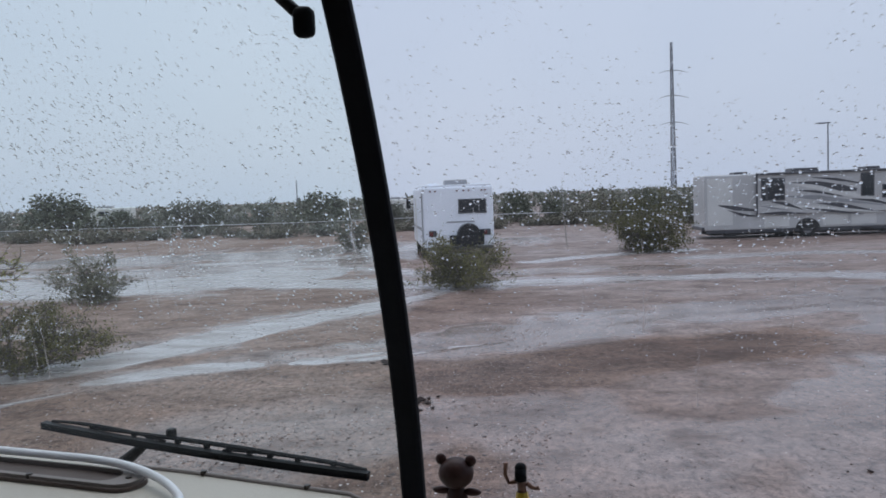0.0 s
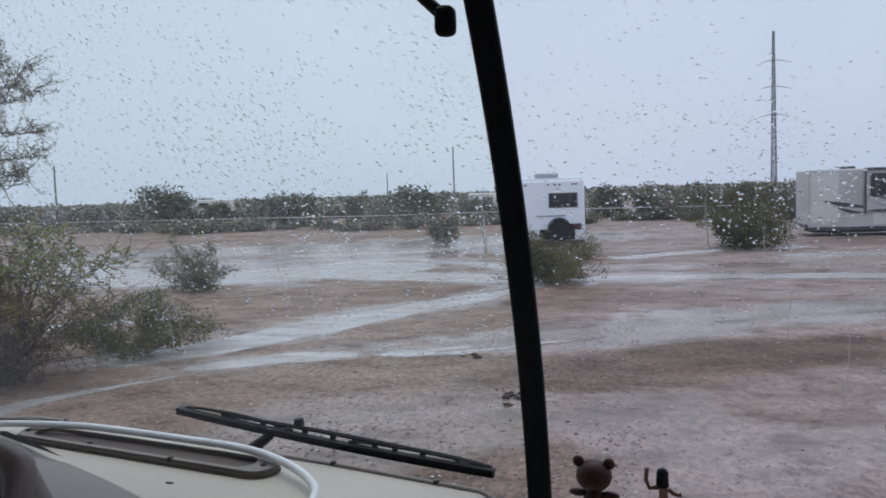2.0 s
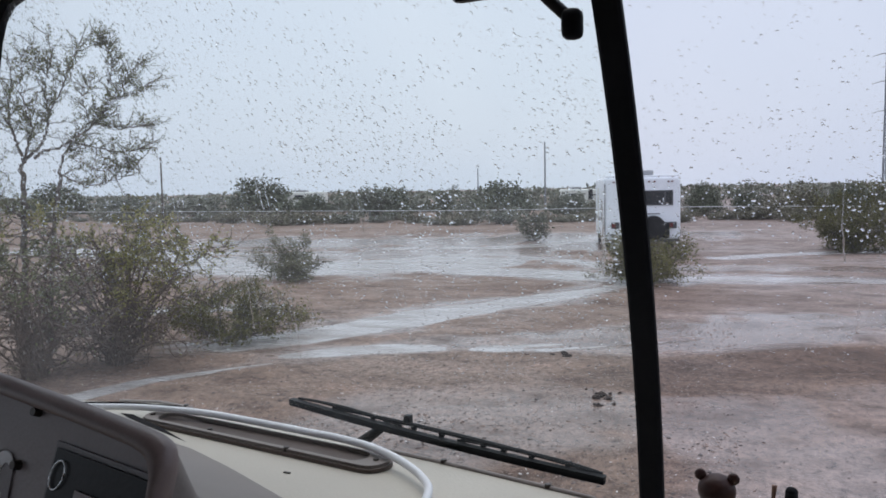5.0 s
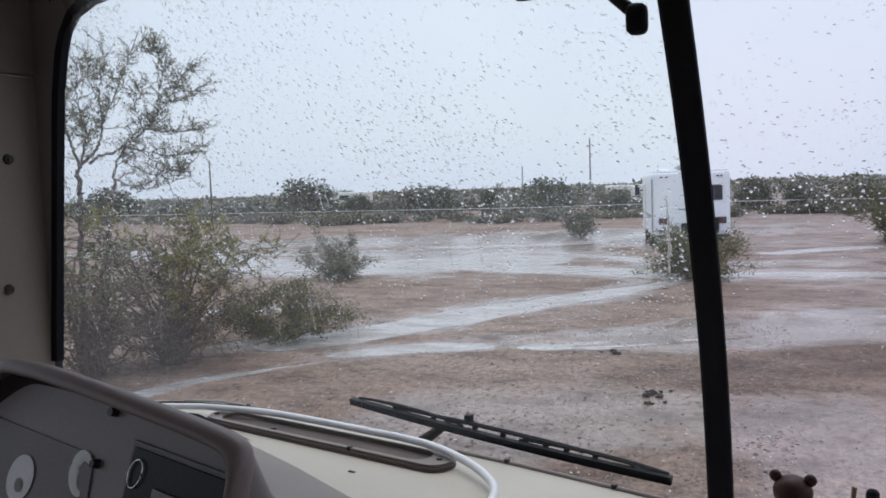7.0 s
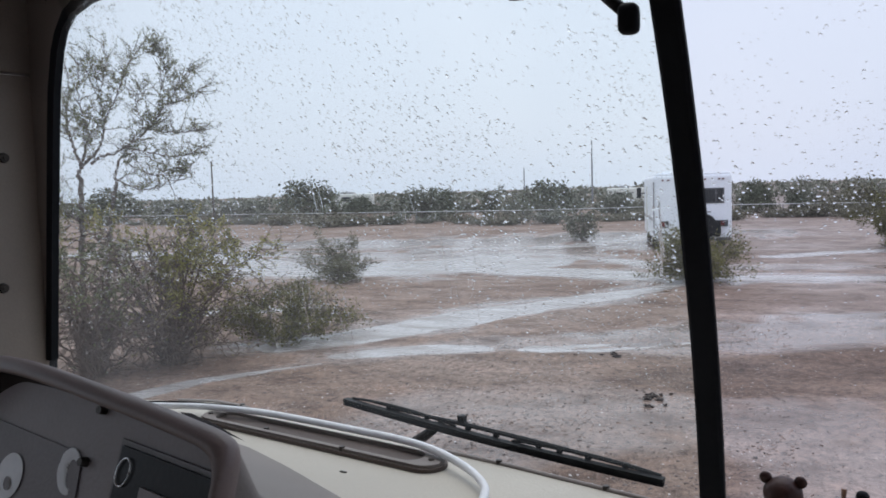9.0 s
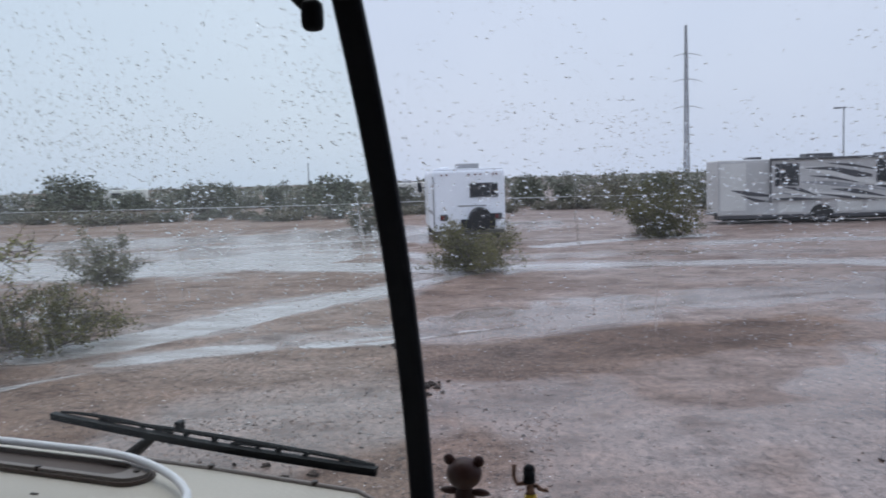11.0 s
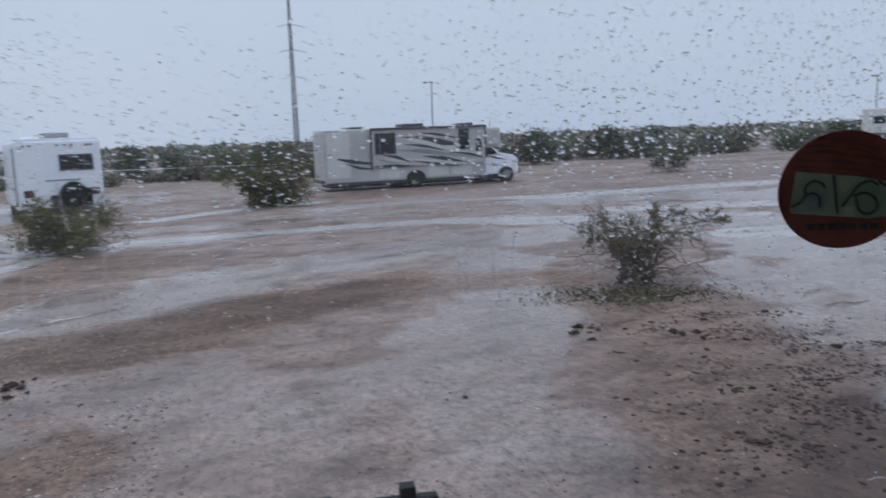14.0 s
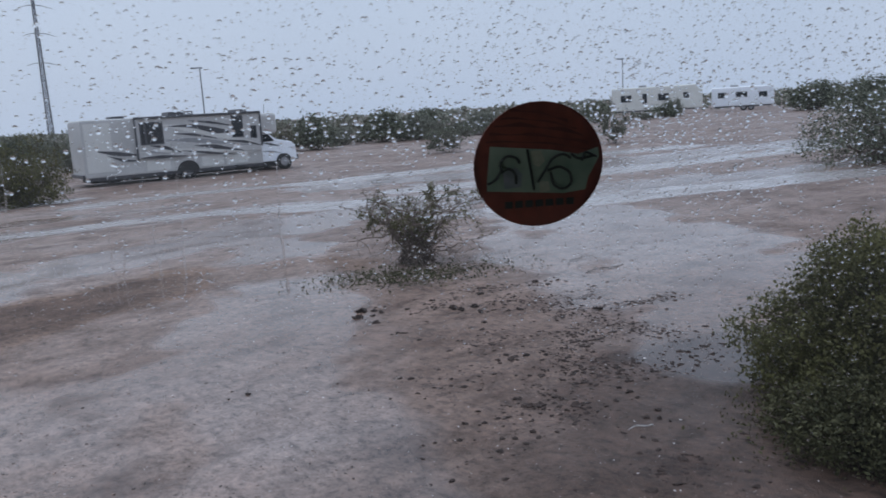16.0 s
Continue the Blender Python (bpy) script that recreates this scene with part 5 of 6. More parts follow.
        ways = [(foot_r * math.cos(a), foot_r * math.sin(a), -0.05), (0.22 * reach * math.cos(a), 0.22 * reach * math.sin(a), 0.38 * top),
                (0.55 * reach * math.cos(a), 0.55 * reach * math.sin(a), 0.82 * top), (reach * math.cos(b), reach * math.sin(b), top * rr.uniform(0.72, 1.0))]
        pts = [p + Vector((rr.gauss(0, 0.035), rr.gauss(0, 0.035), rr.gauss(0, 0.03))) for p in smooth_line(ways, 5)]
        rads = np.linspace(rr.uniform(0.014, 0.024), 0.005, len(pts))
        add(pts, rads, 5)
        outer += [(pts[i], (pts[i + 1] - pts[i]).normalized()) for i in range(4, len(pts) - 1)]
    for k in range(twigs):
        p, d = rr.choice(outer)
        d = (d * 0.35 + Vector((p.x, p.y, 0)) * 0.25 / radius + Vector((rr.gauss(0, 0.7), rr.gauss(0, 0.7), rr.gauss(-0.05, 0.6)))).normalized()
        q, length = [p], rr.uniform(0.18, 0.62)
        for i in range(5):
            d = (d + Vector((rr.gauss(0, 0.34), rr.gauss(0, 0.34), rr.gauss(0.02, 0.30)))).normalized()
            q.append(q[-1] + d * length / 5)
            q[-1].z = max(0.04, q[-1].z)
        add(q, [twig, twig * 0.9, twig * 0.8, twig * 0.7, twig * 0.58, twig * 0.4], 4)
        for i in range(2, 6):
            seg.append((*q[i - 1], *q[i]))
            if rr.random() < 0.6:
                dd = (d + Vector((rr.gauss(0, 0.9), rr.gauss(0, 0.9), rr.gauss(0.1, 0.7)))).normalized()
                tip = q[i] + dd * rr.uniform(0.06, 0.20)
                tip.z = max(0.04, tip.z)
                add([q[i], (q[i] + tip) / 2 + Vector((0, 0, 0.012)), tip], [twig * 0.65, twig * 0.55, twig * 0.38], 3)
                seg.append((*q[i], *tip))
    raw("trunk", np.array([tuple(v) for v in TV]), TF, TWIG, e)
    seg = np.array(seg)
    keen = np.clip((seg[:, 5] / height - 0.22) * 1.6, 0.03, 1) ** 1.3
    keen = keen * (0.06 + np.clip(0.35 + 2.2 * value_noise(seg[:, 3] * 2.6 + 40, seg[:, 5] * 2.6, 1.0, seed + 3), 0, 1))
    pick = r.choice(len(seg), leaves, p=keen / keen.sum())
    t = r.random((leaves, 1))
    c = seg[pick, :3] * (1 - t) + seg[pick, 3:] * t + r.normal(0, 0.022, (leaves, 3))
    v, f = leaf_cloud(c, leaf, r)
    raw("crown", v, f, leaf_mat, e)
    return e


arching_shrub("thorn_shrub", spin(-7.45, 10.0, 40), 2.5, 2.0, 46, 800, 11500, 0.022, 22, "open tangled thorn shrub with arching twigs and yellowish olive leaves", LEAFYELLOW, low=0.18, twig=0.009)
arching_shrub("thorn_shrub", spin(-8.05, 9.0, 10), 2.25, 1.5, 32, 460, 5600, 0.020, 52, "grey-green twiggy thorn shrub in front of the desert tree", LEAFPALE, low=0.18, twig=0.0085)
plant("low_shrub", spin(-6.75, 12.0, 10), 1.05, 2.1, 16, 15000, 0.021, 24, "low dense olive-green desert shrub on wet mud", "shrub", LEAFLOW,
      thick=0.012, levels=3, upright=0.3, scatter=0.06, clumps=500)
plant("creosote_bush", spin(-9.6, 20.6, 0), 1.45, 2.4, 12, 7000, 0.030, 25, "grey-green open creosote bush beside run-off", "shrub", LEAFGREY,
      thick=0.014, levels=3, upright=0.5, scatter=0.06)
plant("creosote_bush", spin(-0.05, 21.1, 0), 1.36, 2.15, 18, 15000, 0.030, 26, "dense olive bush in front of the white motorhome", "shrub", LEAFLOW,
      thick=0.014, levels=3, upright=0.35, scatter=0.07)
plant("creosote_bush", spin(7.2, 31.0, 0), 2.40, 3.0, 20, 17000, 0.040, 27, "tall dark olive bush beside the beige motorhome", "shrub", LEAF,
      thick=0.02, levels=3, upright=0.6, scatter=0.09)
arching_shrub("creosote_bush", spin(8.15, 10.2, 0), 1.38, 1.45, 34, 320, 5600, 0.020, 28, "small sparse bush with thin stems standing in mud and water", LEAF, low=0.16, foot_r=0.30)
plant("creosote_bush", spin(-4.85, 36.8, 0), 1.75, 1.7, 9, 2200, 0.045, 29, "small dark bush on the open flat", "shrub", LEAFFAR,
      thick=0.016, levels=3, upright=0.5, scatter=0.08)


def dome_shrub(name, m, height, radius, tufts, per, leaf, spread, seed, label, leaf_mat, floor_z=0.05):
    """A dense rounded shrub: twigs from one base out to tufts of small leaves, with an uneven outline."""
    r = np.random.default_rng(seed)
    e = thing(name, m, label, "shrub")
    a, up = r.uniform(0, 2 * math.pi, tufts), r.random(tufts) ** 0.8
    s = r.random(tufts) ** 0.38
    lump_ = 1 + 0.20 * value_noise(a * 3.0 + 40, up * 3.0, 1.0, seed + 1) + 0.12 * value_noise(a * 8.0 + 40, up * 8.0, 1.0, seed + 2)
    ring_ = np.sqrt(np.clip(1 - (up * 0.96) ** 2, 0, 1)) * (0.86 + 0.14 * np.minimum(1, up * 5))
    T = np.stack([radius * s * lump_ * ring_ * np.cos(a), radius * s * lump_ * ring_ * np.sin(a), floor_z + (height - floor_z) * up * (0.55 + 0.45 * s) * lump_], -1)
    TV, TF = [], []
    for k in r.choice(tufts, tufts // 3, replace=False):
        p = Vector(T[k])
        q = Vector((p.x * 0.15, p.y * 0.15, -0.03))
        mid = q.lerp(p, 0.55) + Vector(r.normal(0, 0.05 * radius, 3)) - Vector((p.x, p.y, 0)) * 0.12
        vs, fs = tube([q, mid, p], [0.010, 0.006, 0.003], 4, False)
        o = len(TV)
        TV.extend(vs)
        TF.extend([tuple(o + i for i in f) for f in fs])
    raw("trunk", np.array([tuple(v) for v in TV]), TF, TWIG, e)
    c = np.repeat(T, per, 0) + r.normal(0, spread, (tufts * per, 3))
    c = c[c[:, 2] > 0.02]
    v, f = leaf_cloud(c, leaf, r)
    raw("crown", v, f, leaf_mat, e)
    return e


dome_shrub("broad_shrub", spin(6.95, 2.40, 0), 1.14, 1.26, 2600, 34, 0.019, 0.05, 30, "broad dense olive-green shrub close to the vehicle", LEAF)
dome_shrub("low_shrub", spin(5.75, 2.15, 0), 0.46, 0.75, 900, 34, 0.016, 0.045, 54, "low dark green growth under the broad shrub", GRASS)
dome_shrub("broad_shrub", spin(27.4, 10.2, 0), 2.15, 2.9, 1500, 12, 0.045, 0.14, 31, "dark spreading shrub on the wet flat", LEAFFAR)
plant("creosote_bush", spin(30.2, 34.8, 0), 1.75, 2.7, 9, 2200, 0.06, 32, "low dark bush across the flooded track", "shrub", LEAFFAR,
      thick=0.016, levels=3, upright=0.4, scatter=0.10)
plant("creosote_bush", spin(36.6, 28.1, 0), 2.25, 1.9, 8, 2000, 0.06, 33, "upright dark bush across the flooded track", "shrub", LEAFFAR,
      thick=0.02, levels=3, upright=0.8, scatter=0.10)

# low weeds under the small bush
r = np.random.default_rng(40)
c = np.stack([r.normal(7.5, 0.62, 2400), r.normal(9.4, 0.46, 2400), np.abs(r.normal(0.01, 0.028, 2400)) + 0.012], -1)
c[:, 1] += -(c[:, 0] - 7.45) * 0.42
v, f = leaf_cloud(c, 0.022, r)
tagged(raw("weeds", v, f, GRASS), "low green weeds round the foot of a small bush", "weeds", kind="stuff")
r = np.random.default_rng(41)
c = np.stack([r.normal(5.85, 0.32, 5000), r.normal(2.45, 0.32, 5000), np.abs(r.normal(0.02, 0.06, 5000)) + 0.02], -1)
v, f = leaf_cloud(c, 0.015, r)
tagged(raw("weeds", v, f, GRASS), "low green weeds beside the broad shrub", "weeds", kind="stuff")

# far scrub: several kinds, copied along the edge of the flat
KINDS = []
for i, (h, w, mt, lb) in enumerate((
        (3.0, 3.6, LEAFFAR, "rounded dark green desert scrub at the edge of the flat"),
        (2.4, 4.2, LEAFFARGREY, "rounded grey-green desert scrub at the edge of the flat"))):
    KINDS.append((dome_shrub("far_bush", spin(-38 + 5 * i, 88, 0), h * 0.85, w * 0.48, 260, 13, 0.105, 0.20, 160 + i, lb, mt, 0.25), h, w))
for i, (h, w, st, lf, up, mt, lb) in enumerate((
        (3.6, 3.0, 8, 2600, 1.0, LEAFFAR, "upright dark green scrub at the edge of the flat"),
        (1.6, 4.0, 12, 2400, 0.25, LEAFFARBROWN, "low brownish scrub at the edge of the flat"),
        (2.6, 3.2, 9, 2100, 0.6, LEAFFARBROWN, "open brownish desert scrub at the edge of the flat"),
        (2.2, 3.4, 9, 2100, 0.5, LEAFFARGREY, "thin grey-green desert scrub at the edge of the flat"))):
    KINDS.append((plant("far_bush", spin(-28 + 5 * i, 88 - (i == 2) * 3, 0), h, w, st, lf, 0.10, 62 + i, lb, "shrub", mt,
                        thick=0.030, levels=3, upright=up, scatter=0.22, clumps=220, group="far scrub"), h, w))
for ob, h, w in KINDS[:2]:
    ob["group"] = "far scrub"
rs = random.Random(5)


def far(x, y, h, w, kind=None):
    k = rs.randrange(6) if kind is None else kind
    ob, h0, w0 = KINDS[k]
    copy_thing(ob, pose(x, y, 0, 0, 0, rs.uniform(0, 360)) @ Matrix.Diagonal((w / w0, w / w0, h / h0, 1)))


FAR = [(-37.4, 74.3, 4.3, 7.4, 0), (-21.7, 63.2, 3.15, 4.6, 1), (-20.4, 64.5, 2.9, 3.4, 0), (-15.8, 63.5, 2.8, 2.4, 2), (-11.2, 65.4, 3.3, 5.2, 0), (-26, 55.8, 1.15, 4.7, 3),
       (-44.8, 73.9, 2.5, 7.0, 1), (-56, 77.5, 2.7, 7, 1), (-63, 76, 4.2, 8, 0), (-25.2, 85, 2.1, 4, 5), (-15.3, 71.3, 2.1, 3.4, 5), (-5.8, 65.7, 2.3, 3.2, 1),
       (4.6, 66.2, 2.75, 3.2, 0), (6.8, 60.1, 2.2, 2.0, 2), (10.9, 62, 2.75, 3.6, 4), (8.2, 58.7, 1.6, 3.2, 4), (13.6, 60.8, 2.55, 3.0, 0),
       (14.8, 52.9, 2.15, 2.9, 1), (32.5, 52.9, 2.9, 3.9, 0), (30.9, 54.5, 2.5, 3.0, 4), (41.0, 55.6, 2.95, 4.4, 0), (43.6, 54.2, 2.5, 3.2, 1), (37.6, 56.4, 1.9, 3.0, 5),
       (47.5, 58.1, 2.8, 4.4, 0), (51.6, 54.4, 2.3, 3.6, 1), (55.0, 55.0, 2.7, 3.2, 4), (88, 41.3, 3.3, 6.2, 0), (91, 36, 3.6, 5.6, 0), (95, 28, 3.6, 7, 0), (97, 20, 3.4, 7, 1)]
FAR += [(-44.0, 92, 1.9, 3.4, 5), (-40.0, 93, 2.1, 4.0, 1), (-8.0, 76, 1.7, 3.0, 5), (-4.6, 77, 1.6, 2.6, 4)]
for row in FAR:
    far(*row)
for i in range(15):  # behind the fence on the left
    x = -72 + i * 5.0 + rs.uniform(-1.8, 1.8)
    far(x, 92 + rs.uniform(-5, 6) - max(0, x + 30) * 0.12, rs.uniform(0.8, 1.6), rs.uniform(3.2, 6.0), rs.choice((1, 3, 5, 0)))
for i in range(17):  # behind the vehicles
    x = 2 + i * 3.1 + rs.uniform(-1.4, 1.4)
    far(x, 70 + rs.uniform(-4, 9) - i * 0.15, rs.choice((1.3, 1.7, 2.2, 2.6)) * rs.uniform(0.9, 1.1), rs.uniform(2.4, 4.2), rs.choice((1, 0, 4, 5)))
for i in range(9):  # low growth before it
    far(1 + i * 2.1 + rs.uniform(-0.8, 0.8), 57 + rs.uniform(-2, 2), rs.uniform(0.5, 1.1), rs.uniform(1.6, 2.8), 3)
for i in range(12):  # right of the beige motorhome
    a = i / 11
    far(30 + 26 * a + rs.uniform(-1.4, 1.4), 63 - 12 * a + rs.uniform(-2, 4), rs.choice((1.4, 1.8, 2.2)) * rs.uniform(0.9, 1.1), rs.uniform(2.4, 4.0), rs.choice((1, 0, 4, 5)))
for i in range(8):
    a = i / 7
    far(57 + 26 * a + rs.uniform(-1.5, 1.5), 57 - 3 * a + rs.uniform(-2, 3), rs.choice((1.2, 1.7, 2.2)) * rs.uniform(0.9, 1.15), rs.uniform(2.6, 4.4), rs.choice((1, 0, 5)))
for i in range(10):
    far(96 + rs.uniform(-3, 5), 44 - i * 4.2, rs.uniform(2.6, 3.6), rs.uniform(5, 7), rs.choice((1, 0)))
for i in range(24):  # low growth along the fence
    x = -56 + i * 2.3 + rs.uniform(-0.8, 0.8)
    far(x, np.interp(x, [-75, -45, -25, -12, -3], [75, 67, 61.5, 58.2, 59.6]) - rs.uniform(1.0, 4.5), rs.uniform(0.5, 1.3), rs.uniform(1.8, 3.6), rs.choice((3, 3, 4, 5)))
r = np.random.default_rng(44)
n_ = 36000
az = r.uniform(-0.95, 1.45, n_)
dist_ = r.uniform(125, 240, n_)
bump_ = 2.25 + 0.50 * value_noise(az * 60, dist_ * 0.05, 1.0, 45) + 0.45 * value_noise(az * 150, dist_ * 0.05, 1.0, 46)
c = np.stack([dist_ * np.sin(az), dist_ * np.cos(az), np.clip(r.random(n_) ** 0.8 * bump_, 0.1, 5)], -1)
v, f = leaf_cloud(c, 0.38, r)
tagged(raw("far_woods", v, f, LEAFFARGREY), "low grey-green scrub along the far horizon", "scrub", kind="stuff")
for (ob, h0, w0) in KINDS:
    ob.matrix_basis = ob.matrix_basis @ Matrix.Diagonal((1.3, 1.3, 0.8, 1))

# ---------------------------------------------------------------- vehicles on the flat


def wheel(parent, x, y, r, w, side):
    """One wheel: tyre and rim, axis along the parent's y."""
    bm = bmesh.new()
    prof = [(0.62 * r, -w / 2), (0.93 * r, -w / 2), (r, -w * 0.36), (r, w * 0.36), (0.93 * r, w / 2), (0.62 * r, w / 2)]
    n = 24
    rings = [[bm.verts.new((x + p * math.cos(2 * math.pi * i / n), y + q, r + p * math.sin(2 * math.pi * i / n))) for i in range(n)] for p, q in prof]
    for a, b in zip(rings, rings[1:]):
        for i in range(n):
            bm.faces.new((a[i], a[(i + 1) % n], b[(i + 1) % n], b[i]))
    bmesh.ops.recalc_face_normals(bm, faces=bm.faces)
    t = part("wheel", cyl((x, y - w * 0.3, r), (x, y + w * 0.3, r), 0.20 * r, 0.20 * r, 12), RIM, parent)
    part("tyre", bm, TYRE, t, smooth=True)
    bm = cyl((x, y + side * w * 0.30, r), (x, y + side * w * 0.38, r), 0.63 * r, 0.5 * r, 20)
    part("rim", bm, RIM, t)


def framed_window(parent, x0, x1, z0, z1, y, out, frame_mat=RVDARK, name="window"):
    """A window in a wall whose outer face lies at y and looks along out (-1 or 1)."""
    bm = bmesh.new()
    t = 0.05
    d0, d1 = sorted((y - out * 0.01, y + out * 0.025))
    add_box(bm, x0, x1, d0, d1, z0, z0 + t)
    add_box(bm, x0, x1, d0, d1, z1 - t, z1)
    add_box(bm, x0, x0 + t, d0, d1, z0 + t, z1 - t)
    add_box(bm, x1 - t, x1, d0, d1, z0 + t, z1 - t)
    wd = part(name, bm, frame_mat, parent)
    d0, d1 = sorted((y - out * 0.01, y + out * 0.012))
    part("pane", box(x0 + t, x1 - t, d0, d1, z0 + t, z1 - t), DARKGLASS, wd)
    return wd


# white motorhome seen from behind; x across, y forward, origin on the ground under its tail
mh = thing("white_motorhome", pose(-0.12, 31.0, 0, 0, 0, 6.0), "white motorhome parked on wet ground, seen from behind", "motorhome")
body = part("body", box(-1.40, 1.40, 0, 6.6, 0.40, 2.80, 0.14, segments=4), RVWHITE, mh, smooth=False)
part("roof_edge", box(-1.34, 1.34, 0.04, 6.5, 2.775, 2.845, 0.03), RVWHITE, mh)
part("bumper", box(-1.32, 1.32, -0.10, 0.06, 0.34, 0.46, 0.03), RVDARK, mh)
framed_window(mh, 0.02, 1.12, 1.72, 2.28, 0.0, -1)
part("window_mullion", box(0.80, 0.86, -0.03, 0.0, 1.77, 2.23), RVDARK, mh)
bm = bmesh.new()
bmesh.ops.create_cone(bm, cap_ends=True, segments=28, radius1=0.47, radius2=0.44, depth=0.26, matrix=pose(0.40, -0.13, 0.88, 90, 0, 0))
part("spare_wheel_cover", bm, BLACKPLASTIC, mh, "black spare wheel cover")
part("cargo_bag", box(-0.36, 0.06, -0.26, -0.01, 0.50, 0.90, 0.08, segments=3), RUBBER, mh, "dark strapped bag")
part("cargo_bag", box(0.72, 0.98, -0.22, -0.01, 0.50, 1.10, 0.07, segments=3), RUBBER, mh, "dark strapped bag")
for x in (-1.0, 1.10):
    part("tail_light", box(x - 0.15, x + 0.15, -0.045, 0.0, 0.86, 1.10, 0.03), RVDARK, mh, "dark tail light cluster")
    part("lens", box(x - 0.12, x + 0.02, -0.056, -0.04, 0.90, 1.06, 0.008), TAILRED, mh, "red lens")
for x in (-1.05, -0.85, 0.0, 0.25, 0.45, 0.95, 1.08):
    part("marker_light", box(x - 0.04, x + 0.04, -0.03, 0.0, 2.58, 2.63, 0.006), TAILRED, mh, "small roof marker light")
part("badge_strip", box(-0.45, 0.65, -0.012, 0.0, 1.38, 1.43), RVGREY, mh, "thin grey strip")
part("licence_plate", box(-1.20, -0.86, -0.02, 0.0, 0.58, 0.66), RVGREY, mh, "small blank plate")
part("air_conditioner", box(-0.35, 0.55, 1.2, 2.1, 2.84, 3.06, 0.07, segments=3), RVGREY, mh, "grey roof air conditioner")
part("roof_vent", box(-0.95, -0.55, 2.6, 3.0, 2.84, 2.95, 0.03), RVWHITE, mh)
part("corner_strip", box(-1.402, -1.36, -0.012, 0.03, 0.6, 2.55), RVGREY, mh)
part("side_stripe", box(-1.412, -1.398, 0.4, 6.1, 1.10, 1.22), RVGREY, mh)
part("side_door", box(-1.425, -1.398, 3.9, 4.6, 0.55, 2.4, 0.01), RVPALE, mh)
part("mirror", box(-1.75, -1.55, 6.05, 6.15, 1.9, 2.35, 0.03), BLACKPLASTIC, mh)
part("mirror_arm", cyl((-1.38, 6.2, 2.1), (-1.58, 6.1, 2.1), 0.03), BLACKPLASTIC, mh)
for x in (-1.22, 1.22):
    for y in (1.7, 5.4):
        bm = bmesh.new()
        bmesh.ops.create_cone(bm, cap_ends=True, segments=24, radius1=0.38, radius2=0.38, depth=0.26, matrix=pose(x, y, 0.38, 0, 90, 0))
        w_ = part("wheel", bm, TYRE, mh)
        bm = bmesh.new()
        bmesh.ops.create_cone(bm, cap_ends=True, segments=20, radius1=0.22, radius2=0.18, depth=0.29, matrix=pose(x, y, 0.38, 0, 90, 0))
        part("rim", bm, RIM, w_)

# beige motorhome with a van nose; x forward, side to the viewer at y = 0
bmh = thing("beige_motorhome", pose(10.95, 36.35, 0, 0, 0, -4.5), "beige motorhome with dark swoosh graphics and a van nose", "motorhome")
part("body", box(0, 8.15, 0, 2.45, 0.38, 2.88, 0.09, segments=3), RVCREAM, bmh)
part("cab_over", box(7.9, 9.05, 0.06, 2.39, 1.78, 2.78, 0.22, segments=4), RVCREAM, bmh)
bm = prism([(8.1, 0.42), (8.1, 1.86), (8.55, 1.86), (8.95, 1.50), (9.78, 1.33), (9.98, 1.15), (10.02, 0.5), (9.9, 0.42)], 0.18, 2.2, 0.05)
part("cab", bm, RVWHITE, bmh, "white van cab and bonnet")
part("front_bumper", box(9.75, 10.12, 0.2, 2.2, 0.42, 0.68, 0.05), RVDARK, bmh)
part("cab_window", prism([(8.22, 1.38), (8.22, 1.76), (8.55, 1.76), (8.86, 1.42)], 0.155, 0.19), DARKGLASS, bmh)
part("headlight", box(9.70, 9.98, 0.17, 0.40, 0.92, 1.10, 0.03), DECAL, bmh)
part("slide_out", box(2.26, 8.06, -0.10, 0.06, 1.05, 2.80, 0.02), RVCREAM, bmh, "beige slide-out wall")
part("awning", box(2.2, 8.12, -0.20, -0.06, 2.80, 2.90, 0.03), RVDARK, bmh, "rolled dark awning")
for x in (2.24, 8.10):
    part("awning_arm", box(x - 0.035, x + 0.035, -0.16, -0.09, 0.95 if x < 3 else 1.25, 2.85, 0.01), RVDARK, bmh, "thin dark awning arm")
framed_window(bmh, 2.42, 3.45, 1.66, 2.66, -0.10, -1)
part("window_mullion", box(2.62, 2.70, -0.13, -0.10, 1.70, 2.62), RVDARK, bmh)
framed_window(bmh, 6.66, 7.22, 1.72, 2.74, -0.10, -1)
framed_window(bmh, 7.56, 7.88, 1.62, 2.22, -0.10, -1)
for x0, x1, z in ((1.45, 2.02, 0.12), (3.95, 5.10, 0.20), (7.15, 7.72, 0.16)):
    part("roof_unit", box(x0, x1, 0.5, 1.5, 2.87, 2.87 + z, 0.04), RVDARK, bmh, "roof unit")
part("antenna", cyl((8.9, 1.2, 2.7), (8.95, 1.2, 3.2), 0.012), RVDARK, bmh)


def swoosh(pts, y, material, label):
    """A flat painted graphic, a tapering bent band."""
    line = smooth_line([(x, 0, z) for x, z, w in pts], 6)
    ws = np.interp(np.linspace(0, 1, len(line)), np.linspace(0, 1, len(pts)), [w for x, z, w in pts])
    bm = bmesh.new()
    rows = [(bm.verts.new((p.x, y, p.z + w / 2)), bm.verts.new((p.x, y, p.z - w / 2))) for p, w in zip(line, ws)]
    for a, b in zip(rows, rows[1:]):
        bm.faces.new((a[0], b[0], b[1], a[1]))
    part("graphic", bm, material, bmh, label)


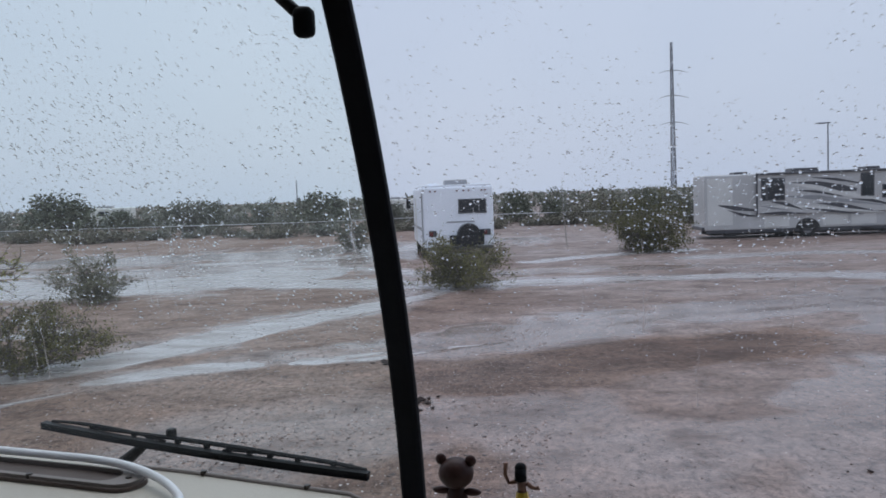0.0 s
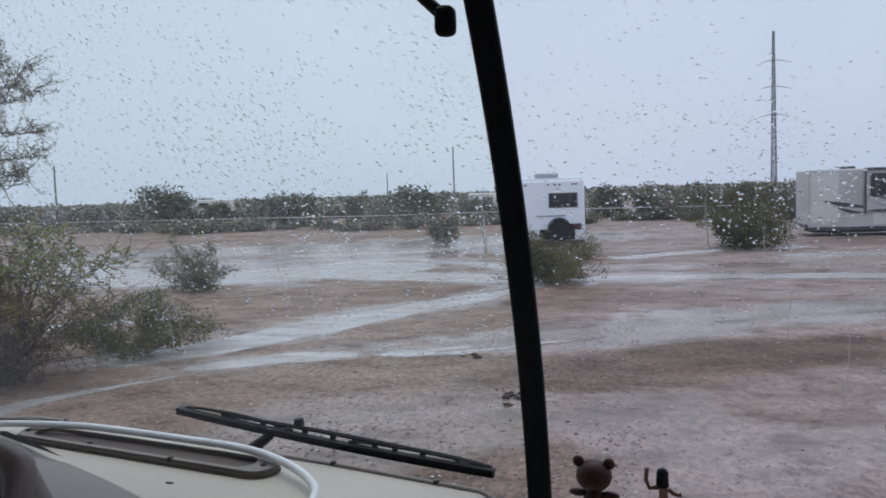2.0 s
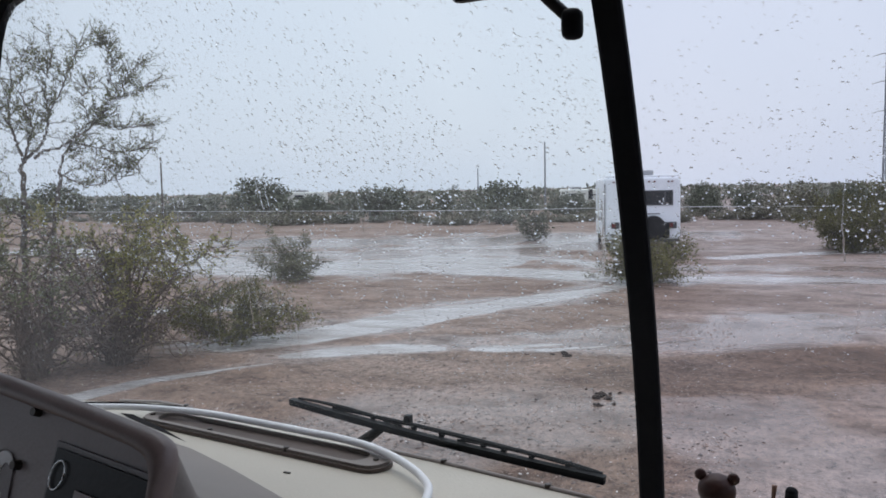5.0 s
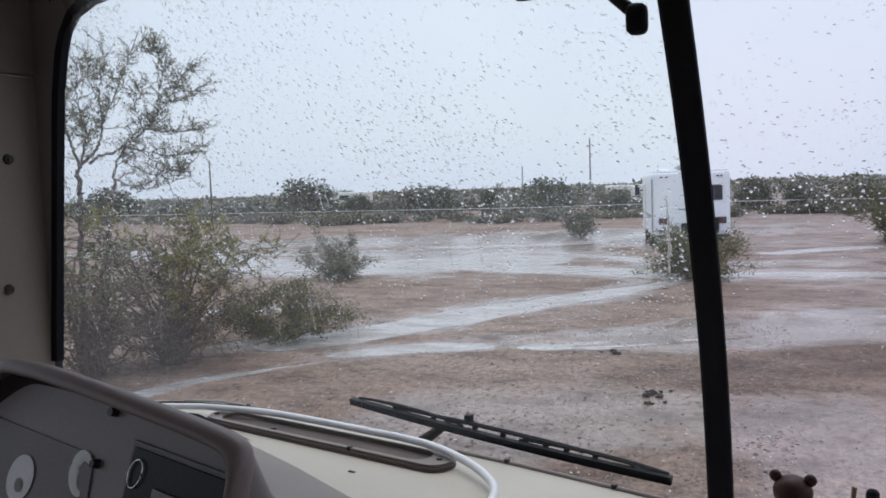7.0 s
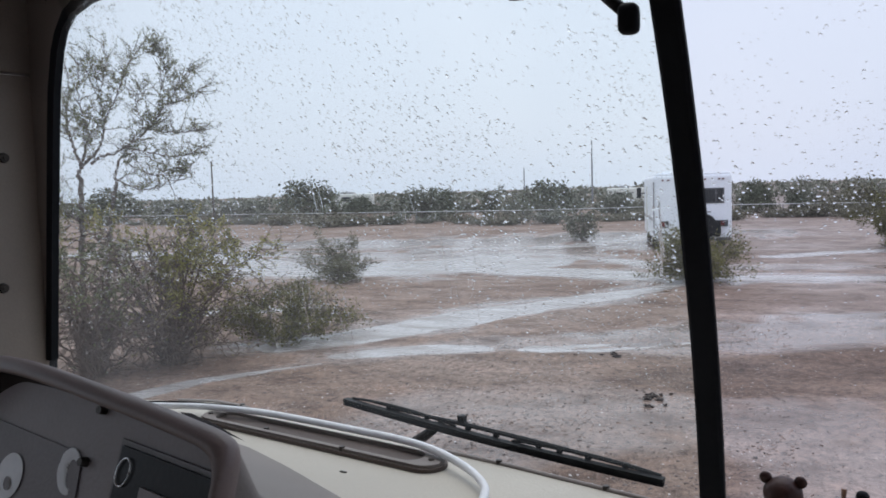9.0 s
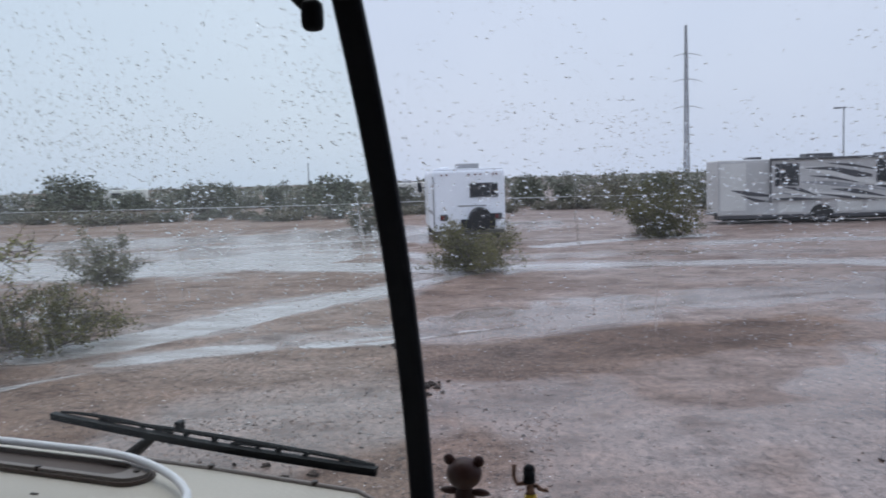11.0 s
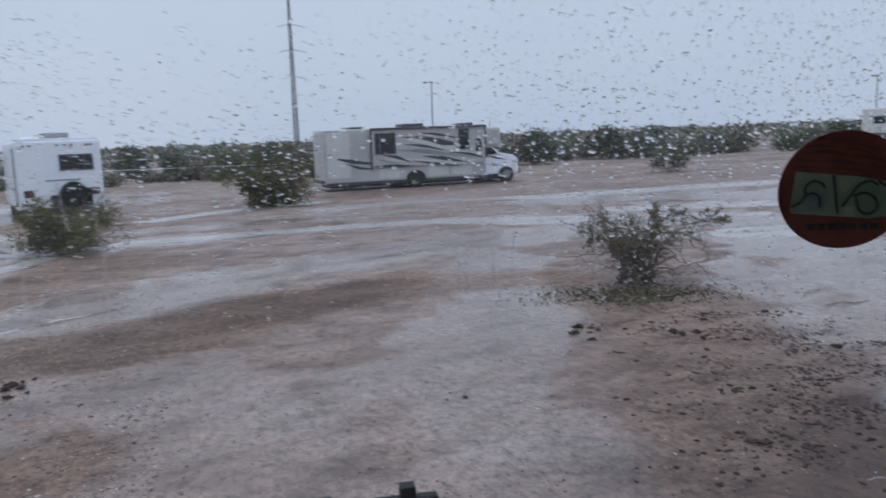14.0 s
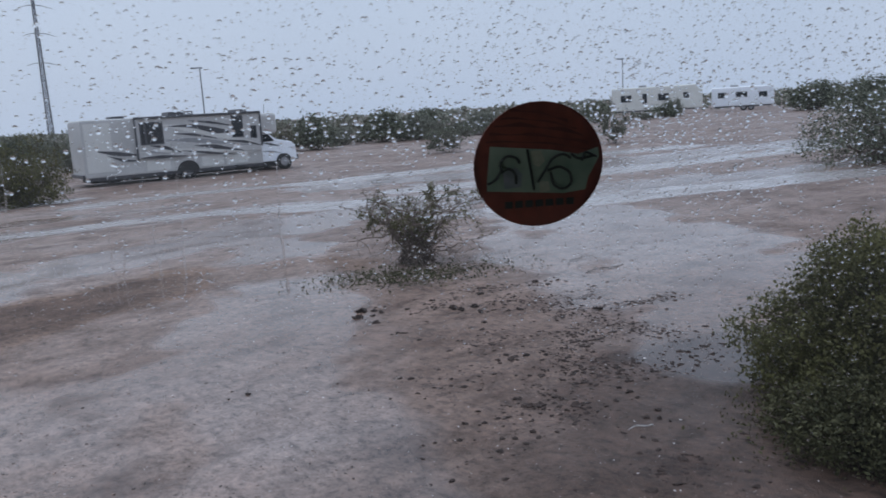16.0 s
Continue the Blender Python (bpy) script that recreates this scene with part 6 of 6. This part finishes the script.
for pts, mt in (([(0.6, 1.52, 0.05), (1.3, 1.38, 0.20), (2.2, 1.25, 0.10)], RVDARK), ([(1.0, 1.30, 0.02), (1.6, 1.08, 0.14), (2.2, 1.0, 0.05)], RVDARK)):
    swoosh(pts, -0.014, mt, "dark painted swoosh")
swoosh([(3.3, 2.50, 0.04), (4.5, 2.30, 0.30), (6.0, 1.88, 0.24), (7.7, 1.45, 0.04)], -0.105, RVLIGHT, "pale painted swoosh")
swoosh([(2.3, 1.36, 0.03), (3.6, 1.36, 0.16), (5.4, 1.22, 0.14), (7.6, 0.98, 0.03)], -0.105, RVLIGHT, "pale painted swoosh")
part("rear_panel", box(0.12, 1.22, -0.008, 0.01, 0.62, 2.72, 0.004), RVLIGHT, bmh, "pale rear side panel")
for x in (2.6, 5.1, 6.3):
    part("locker_door", box(x, x + 1.05, -0.010, 0.01, 0.50, 0.98, 0.004), RVLIGHT, bmh, "pale storage locker door")
for pts, mt in (([(2.35, 1.10, 0.03), (3.3, 1.09, 0.15), (4.4, 1.05, 0.02)], RVDARK), ([(2.8, 1.62, 0.02), (3.5, 1.48, 0.17), (4.2, 1.22, 0.03)], RVDARK),
                ([(3.7, 2.42, 0.03), (4.8, 2.36, 0.17), (5.8, 2.12, 0.30), (6.5, 2.02, 0.12)], RVDARK),
                ([(3.9, 2.08, 0.02), (4.8, 1.98, 0.12), (5.9, 1.74, 0.03)], RVDARK), ([(4.6, 2.62, 0.02), (5.6, 2.50, 0.12), (6.6, 2.30, 0.05)], RVDARK), ([(4.8, 1.48, 0.02), (5.8, 1.36, 0.20), (7.2, 1.07, 0.03)], RVDARK),
                ([(3.5, 1.82, 0.04), (5.0, 1.70, 0.22), (7.6, 1.30, 0.03)], RVGREY),
                ([(6.2, 1.62, 0.02), (7.2, 1.50, 0.14), (8.0, 1.28, 0.05)], RVDARK), ([(4.2, 1.30, 0.02), (5.4, 1.12, 0.12), (6.8, 0.92, 0.02)], RVDARK), ([(2.4, 1.42, 0.02), (2.9, 1.34, 0.08), (3.6, 1.2, 0.02)], RVGREY)):
    swoosh(pts, -0.110, mt, "painted swoosh")
for pts, mt in (([(8.2, 1.36, 0.03), (8.7, 1.25, 0.10), (9.3, 1.12, 0.02)], RVDARK), ([(8.2, 0.95, 0.02), (8.7, 0.90, 0.08), (9.2, 0.8, 0.02)], RVGREY)):
    swoosh(pts, 0.172, mt, "painted swoosh")
part("skirt", box(0.05, 8.1, 0.02, 0.10, 0.26, 0.44, 0.01), RVDARK, bmh, "dark lower skirt")
for x, w, z in ((0.9, 0.5, 0.14), (2.3, 0.9, 0.18), (3.2, 0.4, 0.10), (5.6, 0.7, 0.16), (7.6, 0.5, 0.14)):
    part("underbody_box", box(x, x + w, 0.12, 0.7, z, 0.32, 0.02), TYRE, bmh, "dark box under the chassis")
part("underbody", box(0.3, 9.6, 0.25, 2.2, 0.16, 0.40), TYRE, bmh, "dark chassis")
part("rear_bumper", box(-0.12, 0.08, 0.1, 2.35, 0.40, 0.55, 0.02), RVDARK, bmh)
part("wheel_arch", prism([(4.45 + 0.52 * math.cos(math.pi * k / 14), 0.38 + 0.46 * math.sin(math.pi * k / 14)) for k in range(15)], -0.012, 0.02), TYRE, bmh, "dark rounded wheel arch")
for x in (4.45, 9.28):
    for y, s in ((0.16, -1), (2.28, 1)):
        wheel(bmh, x, y, 0.39, 0.30, s)
part("step", box(6.7, 7.2, -0.25, 0.05, 0.36, 0.40, 0.008), RVDARK, bmh)

# far pale recreational vehicles and roofs


def far_rv(x, y, yaw, length, z0, z1, material, label, name, windows):
    e = thing(name, pose(x, y, 0, 0, 0, yaw), label, "trailer")
    part("body", box(0, length, 0, 2.5, z0, z1, 0.18, segments=3), material, e)
    for x0, x1, a, b in windows:
        framed_window(e, x0, x1, a, b, 0.0, -1)
    for wx in (length * 0.52, length * 0.64):
        wheel(e, wx, 0.2, 0.42, 0.28, -1)
        wheel(e, wx, 2.3, 0.42, 0.28, 1)
    part("skirt", box(0.3, length - 0.3, 0.05, 0.2, z0 - 0.12, z0 + 0.05), RVDARK, e)
    part("roof_unit", box(length * 0.3, length * 0.3 + 1.0, 0.7, 1.7, z1 - 0.02, z1 + 0.25, 0.06), RVGREY, e)
    return e


far_rv(88.5, 68.5, -57, 11.6, 0.7, 3.75, RVPALE, "long pale cream travel trailer far across the flat", "cream_trailer",
       [(1.2, 2.6, 1.9, 2.8), (4.0, 4.6, 1.6, 2.9), (6.0, 7.4, 1.9, 2.8), (9.2, 9.9, 2.0, 2.8)])
far_rv(96.6, 58.6, -62, 7.6, 0.6, 3.05, RVWHITE, "white motorhome far across the flat", "far_motorhome", [(0.8, 1.8, 1.7, 2.4), (3.0, 4.4, 1.7, 2.4), (5.8, 6.8, 1.6, 2.3)])
far_rv(-46.6, 99.8, 8, 5.0, 0.5, 2.5, RVPALE, "pale trailer far behind the scrub", "far_trailer", [(1.0, 2.2, 1.5, 2.1)])
far_rv(-8.6, 84.0, 3, 4.2, 0.5, 2.25, RVPALE, "pale trailer far behind the scrub", "far_trailer", [(0.8, 1.8, 1.3, 1.8)])

# ---------------------------------------------------------------- fence, poles and mast
fence = thing("rail_fence", Matrix(), "long low white rail fence along the edge of the flat", "fence")
fl = [(-75.0, 75.0), (-45.0, 67.0), (-25.0, 61.5), (-12.0, 58.2), (-3.5, 59.6), (4.0, 60.0), (10.7, 57.8), (15.0, 56.0)]
line = smooth_line([(x, y, 0.90) for x, y in fl], 8)
vs, fs = tube(line, 0.027, 6)
raw("rail", vs, fs, RAILWHITE, fence)
for p in line[::3]:
    part("post", cyl((p.x, p.y, -0.05), (p.x, p.y, 0.91), 0.028, 0.028, 8), GALV, fence)

mast = thing("lattice_mast", pose(60.6, 230, 0), "tall grey steel power mast with thin cross arms", "mast")
bm = bmesh.new()
for sx_, sy_ in ((-1, -1), (1, -1), (1, 1), (-1, 1)):
    add_cyl(bm, (sx_ * 0.62, sy_ * 0.62, -0.3), (sx_ * 0.22, sy_ * 0.22, 43), 0.13, 0.08, 6)
for i in range(28):
    z0, z1 = i * 1.53, (i + 1) * 1.53
    w0, w1 = 0.62 - 0.40 * z0 / 43, 0.62 - 0.40 * z1 / 43
    s = 1 if i % 2 else -1
    add_cyl(bm, (-w0 * s, -w0, z0), (w1 * s, -w1, z1), 0.075, 0.075, 5)
    add_cyl(bm, (-w0, w0 * s, z0), (-w1, -w1 * s, z1), 0.075, 0.075, 5)
    add_cyl(bm, (w0, w0 * s, z0), (w1, -w1 * s, z1), 0.075, 0.075, 5)
add_cyl(bm, (0, 0, -0.3), (0, 0, 43), 0.13, 0.05, 8)
part("lattice", bm, MASTSTEEL, mast)
for z in (35.0, 28.0, 20.5):
    vs, fs = tube([(-3.6, 0, z - 0.5), (-1.5, 0, z + 0.1), (0, 0, z + 0.25), (2.0, 0, z + 0.1), (4.6, 0, z - 0.6)], [0.05, 0.09, 0.12, 0.09, 0.05], 6)
    raw("cross_arm", vs, fs, GALV, mast)


def pole(name, x, y, h, r, label, mat, arm=None):
    e = thing(name, pose(x, y, 0), label, "pole")
    part("shaft", cyl((0, 0, -0.2), (0, 0, h), r, r * 0.7, 10), mat, e)
    if arm:
        part("arm", box(-arm, arm * 0.5, -0.06, 0.06, h - 0.2, h - 0.05, 0.02), mat, e)
        part("lamp_head", box(-arm - 0.5, -arm + 0.3, -0.15, 0.15, h - 0.25, h - 0.05, 0.04), mat, e)


pole("utility_pole", -33.0, 50.2, 5.1, 0.075, "thin dark wooden pole behind the shrubs", POLEWOOD)
pole("utility_pole", -14.2, 119, 9.2, 0.14, "thin grey pole far off", GALV)
pole("utility_pole", -30.0, 147, 6.3, 0.13, "thin grey pole far off", GALV)
pole("street_lamp", 45.4, 100.4, 9.7, 0.11, "tall grey street lamp far off", GALV, 0.7)
pole("street_lamp", 100.7, 75.8, 8.4, 0.10, "tall grey street lamp far off", GALV, 0.7)
pole("utility_pole", 101, 8, 9.0, 0.10, "thin grey pole far off", GALV)

# ---------------------------------------------------------------- stones and clods


def lump(r, size):
    bm = bmesh.new()
    bmesh.ops.create_icosphere(bm, subdivisions=2, radius=size)
    a = Vector((r.uniform(-9, 9), r.uniform(-9, 9), r.uniform(-9, 9)))
    for v in bm.verts:
        k = 1 + 0.9 * noise.noise(v.co / size * 1.1 + a) + 0.7 * noise.noise(v.co / size * 2.6 + a) + 0.3 * noise.noise(v.co / size * 6.0 + a)
        v.co = Vector((v.co.x * k, v.co.y * k * 0.9, v.co.z * k * 0.6))
    return bm


rk = random.Random(12)
for x, y, s, nn in ((5.55, 8.08, 0.085, 5), (-0.62, 9.5, 0.05, 2), (-0.45, 9.0, 0.07, 2), (-1.6, 6.6, 0.07, 1), (5.66, 5.42, 0.05, 3), (5.0, 4.3, 0.06, 3),
                    (5.4, 7.0, 0.045, 2), (4.3, 7.5, 0.03, 2), (6.4, 8.0, 0.05, 3), (6.6, 7.2, 0.06, 4), (7.0, 6.9, 0.05, 4), (-1.4, 11.6, 0.06, 2), (5.6, 5.45, 0.04, 1), (5.0, 4.35, 0.04, 1), (5.95, 6.55, 0.045, 1), (5.45, 4.0, 0.035, 1), (5.15, 3.5, 0.035, 1), (7.45, 6.0, 0.05, 2), (7.3, 7.9, 0.05, 2), (8.2, 7.5, 0.05, 2), (3.2, 6.6, 0.03, 0), (2.2, 7.4, 0.03, 0)):
    for k in range(nn + 3):
        ob = part("mud_clod", lump(rk, s * rk.uniform(0.25, 0.9)), CLOD)
        ob.matrix_basis = pose(x + rk.gauss(0, s * 3.0), y + rk.gauss(0, s * 2.2), s * 0.12 + 0.01, 0, 0, rk.uniform(0, 360))
        tagged(ob, "dark wet clod of mud", "clod", group="mud clods")


def pebbles(name, n, lo, hi, place, material, seed, label):
    r = np.random.default_rng(seed)
    x, y = place(r, n)
    s = lo * (hi / lo) ** (r.random(n) ** 2.2)
    base = np.array([(math.cos(t), math.sin(t), 0.0) for t in np.arange(6) * math.pi / 3] + [(0.7 * math.cos(t), 0.7 * math.sin(t), 0.42) for t in np.arange(5) * math.pi * 0.4 + 0.3] + [(0, 0, 0.5)])
    tri = [(k, (k + 1) % 6, 6 + min(k, 4)) for k in range(6)] + [((k + 1) % 6, 6 + (k + 1) % 5, 6 + k) for k in range(5)] + [(6 + k, 6 + (k + 1) % 5, 11) for k in range(5)]
    tri = np.array(tri)
    a = r.uniform(0, 6.28, n)
    j = base[None] * r.uniform(0.45, 1.55, (n, 12, 3)) * np.stack([r.uniform(0.7, 1.6, n), r.uniform(0.6, 1.1, n), r.uniform(0.4, 0.9, n)], -1)[:, None, :]
    ca, sa = np.cos(a)[:, None], np.sin(a)[:, None]
    v = np.stack([j[..., 0] * ca - j[..., 1] * sa, j[..., 0] * sa + j[..., 1] * ca, j[..., 2]], -1) * s[:, None, None]
    v += np.stack([x, y, ground_height(x, y)], -1)[:, None, :]
    f = (tri[None] + 12 * np.arange(n)[:, None, None]).reshape(-1, 3)
    tagged(raw(name, v.reshape(-1, 3), f, material, smooth=True), label, "gravel", kind="stuff")


def fan(r, n):
    d = 3.2 + 17 * r.random(n) ** 1.6
    a = r.uniform(-0.75, 1.25, n)
    return d * np.sin(a), d * np.cos(a)


def clumped(place, cell, seed, limit):
    """Thin a spread of places out to drifting clumps."""
    def chosen(r, n):
        x, y = place(r, n * 4)
        k = value_noise(x, y, cell, seed) + 0.7 * value_noise(x, y, cell * 0.35, seed + 1) + r.normal(0, 0.35, n * 4) > limit
        k = np.nonzero(k)[0]
        k = k[np.arange(n) % len(k)] if len(k) < n else k[:n]
        return x[k] + r.normal(0, 0.01, n), y[k] + r.normal(0, 0.01, n)
    return chosen


def right_patch(r, n):
    t = r.random(n)
    return 4.6 + 3.0 * t + r.normal(0, 0.75, n), 3.0 + 4.0 * t + r.normal(0, 0.75, n)


DRIFTS = [[(6.1, 7.6), (7.3, 7.9), (8.2, 7.5)], [(7.3, 7.4), (7.45, 6.0), (6.9, 4.5)], [(7.4, 6.1), (8.6, 5.6)], [(5.2, 4.2), (5.9, 5.2), (7.0, 5.4)], [(6.4, 9.2), (7.6, 8.9), (8.6, 9.2)]]


def along_drifts(r, n):
    k = r.integers(0, len(DRIFTS), n)
    t = r.random(n)
    x, y = np.zeros(n), np.zeros(n)
    for i, way in enumerate(DRIFTS):
        w = np.array(way)
        s = np.linspace(0, 1, len(w))
        x[k == i], y[k == i] = np.interp(t[k == i], s, w[:, 0]), np.interp(t[k == i], s, w[:, 1])
    return x + r.normal(0, 0.12, n), y + r.normal(0, 0.09, n)


def fan_left(r, n):
    d = 3.4 + 12 * r.random(n) ** 1.3
    a = r.uniform(-0.95, 0.10, n)
    return d * np.sin(a), d * np.cos(a)


pebbles("gravel", 26000, 0.005, 0.021, clumped(fan_left, 1.1, 77, -0.5), STONE, 70, "scattered brown wet gravel on the mud")
pebbles("gravel", 16000, 0.004, 0.014, clumped(fan, 0.7, 74, -0.1), STONE, 71, "scattered dark wet gravel on the mud")
# pale pebbles, part of them standing in for glints on wet mud
pebbles("gravel", 3000, 0.003, 0.009, fan, STONEPALE, 72, "scattered pale pebbles and painted wet glints on the mud")
pebbles("gravel", 3600, 0.004, 0.012, fan_left, STONEPALE, 78, "scattered pale pebbles and painted wet glints on the mud")
pebbles("gravel", 3000, 0.005, 0.030, clumped(right_patch, 0.6, 75, 0.30), CLOD, 73, "dark crumbs of wet soil near the bush")
pebbles("gravel", 1700, 0.005, 0.030, along_drifts, CLOD, 76, "drifts of dark washed-up crumbs on the mud")

# twigs lying on the mud
for x, y, a, k, mt in ((9.3, 8.0, 20, 1.0, BARK), (9.0, 7.4, -10, 1.0, BARK), (4.86, 3.6, -25, 0.28, STONEPALE)):
    pts = smooth_line([(0, 0, 0.02), (0.25, 0.05, 0.035), (0.5, -0.02, 0.03), (0.75, 0.06, 0.02)], 4)
    vs, fs = tube(pts, 0.006, 6)
    ob = raw("twig", vs, fs, mt)
    ob.matrix_basis = pose(x, y, 0, 0, 0, a) @ Matrix.Diagonal((k, k, 1, 1))
    tagged(ob, "dark bent twig lying on the mud" if k == 1.0 else "short pale twig lying on the mud", "twig", group="twigs")

# ---------------------------------------------------------------- rain on the glass


def drops(name, n, lo, hi, x0, x1, z0, z1, seed, label, power=1.9, clump=0.32, flat=1.0, least=0.10):
    """Flattened domes of water on the outer face of the glass."""
    r = np.random.default_rng(seed)
    x, z = r.uniform(x0, x1, n * 3), r.uniform(z0, z1, n * 3)
    keep = (value_noise(x, z, 0.09, seed + 1) + 0.6 * value_noise(x, z, 0.03, seed + 2)) > r.uniform(-1.4, 1.4, n * 3) * (1 - clump) - clump * 0.1
    x, z = x[keep][:n], z[keep][:n]
    ok = (np.abs(x) > 0.02) & (r.random(len(x)) < np.clip((z - 2.10) / 0.24, least, 1))
    x, z = x[ok], z[ok]
    m = len(x)
    s = lo * (hi / lo) ** (r.random(m) ** power)
    q = np.where(x < 0, np.minimum(1, -x / HALF) ** 3, 0)
    d = z - 2.2
    e_ = np.clip((x - 0.25) / 0.6, 0, 1)
    e_ = e_ * e_ * (3 - 2 * e_) * 0.8
    q = np.where(x < 0, q, e_)
    edge = np.where(x < 0, -0.10 + 0.07 * (z - 2.4), profile(2.35))
    y = (-0.2005 * d - 0.3458 * d * d) * (1 - q) + edge * q + 0.0056 - 0.48 * np.maximum(0, x - 0.6) ** 2
    slope = (-0.2005 - 0.6916 * d) * (1 - q) + np.where(x < 0, 0.07, 0) * q
    up = np.stack([np.zeros(m), slope, np.ones(m)], -1)
    up /= np.linalg.norm(up, axis=1)[:, None]
    turn = -0.96 * np.maximum(0, x - 0.6)
    side = np.stack([np.ones(m), turn, np.zeros(m)], -1)
    side /= np.linalg.norm(side, axis=1)[:, None]
    out = np.cross(up, side)
    ns = 8
    rows = [(1.0, 0.0), (0.86, 0.17), (0.50, 0.32)]
    ang = np.linspace(0, 2 * math.pi, ns, endpoint=False)
    s = s * np.clip(0.55 + 0.45 * (z - 2.1) / 0.35, 0.5, 1)
    stretch = r.uniform(0.75, 1.15, m)
    wob = 1 + 0.05 * r.normal(size=(m, ns))
    pts = []
    for rad, h in rows:
        u = rad * np.cos(ang)[None] * wob
        v = rad * np.sin(ang)[None] * wob * stretch[:, None]
        pts.append(u[..., None] * side[:, None] + v[..., None] * up[:, None] + (h * flat + 0 * u)[..., None] * out[:, None])
    top = (0.37 * flat * out)[:, None]
    P = np.concatenate(pts + [top, pts[0], np.zeros((m, 1, 3))], 1) * s[:, None, None] + np.stack([x, y, z], -1)[:, None]
    nr_ = len(rows)
    nv = ns * (nr_ + 1) + 2
    rim = ns * nr_ + 1
    f = []
    for k in range(ns):
        k2 = (k + 1) % ns
        for a in range(nr_ - 1):
            f += [(a * ns + k, a * ns + k2, (a + 1) * ns + k2), (a * ns + k, (a + 1) * ns + k2, (a + 1) * ns + k)]
        f += [((nr_ - 1) * ns + k, (nr_ - 1) * ns + k2, nr_ * ns), (rim + k2, rim + k, rim + ns)]
    F = (np.array(f)[None, :, ::-1] + nv * np.arange(m)[:, None, None]).reshape(-1, 3)
    ob = raw(name, P.reshape(-1, 3), F, DROP, smooth=True)
    ob.matrix_basis = CAB
    ob.visible_shadow = False
    tagged(ob, label, "raindrops", kind="stuff")


drops("raindrops", 15000, 0.0007, 0.0026, -1.17, -0.02, 2.02, 2.82, 81, "clear raindrops on the driver side glass")
drops("raindrops", 14500, 0.0005, 0.0021, 0.02, 1.43, 2.02, 2.82, 82, "clear raindrops on the passenger side glass")
drops("raindrops", 7500, 0.0006, 0.0023, 0.70, 1.43, 2.12, 2.82, 83, "large clear raindrops at the end of the glass")
drops("raindrops", 4200, 0.0006, 0.0018, 0.98, 1.43, 2.02, 2.50, 86, "clear raindrops low at the end of the glass", least=0.8)
drops("raindrops", 6500, 0.0004, 0.0012, -1.15, -0.02, 2.22, 2.52, 85, "fine clear raindrops in a band across the driver side glass")
drops("raindrops", 5500, 0.0005, 0.0017, 0.10, 1.43, 2.26, 2.52, 84, "clear raindrops in a band across the passenger side glass")


def trails(name, rows, label):
    """Thin runs of water down the glass."""
    V, F = [], []
    for x, z0, z1, w, seed in rows:
        r = random.Random(seed)
        n, ns = 14, 6
        base = len(V)
        ph = r.uniform(0, 6)
        for i in range(n):
            t = i / (n - 1)
            z = z0 + (z1 - z0) * t
            cx_ = x + 0.0012 * math.sin(t * 5 + ph) + 0.0005 * math.sin(t * 17 + ph)
            ww = w * (0.55 + 0.45 * math.sin(t * 23 + ph) ** 2) * (0.4 + 0.6 * t)
            for k in range(ns):
                a = math.pi * k / (ns - 1)
                V.append((cx_ - ww * math.cos(a), screen_y(cx_, z) + 0.0054 + 0.35 * ww * math.sin(a), z))
        for i in range(n - 1):
            for k in range(ns - 1):
                q = base + i * ns + k
                F.append((q, q + 1, q + ns + 1, q + ns))
        back = len(V)
        for i in range(n):
            V.append(V[base + i * ns])
            V.append(V[base + i * ns + ns - 1])
        for i in range(n - 1):
            F.append((back + 2 * i, back + 2 * i + 2, back + 2 * i + 3, back + 2 * i + 1))
    ob = raw(name, V, F, DROP, smooth=True)
    ob.matrix_basis = CAB
    ob.visible_shadow = False
    tagged(ob, label, "water trails", kind="stuff")


rt = random.Random(90)
rows_ = [(-0.040, 2.43, 2.36, 0.0026, 1), (-0.044, 2.40, 2.34, 0.002, 2)]
for i in range(9):
    z0 = rt.uniform(2.25, 2.42)
    rows_.append((rt.uniform(0.25, 1.35), z0, z0 - rt.uniform(0.04, 0.14), rt.uniform(0.0008, 0.0014), 100 + i))
for i in range(8):
    z0 = rt.uniform(2.25, 2.40)
    rows_.append((rt.uniform(-1.0, -0.1), z0, z0 - rt.uniform(0.03, 0.10), rt.uniform(0.0007, 0.0014), 200 + i))
rows_ += [(0.738, 2.374, 2.262, 0.0014, 11), (0.608, 2.334, 2.272, 0.0011, 12), (0.616, 2.328, 2.269, 0.0011, 13), (0.228, 2.330, 2.285, 0.0016, 14), (1.013, 2.410, 2.378, 0.0024, 15),
          (0.214, 2.445, 2.365, 0.0012, 16), (0.271, 2.392, 2.350, 0.0012, 17), (-0.540, 2.472, 2.426, 0.0011, 18), (-0.554, 2.476, 2.425, 0.0011, 19), (-0.382, 2.444, 2.390, 0.0010, 20),
          (-0.298, 2.386, 2.345, 0.0012, 21), (-0.555, 2.276, 2.204, 0.0011, 22), (-0.538, 2.298, 2.188, 0.0013, 23)]
trails("water_trails", rows_, "thin clear runs of rainwater down the glass")
